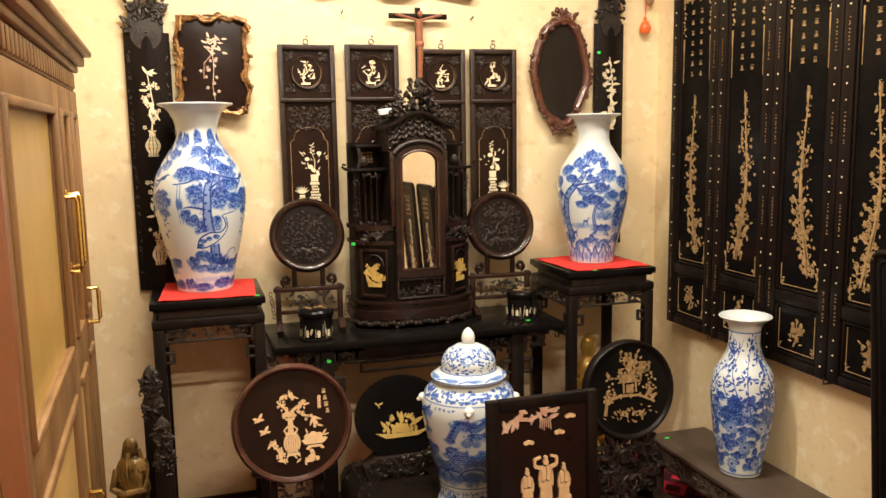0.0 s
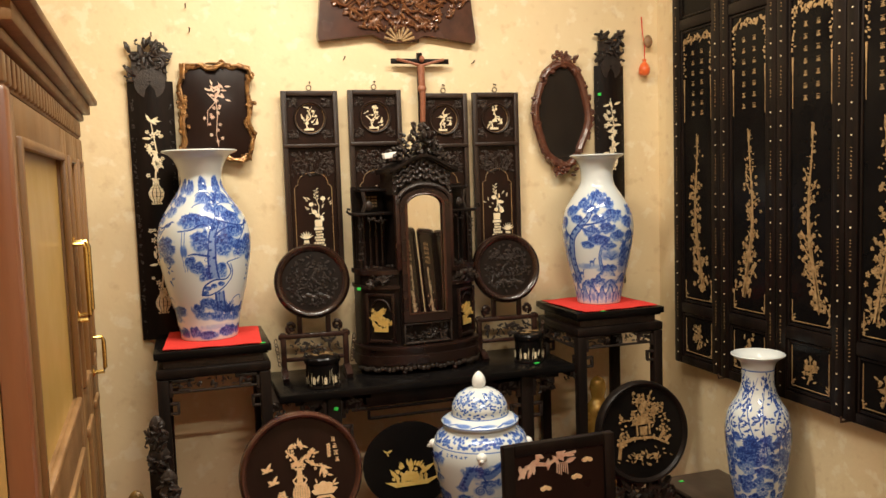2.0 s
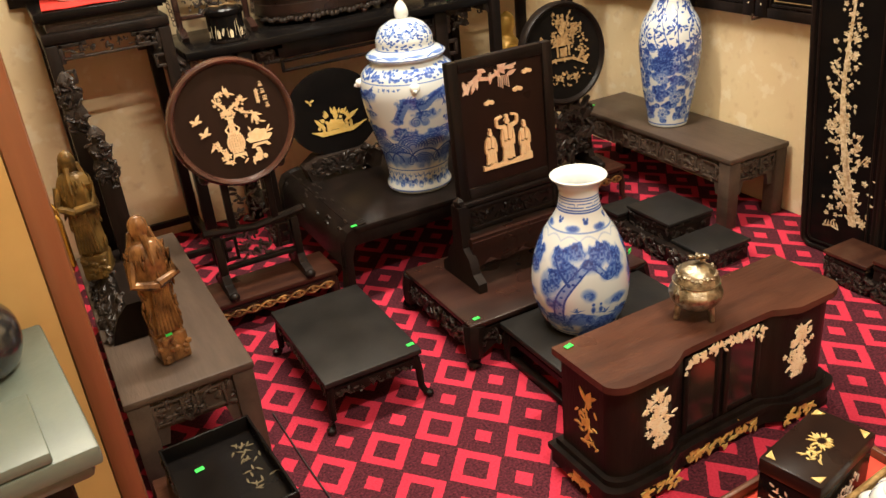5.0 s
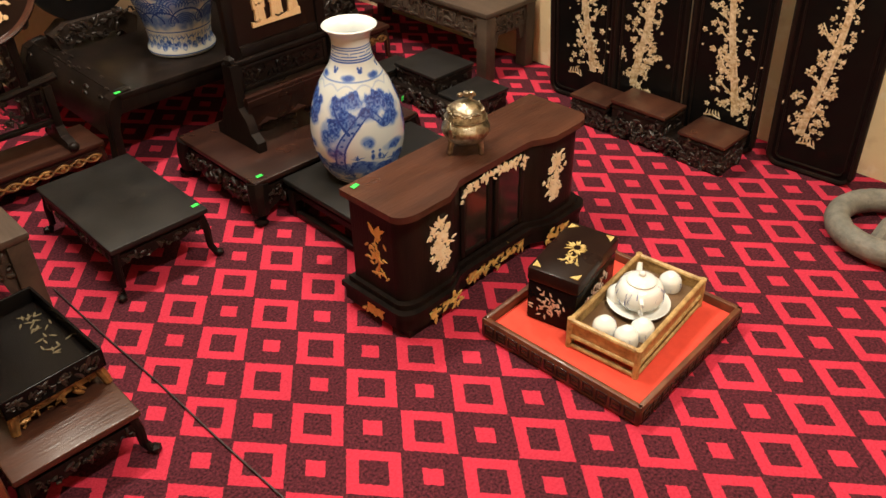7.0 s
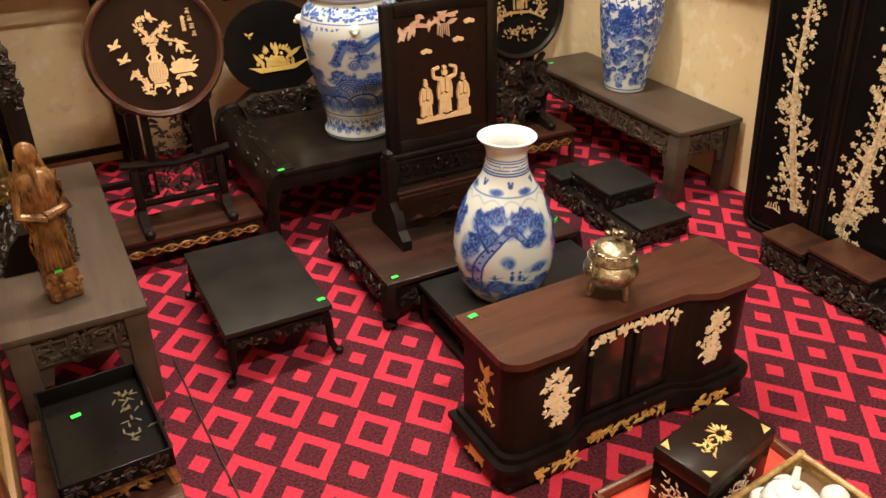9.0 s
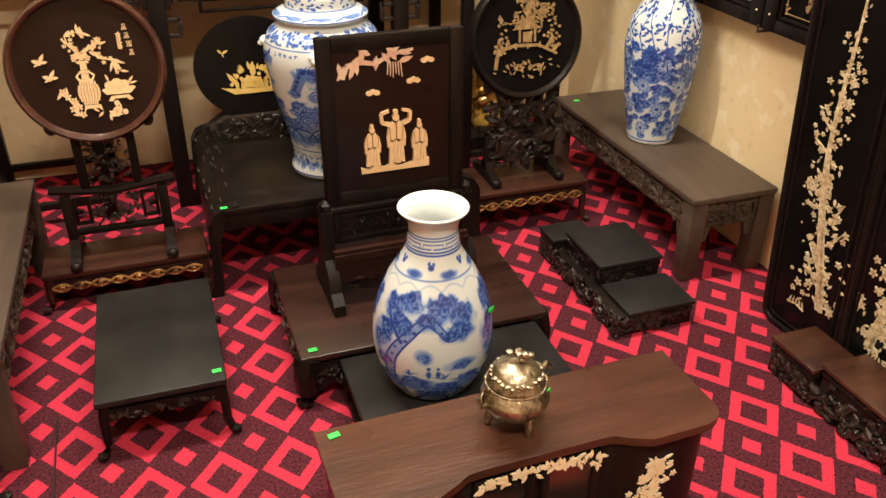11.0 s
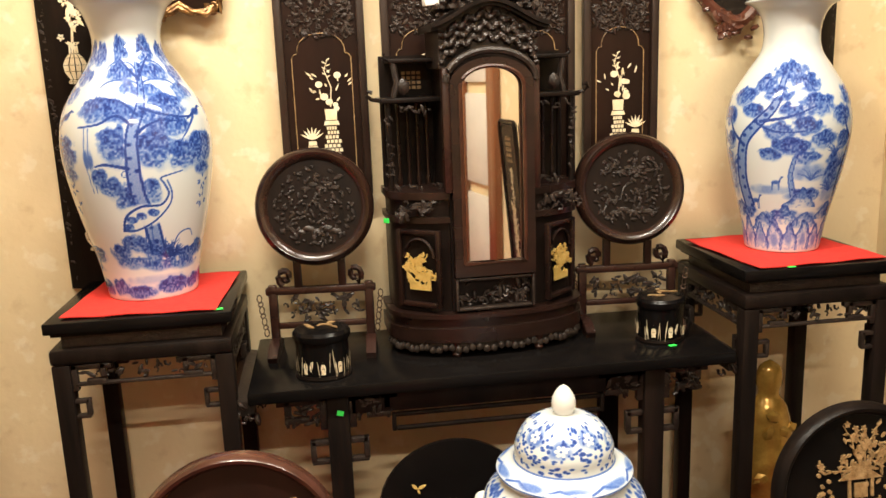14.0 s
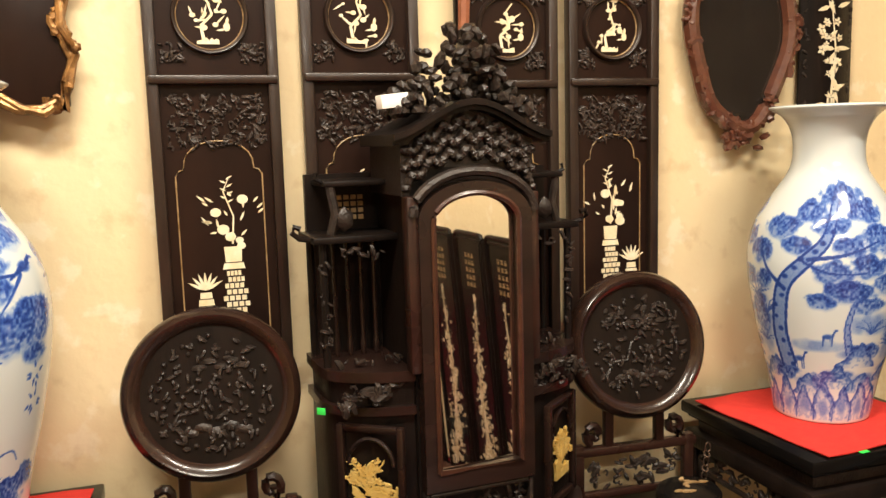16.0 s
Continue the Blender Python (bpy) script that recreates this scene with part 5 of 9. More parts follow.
def open_stand(label, x0, x1, y0, y1, h):
    """A low black stand: slab top, waist, block legs with rounded brackets and a floor rail all round."""
    root = thing("low_stand", label, "stand", pose((x0 + x1) / 2, (y0 + y1) / 2, 0))
    a, b = (x1 - x0) / 2, (y1 - y0) / 2
    part("top", bx(-a, a, -b, b, h - 0.018, h, bevel=0.005), MATTE, root)
    part("waist", bx(-a + 0.014, a - 0.014, -b + 0.014, b - 0.014, h - 0.030, h - 0.018), EBONY, root)
    for sx in (-1, 1):
        for sy in (-1, 1):
            part("leg", bx(*sorted((sx * (a - 0.004), sx * (a - 0.038))), *sorted((sy * (b - 0.004), sy * (b - 0.038))), 0.0, h - 0.030, bevel=0.006), EBONY, root)
    for k, (u, v) in enumerate(((a, b), (b, a), (a, b), (b, a))):
        arch = [(-u + 0.036, h - 0.030), (-u + 0.036, h - 0.072), (-u + 0.048, h - 0.056), (-u + 0.070, h - 0.048), (u - 0.070, h - 0.048), (u - 0.048, h - 0.056), (u - 0.036, h - 0.072), (u - 0.036, h - 0.030)]
        for pname, bm in (("apron", prism(bmesh.new(), arch, -v + 0.008, -v + 0.024)), ("floor_rail", bx(-u + 0.036, u - 0.036, -v + 0.006, -v + 0.030, 0.004, 0.024, bevel=0.004))):
            bmesh.ops.transform(bm, matrix=pose(0, 0, 0, 0, 0, 90 * k), verts=bm.verts)
            part(pname, bm, EBONY, root)
    return root


open_stand("low flat black stand with open sides under a vase", 1.110, 1.605, 2.235, 2.600, 0.122)
low_stand("low_stand", "small reddish wooden stand with carved apron and curled legs", 0.138, 0.388, 2.065, 2.505, 0.120, REDWOOD, EBONY, 151, "stand", None, 0.036, 0.020)

# kang table with scrolled ends
kang = thing("kang_table", "low dark table with scrolled carved ends", "table", pose(0, 0, 0))
KX0, KX1, KY0, KY1, KZ = 0.885, 1.660, 3.140, 3.800, 0.270
part("tabletop", bx(KX0 + 0.035, KX1 - 0.035, KY0, KY1, KZ - 0.022, KZ, bevel=0.004), EBONY, kang)
for s, x in ((-1, KX0), (1, KX1)):
    prof = [(x - s * 0.040, KZ), (x - s * 0.012, KZ - 0.012), (x + s * 0.006, KZ - 0.045), (x + s * 0.008, KZ - 0.16), (x + s * 0.016, 0.035), (x + s * 0.032, 0.012), (x + s * 0.030, 0.0), (x - s * 0.008, 0.0), (x - s * 0.014, 0.05), (x - s * 0.018, KZ - 0.10), (x - s * 0.045, KZ - 0.026)]
    for y0, y1 in ((KY0, KY0 + 0.05), (KY1 - 0.05, KY1)):
        part("leg", prism(bmesh.new(), prof, y0, y1), EBONY, kang)
    roll = [(x - s * 0.080, KZ + 0.006), (x - s * 0.045, KZ + 0.002), (x - s * 0.016, KZ - 0.016), (x + s * 0.004, KZ - 0.048), (x + s * 0.008, KZ - 0.140)]
    part("end_panel", prism(bmesh.new(), [*roll, (x - s * 0.012, KZ - 0.14), (x - s * 0.016, KZ - 0.055), (x - s * 0.036, KZ - 0.024), (x - s * 0.080, KZ - 0.012)], KY0 + 0.004, KY1 - 0.004), EBONY, kang)
    for y in (KY0 + 0.020, KY0 + 0.034, KY1 - 0.034, KY1 - 0.020):
        part("border_bead", tube(bmesh.new(), [(px, y, pz) for px, pz in roll], 0.003, 6), EBONY, kang)
    bm = bmesh.new()
    rnd = random.Random(160 + s)
    for k in range(22):
        f, y = rnd.uniform(0.3, 3.4), rnd.uniform(KY0 + 0.055, KY1 - 0.055)
        q, u = int(f), f - int(f)
        px, pz = roll[q][0] + (roll[q + 1][0] - roll[q][0]) * u, roll[q][1] + (roll[q + 1][1] - roll[q][1]) * u
        tube(bm, [(px, y + 0.016 * (1 - w / 12) * math.cos(0.7 * w), pz + 0.010 * (1 - w / 12) * math.sin(0.7 * w) * (1 if q > 1 else 0.3)) for w in range(10)], 0.0035, 5)
    part("scroll_carving", bm, EBONY_CARVED, kang)
for y, k in ((KY0 + 0.006, 1), (KY1 - 0.02, 2)):
    bm = bx(KX0 + 0.03, KX1 - 0.03, y, y + 0.014, KZ - 0.065, KZ - 0.022, bevel=0.002)
    part("apron", bm, EBONY, kang)
sticker(0.925, 3.150, 0.273, 5)


def long_bench(name, label, x0, x1, y0, y1, h, seed, material):
    """A heavy bench with deep carved aprons on all sides and block legs."""
    root = thing(name, label, "bench", pose((x0 + x1) / 2, (y0 + y1) / 2, 0), "heavy carved benches")
    a, b = (x1 - x0) / 2, (y1 - y0) / 2
    part("seat", bx(-a, a, -b, b, h - 0.020, h, bevel=0.005), material, root)
    for sx in (-1, 1):
        for sy in (-1, 1):
            xa, xb = sorted((sx * (a - 0.004), sx * (a - 0.055)))
            ya, yb = sorted((sy * (b - 0.004), sy * (b - 0.055)))
            part("leg", bx(xa, xb, ya, yb, 0, h - 0.020, bevel=0.004), material, root)
    for k, (u, v) in enumerate(((a, b), (b, a), (a, b), (b, a))):
        bm = prism(bmesh.new(), [(-u + 0.05, h - 0.020), (-u + 0.05, h - 0.15), (-u + 0.075, h - 0.15), (-u + 0.085, h - 0.105), (u - 0.085, h - 0.105), (u - 0.075, h - 0.15), (u - 0.05, h - 0.15), (u - 0.05, h - 0.020)], -v + 0.016, -v + 0.032)
        bmesh.ops.transform(bm, matrix=pose(0, 0, 0, 0, 0, 90 * k), verts=bm.verts)
        part("apron", bm, material, root)
        bm = bmesh.new()
        relief(bm, -u + 0.06, u - 0.06, h - 0.098, h - 0.028, -v + 0.014, 0.009, int(46 * u / 0.15), seed + k, 0.013)
        for i in range(int(u / 0.05)):
            x = -u + 0.09 + i * 0.10
            if x < u - 0.09:
                rect_frame(bm, x - 0.035, x + 0.035, h - 0.095, h - 0.035, 0.006, -v + 0.008, -v + 0.018, 0.001)
        bmesh.ops.transform(bm, matrix=pose(0, 0, 0, 0, 0, 90 * k), verts=bm.verts)
        part("carving", bm, GREYWOOD, root)
    return root


long_bench("carved_bench", "long low dusty dark wooden bench with carved aprons", 2.170, 2.455, 2.795, 3.690, 0.270, 171, GREYWOOD)
long_bench("carved_bench", "long low dusty dark wooden bench with carved aprons", 0.128, 0.430, 2.590, 3.500, 0.275, 181, GREYWOOD)
sticker(2.225, 3.62, 0.272, 0)


# ---------------------------------------------------------------- hanging and standing panels
def hanging_panel(m, w, h, seed, label):
    """A tall black lacquered panel: studded stiles, square foot field, a blossom tree below two columns of writing. Facing -y."""
    root = thing("lacquer_panel", label, "panel", m, "hanging lacquer panels")
    t, st, low, top = 0.026, 0.050, 0.250, 1.465
    part("backing_board", bx(-w / 2 + 0.004, w / 2 - 0.004, -t * 0.5, 0, 0.002, h - 0.002), LACQUER, root)
    for s in (-1, 1):
        part("stile", bx(*sorted((s * w / 2, s * (w / 2 - st))), -t, -0.001, 0, h, bevel=0.003), EBONY, root)
    for z0, z1 in ((0, 0.034), (low - 0.022, low + 0.022), (top - 0.022, top + 0.022), (h - 0.034, h)):
        part("cross_rail", bx(-w / 2 + st, w / 2 - st, -t + 0.002, -0.002, z0, z1, bevel=0.003), EBONY, root)
    e = w / 2 - st
    fields = [(0.034, low - 0.022), (low + 0.022, top - 0.022), (top + 0.022, h - 0.034)]
    for z0, z1 in fields:
        part("inner_moulding", rect_frame(bmesh.new(), -e + 0.004, e - 0.004, z0 + 0.004, z1 - 0.004, 0.009, -t * 0.5 - 0.007, -t * 0.5 + 0.001, 0.002), EBONY, root)
    rnd = random.Random(seed)
    # foot field: a spray in a fine frame
    ink = Inlay(seed + 1)
    zc = sum(fields[0]) / 2
    for k in range(15):
        ink.flower(rnd.gauss(0, 0.017), zc + rnd.gauss(0, 0.024), rnd.uniform(0.007, 0.013))
        ink.leaf(rnd.gauss(0, 0.018), zc + rnd.gauss(0, 0.026), rnd.uniform(0, 6.28), 0.020, 0.007)
    ink.stroke([(-0.012, zc - 0.055), (0.006, zc - 0.01), (-0.004, zc + 0.05)], 0.006, 0.002)
    part("foot_inlay", ink.mesh(-t * 0.5), PEARL_DIM, root, "small gold shell flower spray")
    for z0, z1 in fields[:2]:
        ink = Inlay(seed + 2)
        q = e - 0.022
        for s in (-1, 1):
            hi = z1 - 0.024 if z0 < 0.2 else z0 + 0.10
            ink.stroke([(s * q, z0 + 0.024), (s * q, hi)], 0.0022, 0.0022)
            for k in range(4):
                ink.leaf(s * (q - 0.006), z0 + 0.030 + 0.005 * k, rnd.uniform(0, 6.28), 0.013, 0.006)
        ink.stroke([(-q, z0 + 0.024), (q, z0 + 0.024)], 0.0022, 0.0022)
        part("border_line", ink.mesh(-t * 0.5), PEARL_DIM, root)
    ink = Inlay(seed)
    ink.blossom_tree(rnd.uniform(-0.008, 0.008), 0.345, 0.640, 0.048, 1 if seed % 2 else -1, 0.017, 0.0135)
    part("inlaid_tree", ink.mesh(-t * 0.5), PEARL_DIM, root, "gold shell inlay of a blossoming tree")
    # swag above the writing, with tassels down both sides
    ink = Inlay(seed + 3)
    q = e - 0.020
    for k in range(46):
        u = k / 45 * 2 - 1
        ink.leaf(u * q, fields[1][1] - 0.034 - 0.018 * abs(math.sin(u * 4.7)) + rnd.uniform(-0.006, 0.006), rnd.uniform(0, 6.28), 0.017, 0.008)
    for s in (-1, 1):
        for k in range(16):
            ink.leaf(s * (q - 0.002) + rnd.uniform(-0.004, 0.004), fields[1][1] - 0.05 - 0.0095 * k, rnd.uniform(0, 6.28), 0.013, 0.007)
        ink.stroke([(s * q, fields[1][1] - 0.21), (s * q, fields[1][1] - 0.27)], 0.008, 0.004).stroke([(s * q, fields[1][1] - 0.27), (s * q, fields[1][1] - 0.39)], 0.0025, 0.002)
    part("inlaid_swag", ink.mesh(-t * 0.5), PEARL_DIM, root, "gold shell swag with tassels")
    ink = Inlay(seed + 4)
    for x in (-0.030, 0.030):
        for k in range(7):
            ink.glyph(x, fields[1][1] - 0.105 - k * 0.042, 0.021)
    part("inlaid_writing", ink.mesh(-t * 0.5), PEARL_DIM, root, "two columns of small shell characters")
    ink = Inlay(seed + 5)
    zc = sum(fields[2]) / 2
    ink.jar(0, zc - 0.06, 0.06, 0.08)
    for k in range(22):
        ink.flower(rnd.gauss(0, 0.024), zc + 0.04 + rnd.gauss(0, 0.028), rnd.uniform(0.008, 0.013))
    part("inlaid_crest", ink.mesh(-t * 0.5), PEARL_DIM, root)
    studs, dashes = Inlay(seed + 6), Inlay(seed + 7)
    for s in (-1, 1):
        for k in range(int(h / 0.30)):
            z = 0.045 + 0.30 * k
            for j in range(3):
                studs.disc(s * (w / 2 - 0.025), z + 0.052 * j, 0.0030, 8)
            for j in range(9):
                if z + 0.165 + 0.0125 * j < h - 0.02:
                    dashes.leaf(s * (w / 2 - 0.025) - 0.004, z + 0.160 + 0.0125 * j, rnd.uniform(-0.8, 0.8), 0.008, 0.004)
    part("shell_studs", studs.mesh(-t), PEARL, root, "pale round shell studs")
    tagged(part("shell_dashes", dashes.mesh(-t, 0.001), PEARL_DIM, root), kind="stuff")
    return root


for k in range(4):
    hanging_panel(pose(XR - 0.030, 3.945 - 0.1625 - k * 0.328, 0.690, 0, 0, -90), 0.324, 1.82, 201 + k * 7, "tall black lacquered wall panel with shell inlay and writing")
for y in (3.62, 2.96):
    tagged(new("support_peg", put("support_peg", tube(bmesh.new(), [(XR + 0.02, y, 0.682), (XR - 0.065, y, 0.682), (XR - 0.065, y, 0.70)], 0.004, 6), IRON)), "iron peg in the wall under a panel", "peg", "support pegs")


def rounded_outline(w, z0, z1, r, n=6):
    pts = []
    for cx, cz, a0 in ((w / 2 - r, z0 + r, -90), (w / 2 - r, z1 - r, 0), (-w / 2 + r, z1 - r, 90), (-w / 2 + r, z0 + r, 180)):
        pts += [(cx + r * math.cos(math.radians(a0 + 90 * i / n)), cz + r * math.sin(math.radians(a0 + 90 * i / n))) for i in range(n + 1)]
    return pts


def leaning_panel(m, w, h, seed, label):
    """A black lacquered board with rounded corners and a rolled rim, inlaid with a tall bright bouquet. Facing -y."""
    root = thing("lacquer_panel", label, "panel", m, "leaning lacquer panels")
    part("board", prism(bmesh.new(), rounded_outline(w - 0.012, 0.008, h - 0.006, 0.034), -0.012, 0.0), LACQUER, root)
    o = rounded_outline(w - 0.018, 0.010, h - 0.010, 0.034)
    part("rolled_rim", tube(bmesh.new(), [(x, -0.010, z) for x, z in [*o, o[0]]], 0.0095, 8), EBONY, root)
    o = rounded_outline(w - 0.062, 0.034, h - 0.032, 0.022)
    part("inner_bead", tube(bmesh.new(), [(x, -0.013, z) for x, z in [*o, o[0]]], 0.0038, 6), EBONY, root)
    ink = Inlay(seed)
    rnd = ink.rnd
    side = 1 if seed % 2 else -1
    ink.blossom_tree(0.006 * side, 0.130, 0.82, 0.055, side, 0.022, 0.0145)
    for k in range(90):
        f = rnd.random()
        (ink.flower if k % 2 else ink.disc)(rnd.gauss(0.0, 0.020 + 0.010 * (1 - f)), 0.15 + 0.62 * f, rnd.uniform(0.006, 0.011) if k % 2 else rnd.uniform(0.002, 0.004))
    ink.stroke([(-0.05, 0.102), (-0.02, 0.108), (0.006, 0.100)], 0.006, 0.003)
    for k in range(5):
        ink.leaf(-0.045 + 0.012 * k, 0.104, 1.3 + 0.15 * k, 0.022, 0.005)
    part("inlaid_tree", ink.mesh(-0.012), mat("bright_shell", (0.36, 0.23, 0.09), 0.25, 0, (0.90, 0.80, 0.58), 95, 0.5, 240, coat=0.3) if "bright_shell" not in bpy.data.materials else bpy.data.materials["bright_shell"], root, "bright cream shell inlay of a flowering tree")
    txt = Inlay(seed + 500)
    for x in (-0.028, 0.0, 0.028):
        for k in range(5):
            txt.glyph(x, 1.12 - k * 0.030, 0.020)
    part("inlaid_writing", txt.mesh(-0.012), PEARL_DIM, root, "columns of small shell characters")
    return root


for k, (x, y) in enumerate(((2.318, 2.455), (2.330, 2.195), (2.345, 1.925), (2.362, 1.620))):
    leaning_panel(pose(x, y, 0.0, 5.0, 0, -90 + 4), 0.262 if k < 3 else 0.27, 1.22, 301 + k * 5, "black lacquered panel with shell inlay leaning against the wall")


def carved_scroll(m, w, h, seed, label):
    """A narrow black couplet board with an openwork crest."""
    root = thing("couplet_board", label, "panel", m, "pair of couplet boards")
    n = 10
    sec = [(-w / 2 + w * i / n, -0.020 * math.sin(math.pi * i / n) - 0.006) for i in range(n + 1)]
    bm = plan_prism(bmesh.new(), [*sec, (w / 2, 0), (-w / 2, 0)], 0, h)
    part("board", bm, EBONY, root)
    bm = bmesh.new()
    relief(bm, -w / 2 + 0.01, -w / 2 + 0.035, 0.02, h - 0.05, -0.010, 0.006, 120, seed, 0.008)
    relief(bm, w / 2 - 0.035, w / 2 - 0.01, 0.02, h - 0.05, -0.010, 0.006, 120, seed + 1, 0.008)
    part("border_carving", bm, EBONY_CARVED, root)
    bm = bmesh.new()
    lathe(bm, [(0.001, 0), (w * 0.32, 0.0), (w * 0.34, 0.012), (0.001, 0.014)], 20)
    bmesh.ops.transform(bm, matrix=pose(0, -0.012, h - 0.01, 90), verts=bm.verts)
    relief(bm, -w / 2 + 0.008, w / 2 - 0.008, h, h + 0.15, -0.012, 0.016, 46, seed + 2, 0.020)
    box(bm, -w / 2 + 0.02, w / 2 - 0.02, -0.012, -0.002, h - 0.01, h + 0.11)
    part("openwork_crest", bm, EBONY_CARVED, root)
    ink = Inlay(seed)
    for z0 in (0.10, 0.52):
        ink.jar(0.0, z0, 0.06, 0.10)
        for k in range(16):
            ink.flower(ink.rnd.uniform(-0.032, 0.032), z0 + ink.rnd.uniform(0.11, 0.33), ink.rnd.uniform(0.008, 0.015))
            ink.leaf(ink.rnd.uniform(-0.02, 0.02), z0 + ink.rnd.uniform(0.06, 0.32), ink.rnd.uniform(0, 6.28), 0.035, 0.011)
        ink.stroke([(0, z0 + 0.1), (0.01, z0 + 0.2), (-0.006, z0 + 0.32)], 0.006, 0.003)
    part("inlay", ink.mesh(-0.024), PEARL, root, "shell inlay of flowers in a vase")
    return root


carved_scroll(pose(0.255, 4.135, 0.955), 0.165, 0.985, 401, "narrow black carved couplet board with a crest")
carved_scroll(pose(2.205, 4.135, 1.03), 0.145, 0.985, 411, "narrow black carved couplet board with a crest")
sticker(2.146, 4.110, 1.888, 0, True)


def four_season_panel(m, w, h, seed, label):
    """A hanging panel: round inlay above, openwork and an arched inlay below, hung by a hook."""
    root = thing("wall_hanging", label, "panel", m, "row of four hanging panels")
    t = 0.026
    part("backing_board", bx(-w / 2 + 0.004, w / 2 - 0.004, -0.010, 0, -h + 0.002, -0.002), BOARD, root)
    part("frame", rect_frame(bmesh.new(), -w / 2, w / 2, -h, 0, 0.020, -t, -0.001), PANELWOOD, root)
    bm = bmesh.new()
    box(bm, -w / 2 + 0.002, w / 2 - 0.002, -t - 0.006, -0.004, -0.226, -0.210, 0.005)
    part("cross_rail", bm, PANELWOOD, root)
    part("round_moulding", ring_frame(bmesh.new(), 0, -0.108, 0.066, 0.008, -t + 0.004, -0.008, 40), PANELWOOD, root)
    bm = bmesh.new()
    for sx in (-1, 1):
        for sz in (-1, 1):
            relief(bm, sx * (w / 2 - 0.045) - 0.018, sx * (w / 2 - 0.045) + 0.018, -0.108 + sz * 0.062 - 0.016, -0.108 + sz * 0.062 + 0.016, -0.010, 0.009, 34, seed + sx + 3 * sz, 0.007)
    relief(bm, -w / 2 + 0.028, w / 2 - 0.028, -0.335, -0.245, -0.010, 0.009, 200, seed + 9, 0.0075)
    part("openwork_carving", bm, PANEL_CARVED, root)
    bm = bmesh.new()
    n = 12
    aw = w / 2 - 0.038
    arch = [(-aw, -h + 0.04), (-aw, -0.385), (-aw + 0.006, -0.376)] + [(-(aw - 0.014) * math.cos(math.pi * i / n), -0.374 + 0.050 * math.sin(math.pi * i / n) ** 0.8) for i in range(n + 1)] + [(aw - 0.006, -0.376), (aw, -0.385), (aw, -h + 0.04)]
    tube(bm, [(x, -0.012, z) for x, z in arch], 0.0014, 6)
    part("arch_line", bm, PEARL_DIM, root, "thin pale shell line")
    part("round_line", ring_frame(bmesh.new(), 0, -0.108, 0.0585, 0.0022, -0.0125, -0.009, 40), PEARL_DIM, root, "thin pale shell line")
    top = Inlay(seed)
    rnd = top.rnd
    top.stroke([(-0.012, -0.148), (-0.016, -0.125), (0.004, -0.105), (-0.004, -0.080), (0.010, -0.062)], 0.006, 0.002)
    for k in range(12):
        x, z = rnd.gauss(0.0, 0.014), -0.105 + rnd.gauss(0, 0.020)
        top.disc(x, z, rnd.uniform(0.003, 0.007), 8, 0.8)
        top.leaf(x, z, rnd.uniform(0, 6.28), rnd.uniform(0.012, 0.024), 0.0035)
    top.mountainous_ground(-0.024, 0.014, -0.156, 0.012)
    top.disc(0.028, -0.126, 0.006, 8, 1.3).leaf(0.028, -0.122, 1.4, 0.014, 0.006).leaf(0.026, -0.13, 3.3, 0.016, 0.004)
    part("round_inlay", top.mesh(-0.010), PEARL, root, "shell inlay of flowers and rocks")
    low = Inlay(seed + 40)
    # lattice vase with a bouquet, and a small fruit stand beside it
    cx = 0.016 if seed % 2 else -0.004
    for r in range(9):
        for q in range(4):
            hw = 0.017 + 0.005 * math.sin(r * 0.5)
            x0 = cx - hw + q * hw / 2 + (0.25 * hw if r % 2 else 0)
            low.poly([(x0, -0.660 + r * 0.0115), (x0 + hw * 0.38, -0.660 + r * 0.0115), (x0 + hw * 0.38, -0.660 + r * 0.0115 + 0.0085), (x0, -0.660 + r * 0.0115 + 0.0085)])
    low.poly([(cx - 0.020, -0.556), (cx + 0.020, -0.556), (cx + 0.017, -0.545), (cx - 0.017, -0.545)]).poly([(cx - 0.014, -0.543), (cx + 0.014, -0.543), (cx + 0.016, -0.515), (cx - 0.016, -0.515)])
    low.poly([(cx - 0.022, -0.676), (cx + 0.022, -0.676), (cx + 0.018, -0.664), (cx - 0.018, -0.664)])
    for k in range(7):
        x, z = cx + rnd.gauss(0, 0.020), -0.485 + rnd.gauss(0, 0.022)
        low.disc(x, z, rnd.uniform(0.006, 0.012), 10, 0.85)
    for k in range(16):
        a = rnd.uniform(0.5, 2.7)
        q = rnd.uniform(0.02, 0.085)
        x, z = cx + q * math.cos(a) * 0.8, -0.510 + q * math.sin(a) * 1.2
        low.leaf(x, z, a + rnd.uniform(-0.8, 0.8), rnd.uniform(0.010, 0.022), 0.0045)
    low.stroke([(cx, -0.51), (cx + 0.004, -0.46), (cx - 0.012, -0.415), (cx - 0.002, -0.392)], 0.0032, 0.0015)
    for k in range(7):
        low.leaf(cx - 0.006, -0.435 + 0.007 * k, 0.5 + 2.2 * (k % 2), 0.013, 0.0035)
    sx = cx - 0.052 if cx > 0 else cx + 0.050
    for r, hw in ((0, 0.012), (1, 0.006), (2, 0.005), (3, 0.009), (4, 0.014), (5, 0.011)):
        low.poly([(sx - hw, -0.672 + r * 0.013), (sx + hw, -0.672 + r * 0.013), (sx + hw * 0.9, -0.661 + r * 0.013), (sx - hw * 0.9, -0.661 + r * 0.013)])
    for k in range(7):
        low.leaf(sx, -0.592, 0.5 + 0.36 * k, 0.034, 0.006)
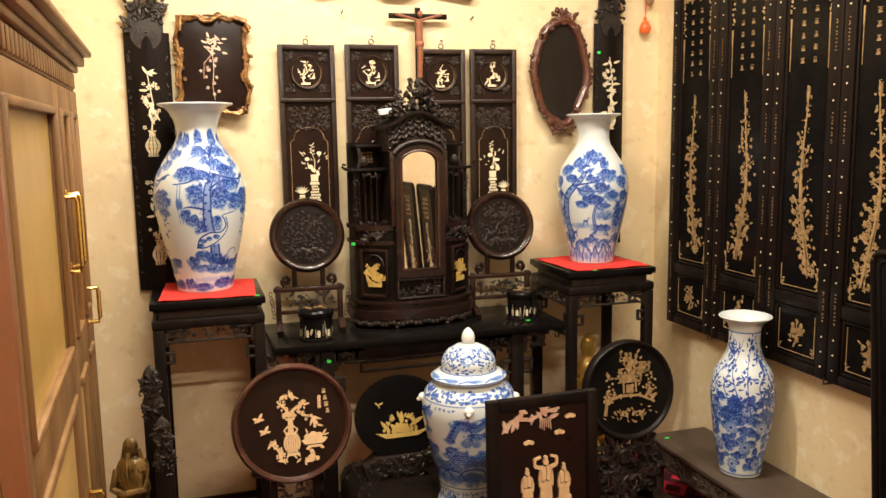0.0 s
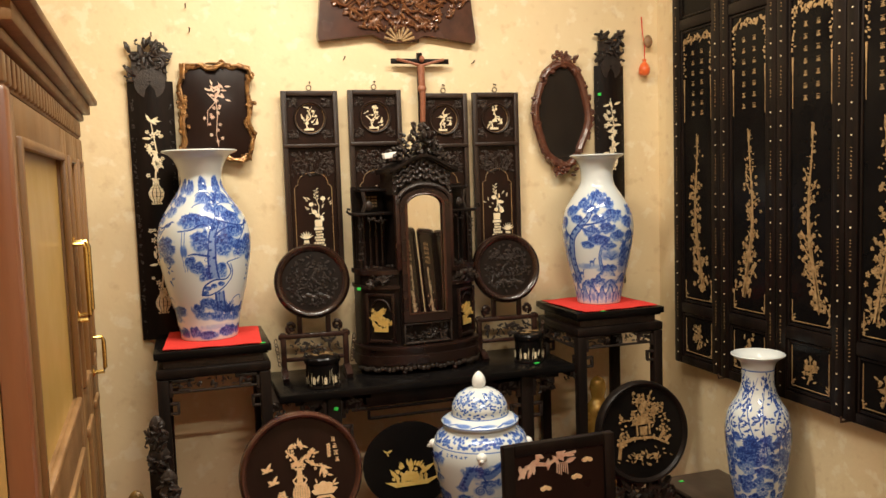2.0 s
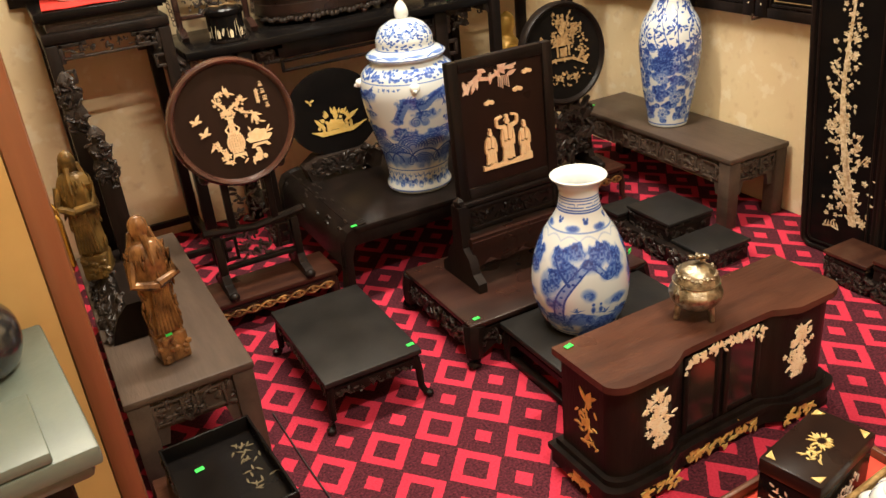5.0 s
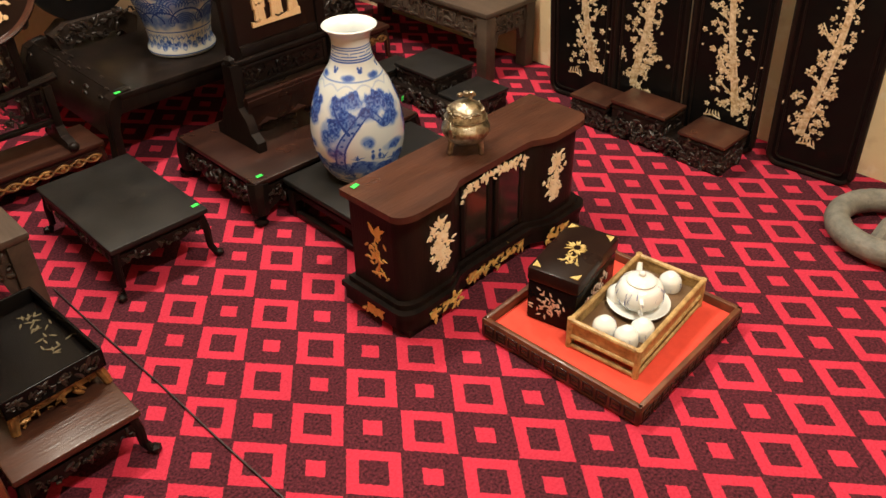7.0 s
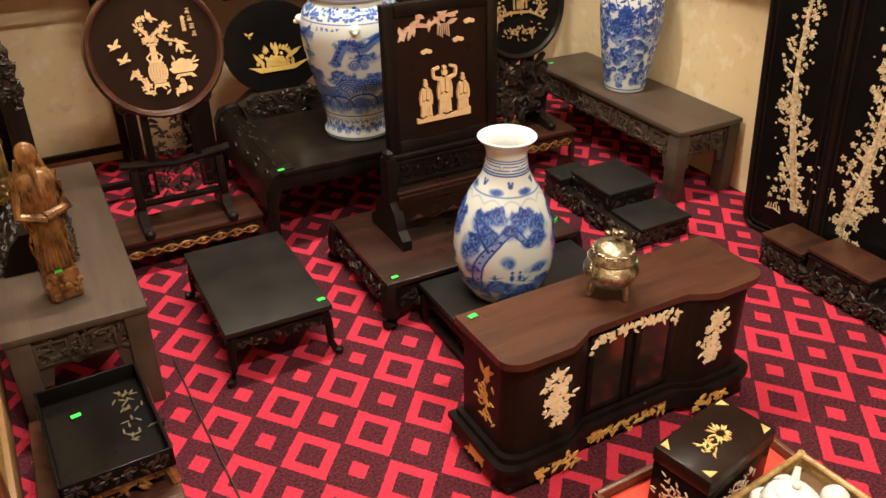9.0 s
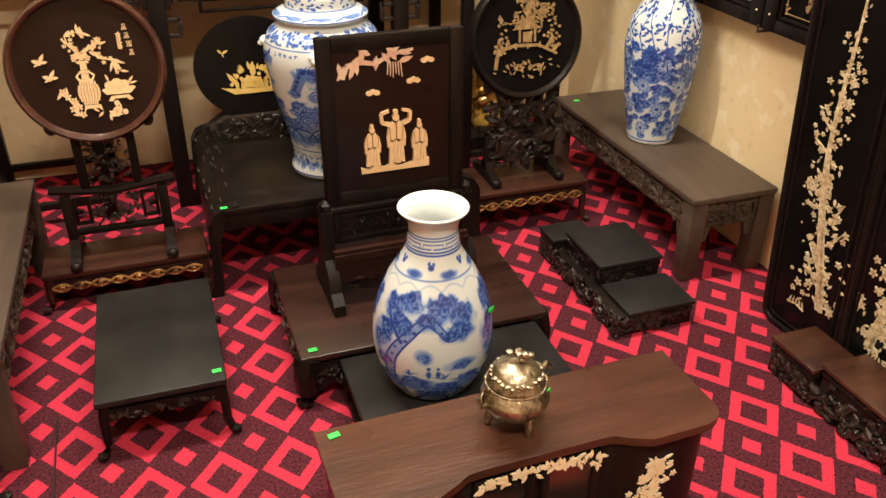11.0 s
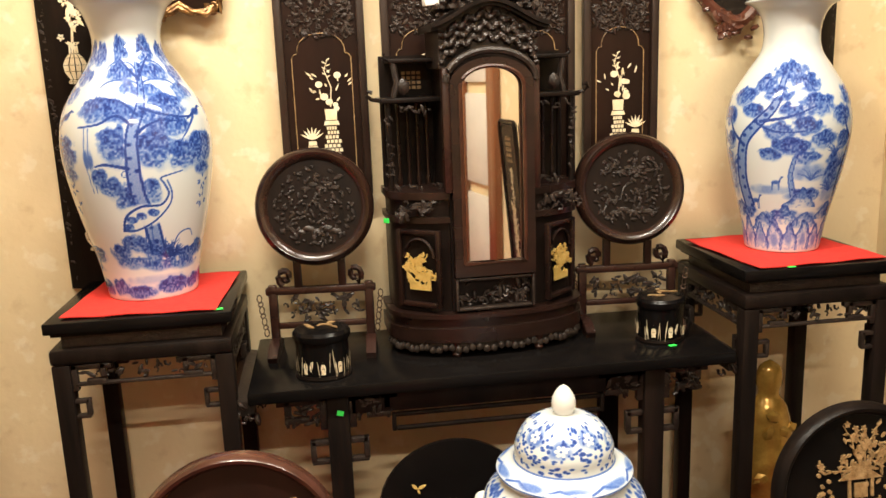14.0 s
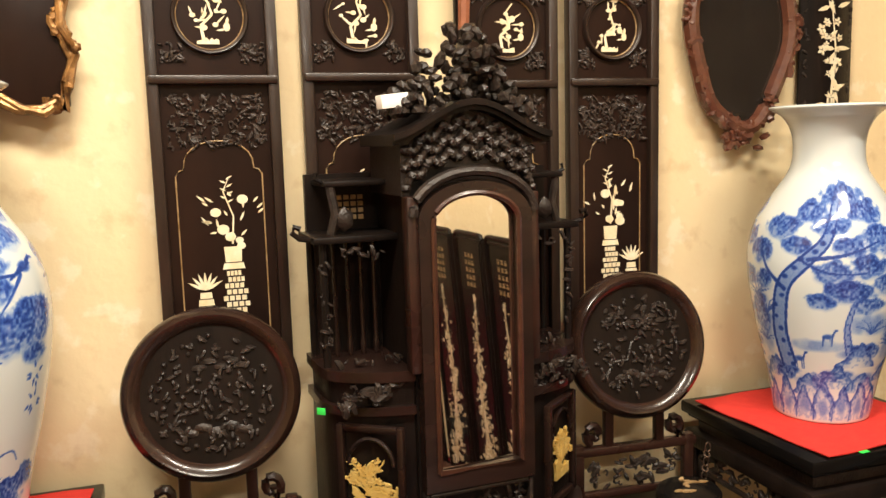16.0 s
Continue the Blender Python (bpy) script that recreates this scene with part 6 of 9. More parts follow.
    for k in range(9):
        low.disc(cx + rnd.uniform(-0.04, 0.05), -0.672 + rnd.uniform(-0.008, 0.02), rnd.uniform(0.003, 0.007), 8)
    part("arched_inlay", low.mesh(-0.010), PEARL, root, "shell inlay of vases with flowers")
    hook = bmesh.new()
    tube(hook, [(0.010 * math.cos(a), -0.012, 0.012 + 0.010 * math.sin(a)) for a in [k * 0.5236 for k in range(13)]], 0.0022, 6)
    tube(hook, [(0.004, -0.020, 0.030), (0.006, -0.014, 0.034), (0.010, 0.025, 0.040)], 0.0025, 6)
    part("hanging_hook", hook, IRON, root)
    return root


for k, (x, z) in enumerate(((0.852, 1.903), (1.118, 1.907), (1.415, 1.893), (1.646, 1.896))):
    four_season_panel(pose(x, 4.126, z), (0.226, 0.222, 0.206, 0.208)[k], 0.74, 421 + k * 11, "dark hanging wooden panel with shell inlay")


def nail(x, z):
    ob = new("nail", put("nail", tube(bmesh.new(), [(0, 0.02, 0), (0, -0.03, 0.006), (0, -0.034, 0.012)], 0.0022, 6, 0.003), IRON))
    ob.matrix_world = pose(x, YB, z)
    tagged(ob, "rusty nail sticking out of the plaster", "nail", "wall nails")


for x, z in ((1.005, 2.03), (1.56, 2.02), (0.27, 2.11), (0.41, 2.13), (1.30, 2.30), (0.40, 2.22), (0.55, 2.32), (0.38, 2.40)):
    nail(x, z)


# wooden plaque with a knotted branch frame
def branch_frame_plaque(m):
    root = thing("wall_plaque", "brown wooden wall plaque in a gilded gnarled branch frame", "plaque", m)
    w, h = 0.126, 0.178
    part("board", bx(-w, w, -0.014, 0, -h, h, bevel=0.004), BOARD, root)
    rnd = random.Random(77)
    loop = []
    for k in range(41):
        t = k / 40 * 4
        i, f = int(t) % 4, t - int(t)
        c = [(-w, -h), (w, -h), (w, h), (-w, h), (-w, -h)]
        loop.append((c[i][0] + (c[i + 1][0] - c[i][0]) * f + 0.008 * math.sin(k * 1.7), -0.016 + 0.004 * math.sin(k * 2.2), c[i][1] + (c[i + 1][1] - c[i][1]) * f + 0.008 * math.cos(k * 2.1)))
    bm = tube(bmesh.new(), loop, 0.0085, 8)
    tube(bm, [(p[0] + 0.010 * math.sin(k * 1.1), p[1] - 0.006 + 0.006 * math.cos(k * 1.1), p[2] + 0.010 * math.cos(k * 1.1)) for k, p in enumerate(loop)], 0.0070, 8)
    for k0 in (4, 9, 14, 19, 24, 29, 34, 39):
        p = loop[k0]
        tube(bm, [(p[0] + 0.016 * (1 - q / 16) * math.cos(q * 0.6 + k0), p[1] - 0.004, p[2] + 0.020 * (1 - q / 16) * math.sin(q * 0.6 + k0)) for q in range(12)], 0.0065, 6, 0.004)
    for sx in (-1, 1):
        for zz in (-0.06, 0.03):
            for k in range(9):
                blob(bm, sx * w + rnd.gauss(0, 0.008), -0.022, zz + rnd.gauss(0, 0.018), 0.009, 0.007, 0.010, 1, rnd.uniform(0, 3))
    lathe(bm, [(0.012, -0.004), (0.030, -0.002), (0.030, 0.002), (0.012, 0.004)], 16, 0.5, (0, -0.014, h + 0.012))
    part("branch_frame", bm, GILT, root, "gnarled branch frame with worn gilding")
    ink = Inlay(78)
    ink.stroke([(-0.03, 0.075), (0.0, 0.045), (0.004, 0.0), (-0.004, -0.08), (0.002, -0.13)], 0.003, 0.002).stroke([(0.0, 0.045), (-0.032, 0.01), (-0.036, -0.05)], 0.0025, 0.0015)
    for k in range(26):
        ink.leaf(0.0 + ink.rnd.gauss(0, 0.020), 0.080 + ink.rnd.gauss(0, 0.022), ink.rnd.uniform(0, 6.28), 0.024, 0.008)
    for k in range(14):
        ink.flower(0.0 + ink.rnd.gauss(0, 0.024), ink.rnd.uniform(-0.11, 0.03), 0.008)
    part("inlay", ink.mesh(-0.014), PEARL_PINK, root, "pale shell inlay of birds and a flower branch")
    return root


branch_frame_plaque(pose(0.492, 4.128, 1.818, -2))


def oval_mirror(m):
    root = thing("wall_mirror", "dark oval mirror in a carved reddish-brown frame", "mirror", m)
    n = 40

    def outline(k, grow):
        a = 2 * math.pi * k / n
        taper = 1.0 - 0.16 * max(0.0, -math.sin(a)) ** 2
        return ((0.119 + grow) * math.cos(a) * taper * (1 + 0.035 * math.cos(6 * a + 0.6)), (0.212 + grow) * math.sin(a) * (1 + 0.03 * math.cos(5 * a)))

    bm = bmesh.new()
    prism(bm, [outline(k, 0.0) for k in range(n)], -0.012, 0)
    part("glass", bm, DARKGLASS, root, "dark clouded mirror glass")
    bm = tube(bmesh.new(), [(outline(k, 0.006)[0], -0.014, outline(k, 0.010)[1]) for k in range(n + 1)], 0.018, 8)
    rnd = random.Random(5)
    for k in range(13):
        x, z = outline(k * n / 13, 0.010)
        tube(bm, [(x + 0.017 * (1 - q / 15) * math.cos(q * 0.62 + k), -0.022 - 0.004 * math.sin(q), z + 0.022 * (1 - q / 15) * math.sin(q * 0.62 + k)) for q in range(12)], 0.009, 6, 0.005)
    for k in range(70):
        x, z = outline(rnd.uniform(0, n), rnd.uniform(0.0, 0.024))
        blob(bm, x, -0.022, z, 0.014, 0.011, 0.008, 1, rnd.uniform(0, 3.1))
    for s in (1, -1):
        for k in range(26):
            blob(bm, rnd.gauss(0, 0.030), -0.018, s * (0.222 + rnd.uniform(0, 0.045)), 0.014, 0.012, 0.008, 1, rnd.uniform(0, 3.1))
    part("carved_frame", bm, mat("reddish_carved_frame", (0.065, 0.020, 0.012), 0.3, 0, (0.13, 0.045, 0.024), 40, 0.3, 140, coat=0.4), root)
    return root


oval_mirror(pose(1.962, 4.128, 1.800))

# crucifix
cross = thing("crucifix", "dark wooden crucifix with a carved reddish figure", "crucifix", pose(1.318, 4.128, 1.975))
part("upright", bx(-0.011, 0.011, -0.013, 0, -0.22, 0.085, bevel=0.002), EBONY, cross)
part("crossbar", bx(-0.125, 0.125, -0.017, -0.0135, 0.038, 0.060, bevel=0.0015), EBONY, cross)
part("name_plate", bx(-0.010, 0.010, -0.0165, -0.0135, 0.066, 0.082), EBONY, cross)
bm = bmesh.new()
tube(bm, [(0, -0.028, -0.20), (0.002, -0.034, -0.10), (0, -0.030, -0.03), (0, -0.028, 0.03)], 0.011, 8, 0.016)
tube(bm, [(-0.100, -0.024, 0.056), (0, -0.030, 0.030), (0.100, -0.024, 0.056)], 0.006, 8)
blob(bm, 0.003, -0.034, 0.056, 0.011, 0.012, 0.015, 2)
blob(bm, 0, -0.032, -0.065, 0.020, 0.016, 0.020, 2)
part("carved_figure", bm, CORPUS, cross)
tagged(new("wall_bracket", put("wall_bracket", bx(1.300, 1.325, 4.135, 4.149, 2.105, 2.145, bevel=0.002), IRON)), "small dark metal plate on the plaster", "bracket")

# fan-shaped carving
fan = thing("fan_carving", "large fan-shaped gilded wooden relief carving", "carving", pose(1.232, 4.13, 2.10))
n = 24
outer = [(0.335 * math.sin(-0.86 + 1.72 * i / n) / math.sin(0.86), 0.40 * math.cos(-0.86 + 1.72 * i / n) - 0.075) for i in range(n + 1)]
part("board", prism(bmesh.new(), [(-0.335, 0.02), (-0.33, 0.0), (-0.11, 0.03), (-0.05, 0.0), (0.05, 0.0), (0.11, 0.03), (0.33, 0.0), (0.335, 0.02), *outer[::-1][1:-1]], -0.02, 0.015), RIMWOOD, fan)
bm = bmesh.new()
rnd = random.Random(15)
for k in range(420):
    a, r = rnd.uniform(-0.84, 0.84), rnd.uniform(0.10, 0.39)
    x, z = r * math.sin(a) * 1.10, r * math.cos(a) * 1.0 - 0.07
    if z > 0.05 and abs(x) < 0.31:
        blob(bm, x, -0.022, z, rnd.uniform(0.010, 0.024), 0.014, rnd.uniform(0.006, 0.011), 1, rnd.uniform(0, 3.1))
for k in range(16):
    x, z = rnd.uniform(-0.25, 0.25), rnd.uniform(0.08, 0.24)
    tube(bm, [(x + 0.03 * j - 0.06, -0.028 - 0.006 * math.sin(j), z + 0.022 * math.sin(j * 1.4 + k)) for j in range(5)], 0.008, 6, 0.004)
part("relief", bm, mat("red_brown_gilded_relief", (0.050, 0.016, 0.009), 0.26, 0.1, (0.26, 0.11, 0.045), 50, 0.4, 120, coat=0.3), fan, "gilded relief of twisting figures and clouds")
bm = bmesh.new()
for k in range(9):
    a = -1.3 + k * 0.325
    tube(bm, [(0.012 * math.sin(a), -0.024, 0.012 * math.cos(a)), (0.065 * math.sin(a), -0.024, 0.068 * math.cos(a))], 0.0035, 5, 0.007)
part("fan_ribs", bm, PEARL_DIM, fan)

# hanging charm in the corner
charm = thing("hanging_charm", "orange glass charm hanging by a red string", "charm", pose(2.380, 4.118, 2.00))
part("string", tube(bmesh.new(), [(0, 0, 0.03), (0.003, 0.0, 0.10), (0, 0.012, 0.16), (0.004, 0.028, 0.24)], 0.0022, 5), REDCLOTH, charm)
bm = lathe(bmesh.new(), smooth_profile([(0.004, -0.028), (0.020, -0.022), (0.026, 0.0), (0.018, 0.022), (0.008, 0.034), (0.010, 0.045)], 4), 16)
part("glass_bead", bm, ORANGE, charm)
bm = blob(bmesh.new(), 0.02, 0.0, 0.125, 0.022, 0.016, 0.030, 2)
part("pouch", bm, mat("brown_gourd", (0.22, 0.12, 0.06), 0.5, 0, (0.32, 0.2, 0.1), 30), charm)


# ---------------------------------------------------------------- round plaques on stands
def round_rim(r, w, up):
    """A rounded turned ring round a disc that faces -y."""
    bm = lathe(bmesh.new(), [(r - w, -0.010), (r - w, 0.007), (r - w * 0.86, 0.013), (r - w * 0.62, 0.021), (r - w * 0.38, 0.023), (r - w * 0.14, 0.017), (r, 0.006), (r, -0.010)], 64)
    bmesh.ops.transform(bm, matrix=up @ pose(0, 0, 0, 90), verts=bm.verts)
    return bm


def openwork_stand(root, w, h, d, material, foot=0.085):
    """Curled feet, a low yoke filled with frets, and two narrow uprights that carry the disc; facing -y."""
    lo = h * 0.50
    for s in (-1, 1):
        bm = bmesh.new()
        box(bm, s * w / 2 - 0.013, s * w / 2 + 0.013, -0.013, 0.013, 0.03, lo, 0.004)
        prism_pts = [(-foot, 0.0), (foot, 0.0), (foot + 0.006, 0.016), (foot * 0.8, 0.030), (0.03, 0.034), (0.018, 0.060), (-0.018, 0.060), (-0.03, 0.034), (-foot * 0.8, 0.030), (-foot - 0.006, 0.016)]
        prism(bm, prism_pts, -0.013, 0.013, pose(s * w / 2, 0, 0, 0, 0, 90))
        part("foot_post", bm, material, root)
        for e in (-1, 1):
            part("curled_toe", blob(bmesh.new(), s * w / 2, e * foot, 0.014, 0.017, 0.015, 0.015, 2), material, root)
        part("inner_upright", bx(s * w * 0.27 - 0.011, s * w * 0.27 + 0.011, -0.010, 0.010, lo, h + 0.05, bevel=0.003), material, root)
    n = 12
    bar = [(-w / 2 - 0.035 + (w + 0.07) * i / n, 0.0, lo + 0.020 * abs(i / n - 0.5) * 2) for i in range(n + 1)]
    part("yoke_rail", tube(bmesh.new(), bar, 0.013, 8), material, root)
    part("low_rail", bx(-w / 2, w / 2, -0.010, 0.010, lo * 0.36, lo * 0.36 + 0.016, bevel=0.003), material, root)
    for s in (-1, 1):
        bm = rect_frame(bmesh.new(), *sorted((s * w * 0.26, s * w * 0.44)), lo * 0.52, lo * 0.94, 0.009, -0.007, 0.007, 0.002)
        box(bm, *sorted((s * w * 0.34, s * w * 0.44)), -0.007, 0.007, lo * 0.70, lo * 0.70 + 0.009)
        part("key_fret", bm, material, root)
    bm = relief(bmesh.new(), -w * 0.24, w * 0.24, lo * 0.48, lo * 0.97, 0.0, 0.010, 60, int(w * 1000), 0.010)
    part("fret_carving", bm, EBONY_CARVED, root)
    bm = relief(bmesh.new(), -w * 0.24, w * 0.24, lo * 1.10, h * 0.99, 0.0, 0.010, 60, int(w * 1500), 0.010)
    part("upper_carving", bm, EBONY_CARVED, root)


def round_plaque(name, label, m, r, z, material, face, inlay, inlay_mat, inlay_label, stand_w, tilt=-8):
    root = thing(name, label, "plaque", m)
    openwork_stand(root, stand_w, z - r * 0.80, 0.1, EBONY)
    up = pose(0, 0.0, z, tilt)
    for pname, bm, mm in (("round_board", lathe(bmesh.new(), [(0.001, -0.002), (r - 0.012, -0.002), (r - 0.012, 0.010), (0.001, 0.010)], 56), face),):
        bmesh.ops.transform(bm, matrix=up @ pose(0, 0, 0, 90), verts=bm.verts)
        part(pname, bm, mm, root)
    part("round_frame", round_rim(r, 0.024, up), material, root)
    if inlay:
        part("inlay", inlay.mesh(-0.010, 0.004, up), inlay_mat, root, inlay_label)
    for s in (-1, 1):
        bm = bmesh.new()
        blob(bm, s * r * 0.62, 0.002, z - r * 0.78, 0.018, 0.016, 0.022, 2)
        tube(bm, [(s * stand_w * 0.22, 0, z - r * 0.92), (s * r * 0.60, 0, z - r * 0.80)], 0.009, 6)
        part("carved_bracket", bm, EBONY_CARVED, root)
    return root


ink = Inlay(61)
# lattice-bodied vase with a ringed neck, two ears and a foot
for r in range(7):
    zz = -0.090 + r * 0.0082
    hw = 0.027 * math.sqrt(max(0.1, 1 - ((zz + 0.064) / 0.034) ** 2))
    for q in range(7):
        x0 = -0.006 - hw + q * 2 * hw / 7
        ink.poly([(x0 + 0.0005, zz), (x0 + 2 * hw / 7 - 0.0006, zz), (x0 + 2 * hw / 7 - 0.0006, zz + 0.0074), (x0 + 0.0005, zz + 0.0074)])
for z0, z1, hw in ((-0.033, -0.026, 0.016), (-0.025, -0.012, 0.009), (-0.011, -0.005, 0.013), (-0.004, 0.012, 0.008), (0.013, 0.019, 0.014)):
    ink.poly([(-0.008 - hw, z0), (-0.008 + hw, z0), (-0.008 + hw * 0.92, z1), (-0.008 - hw * 0.92, z1)])
ink.poly([(-0.026, -0.108), (-0.018, -0.100), (0.010, -0.100), (0.018, -0.108), (0.016, -0.092), (-0.022, -0.092)])
for sx in (-1, 1):
    ink.stroke([(-0.008 + sx * 0.014, -0.030), (-0.008 + sx * 0.021, -0.018), (-0.008 + sx * 0.012, -0.010)], 0.005, 0.003)
# the bunch and its three branches
for k in range(12):
    ink.flower(-0.010 + ink.rnd.gauss(0, 0.013), 0.031 + ink.rnd.gauss(0, 0.006), 0.0085)
for pts in ([(-0.014, 0.036), (-0.034, 0.060), (-0.038, 0.082), (-0.008, 0.090), (0.004, 0.086)], [(-0.004, 0.036), (0.014, 0.048), (0.028, 0.058), (0.040, 0.058)], [(0.012, 0.040), (0.034, 0.022), (0.058, 0.016), (0.076, -0.012)]):
    ink.stroke(pts, 0.0032, 0.0016)
    for (xa, za), (xb, zb) in zip(pts, pts[1:]):
        for k in range(5):
            f = ink.rnd.random()
            (ink.flower if k % 2 else ink.disc)(xa + (xb - xa) * f + ink.rnd.gauss(0, 0.006), za + (zb - za) * f + ink.rnd.gauss(0, 0.006), 0.0065 if k % 2 else 0.0034)
        ink.leaf(xb, zb, ink.rnd.uniform(-0.9, 2.4), 0.020, 0.006).leaf(xb, zb, ink.rnd.uniform(-0.9, 2.4), 0.016, 0.005)
for q in (-1.9, -1.4, -0.9, -0.3):
    ink.leaf(0.062, 0.014, q, 0.030, 0.007)
# bowl of fruit on a stand
ink.poly([(0.024, -0.058), (0.034, -0.070), (0.092, -0.070), (0.106, -0.056), (0.100, -0.052), (0.030, -0.054)])
ink.poly([(0.036, -0.086), (0.044, -0.074), (0.086, -0.074), (0.096, -0.086), (0.086, -0.088), (0.080, -0.081), (0.052, -0.081), (0.046, -0.088)])
for x, z, r in ((0.044, -0.047, 0.012), (0.062, -0.043, 0.014), (0.080, -0.046, 0.012)):
    ink.disc(x, z, r, 12, 0.85)
ink.leaf(0.044, -0.036, 1.9, 0.018, 0.006).leaf(0.090, -0.044, 0.9, 0.022, 0.006).leaf(0.092, -0.046, 0.2, 0.020, 0.005)
# two bats, a spray of blossom and a fruit on the ground
for x, z in ((-0.107, 0.022), (-0.090, -0.018)):
    ink.disc(x, z, 0.006).leaf(x, z, 1.0, 0.026, 0.010).leaf(x, z, 2.7, 0.018, 0.010).leaf(x, z, -2.6, 0.016, 0.006).leaf(x + 0.004, z, 0.1, 0.016, 0.008)
ink.stroke([(-0.068, -0.058), (-0.052, -0.078), (-0.040, -0.104)], 0.004, 0.003)
for x, z in ((-0.068, -0.054), (-0.058, -0.066), (-0.044, -0.078), (-0.036, -0.094), (-0.030, -0.114), (-0.050, -0.098)):
    ink.flower(x, z, 0.011).leaf(x, z, ink.rnd.uniform(0, 6.28), 0.024, 0.008)
for k in range(9):
    ink.disc(0.055 + ink.rnd.gauss(0, 0.010), -0.110 + ink.rnd.gauss(0, 0.007), 0.007, 9).leaf(0.048 + ink.rnd.gauss(0, 0.012), -0.116 + ink.rnd.gauss(0, 0.005), ink.rnd.uniform(0, 6.28), 0.020, 0.006)
for k in range(4):
    ink.glyph(0.102 + 0.003 * k, 0.094 - k * 0.021, 0.016)
    ink.flower(0.086, 0.076 - 0.010 * k, 0.008)
round_plaque("round_plaque", "round dark plaque inlaid with a bone vase of flowers", pose(0.650, 3.290, 0.115), 0.190, 0.530, RIMWOOD, BOARD, ink, BONE, "raised cream bone inlay of a vase, fruit and birds", 0.25)

ink = Inlay(62)
for k in range(5):
    ink.branch(0.0, 0.045, 0.4 + k * 0.55, 0.075, 0.004, 1, 0.014)
ink.poly([(-0.028, -0.01), (-0.022, -0.01), (-0.022, 0.028), (-0.028, 0.028)]).poly([(0.022, -0.01), (0.028, -0.01), (0.028, 0.028), (0.022, 0.028)]).poly([(-0.014, -0.01), (0.014, -0.01), (0.014, 0.020), (-0.014, 0.020)])
ink.poly([(-0.048, 0.028), (0.048, 0.028), (0.022, 0.046), (-0.022, 0.046)])
ink.stroke([(-0.105, -0.085), (-0.095, -0.030), (-0.04, -0.018), (0.04, -0.022), (0.085, -0.045), (0.108, -0.022)], 0.011, 0.007)
for k in range(60):
    ink.leaf(ink.rnd.gauss(0.0, 0.045), -0.088 + ink.rnd.gauss(0, 0.012), ink.rnd.uniform(0, 6.28), 0.013, 0.005)
    ink.leaf(ink.rnd.gauss(0.03, 0.030), 0.070 + ink.rnd.gauss(0, 0.022), ink.rnd.uniform(0, 6.28), 0.014, 0.006)
    ink.disc(ink.rnd.choice((-0.085, 0.085)) + ink.rnd.gauss(0, 0.012), -0.01 + ink.rnd.gauss(0, 0.020), 0.0045, 7)
for x in (-0.10, -0.07, -0.04, 0.0, 0.04, 0.07):
    ink.poly([(x, -0.030), (x + 0.004, -0.030), (x + 0.004, -0.012), (x, -0.012)])
ink.poly([(-0.040, 0.046), (0.040, 0.046), (0.014, 0.060), (-0.014, 0.060)])
plaque_r = round_plaque("round_plaque", "round black plaque inlaid with a shell landscape", pose(1.885, 3.355, 0.150), 0.185, 0.450, EBONY, LACQUER, ink, PEARL_DIM, "gold-white shell inlay of a pavilion and trees", 0.22)
bm = bmesh.new()
relief(bm, -0.11, 0.11, 0.04, 0.27, -0.01, 0.022, 130, 63, 0.024)
tagged(part("carved_base", bm, EBONY_CARVED, plaque_r, "deeply carved dragon base"), kind="stuff")

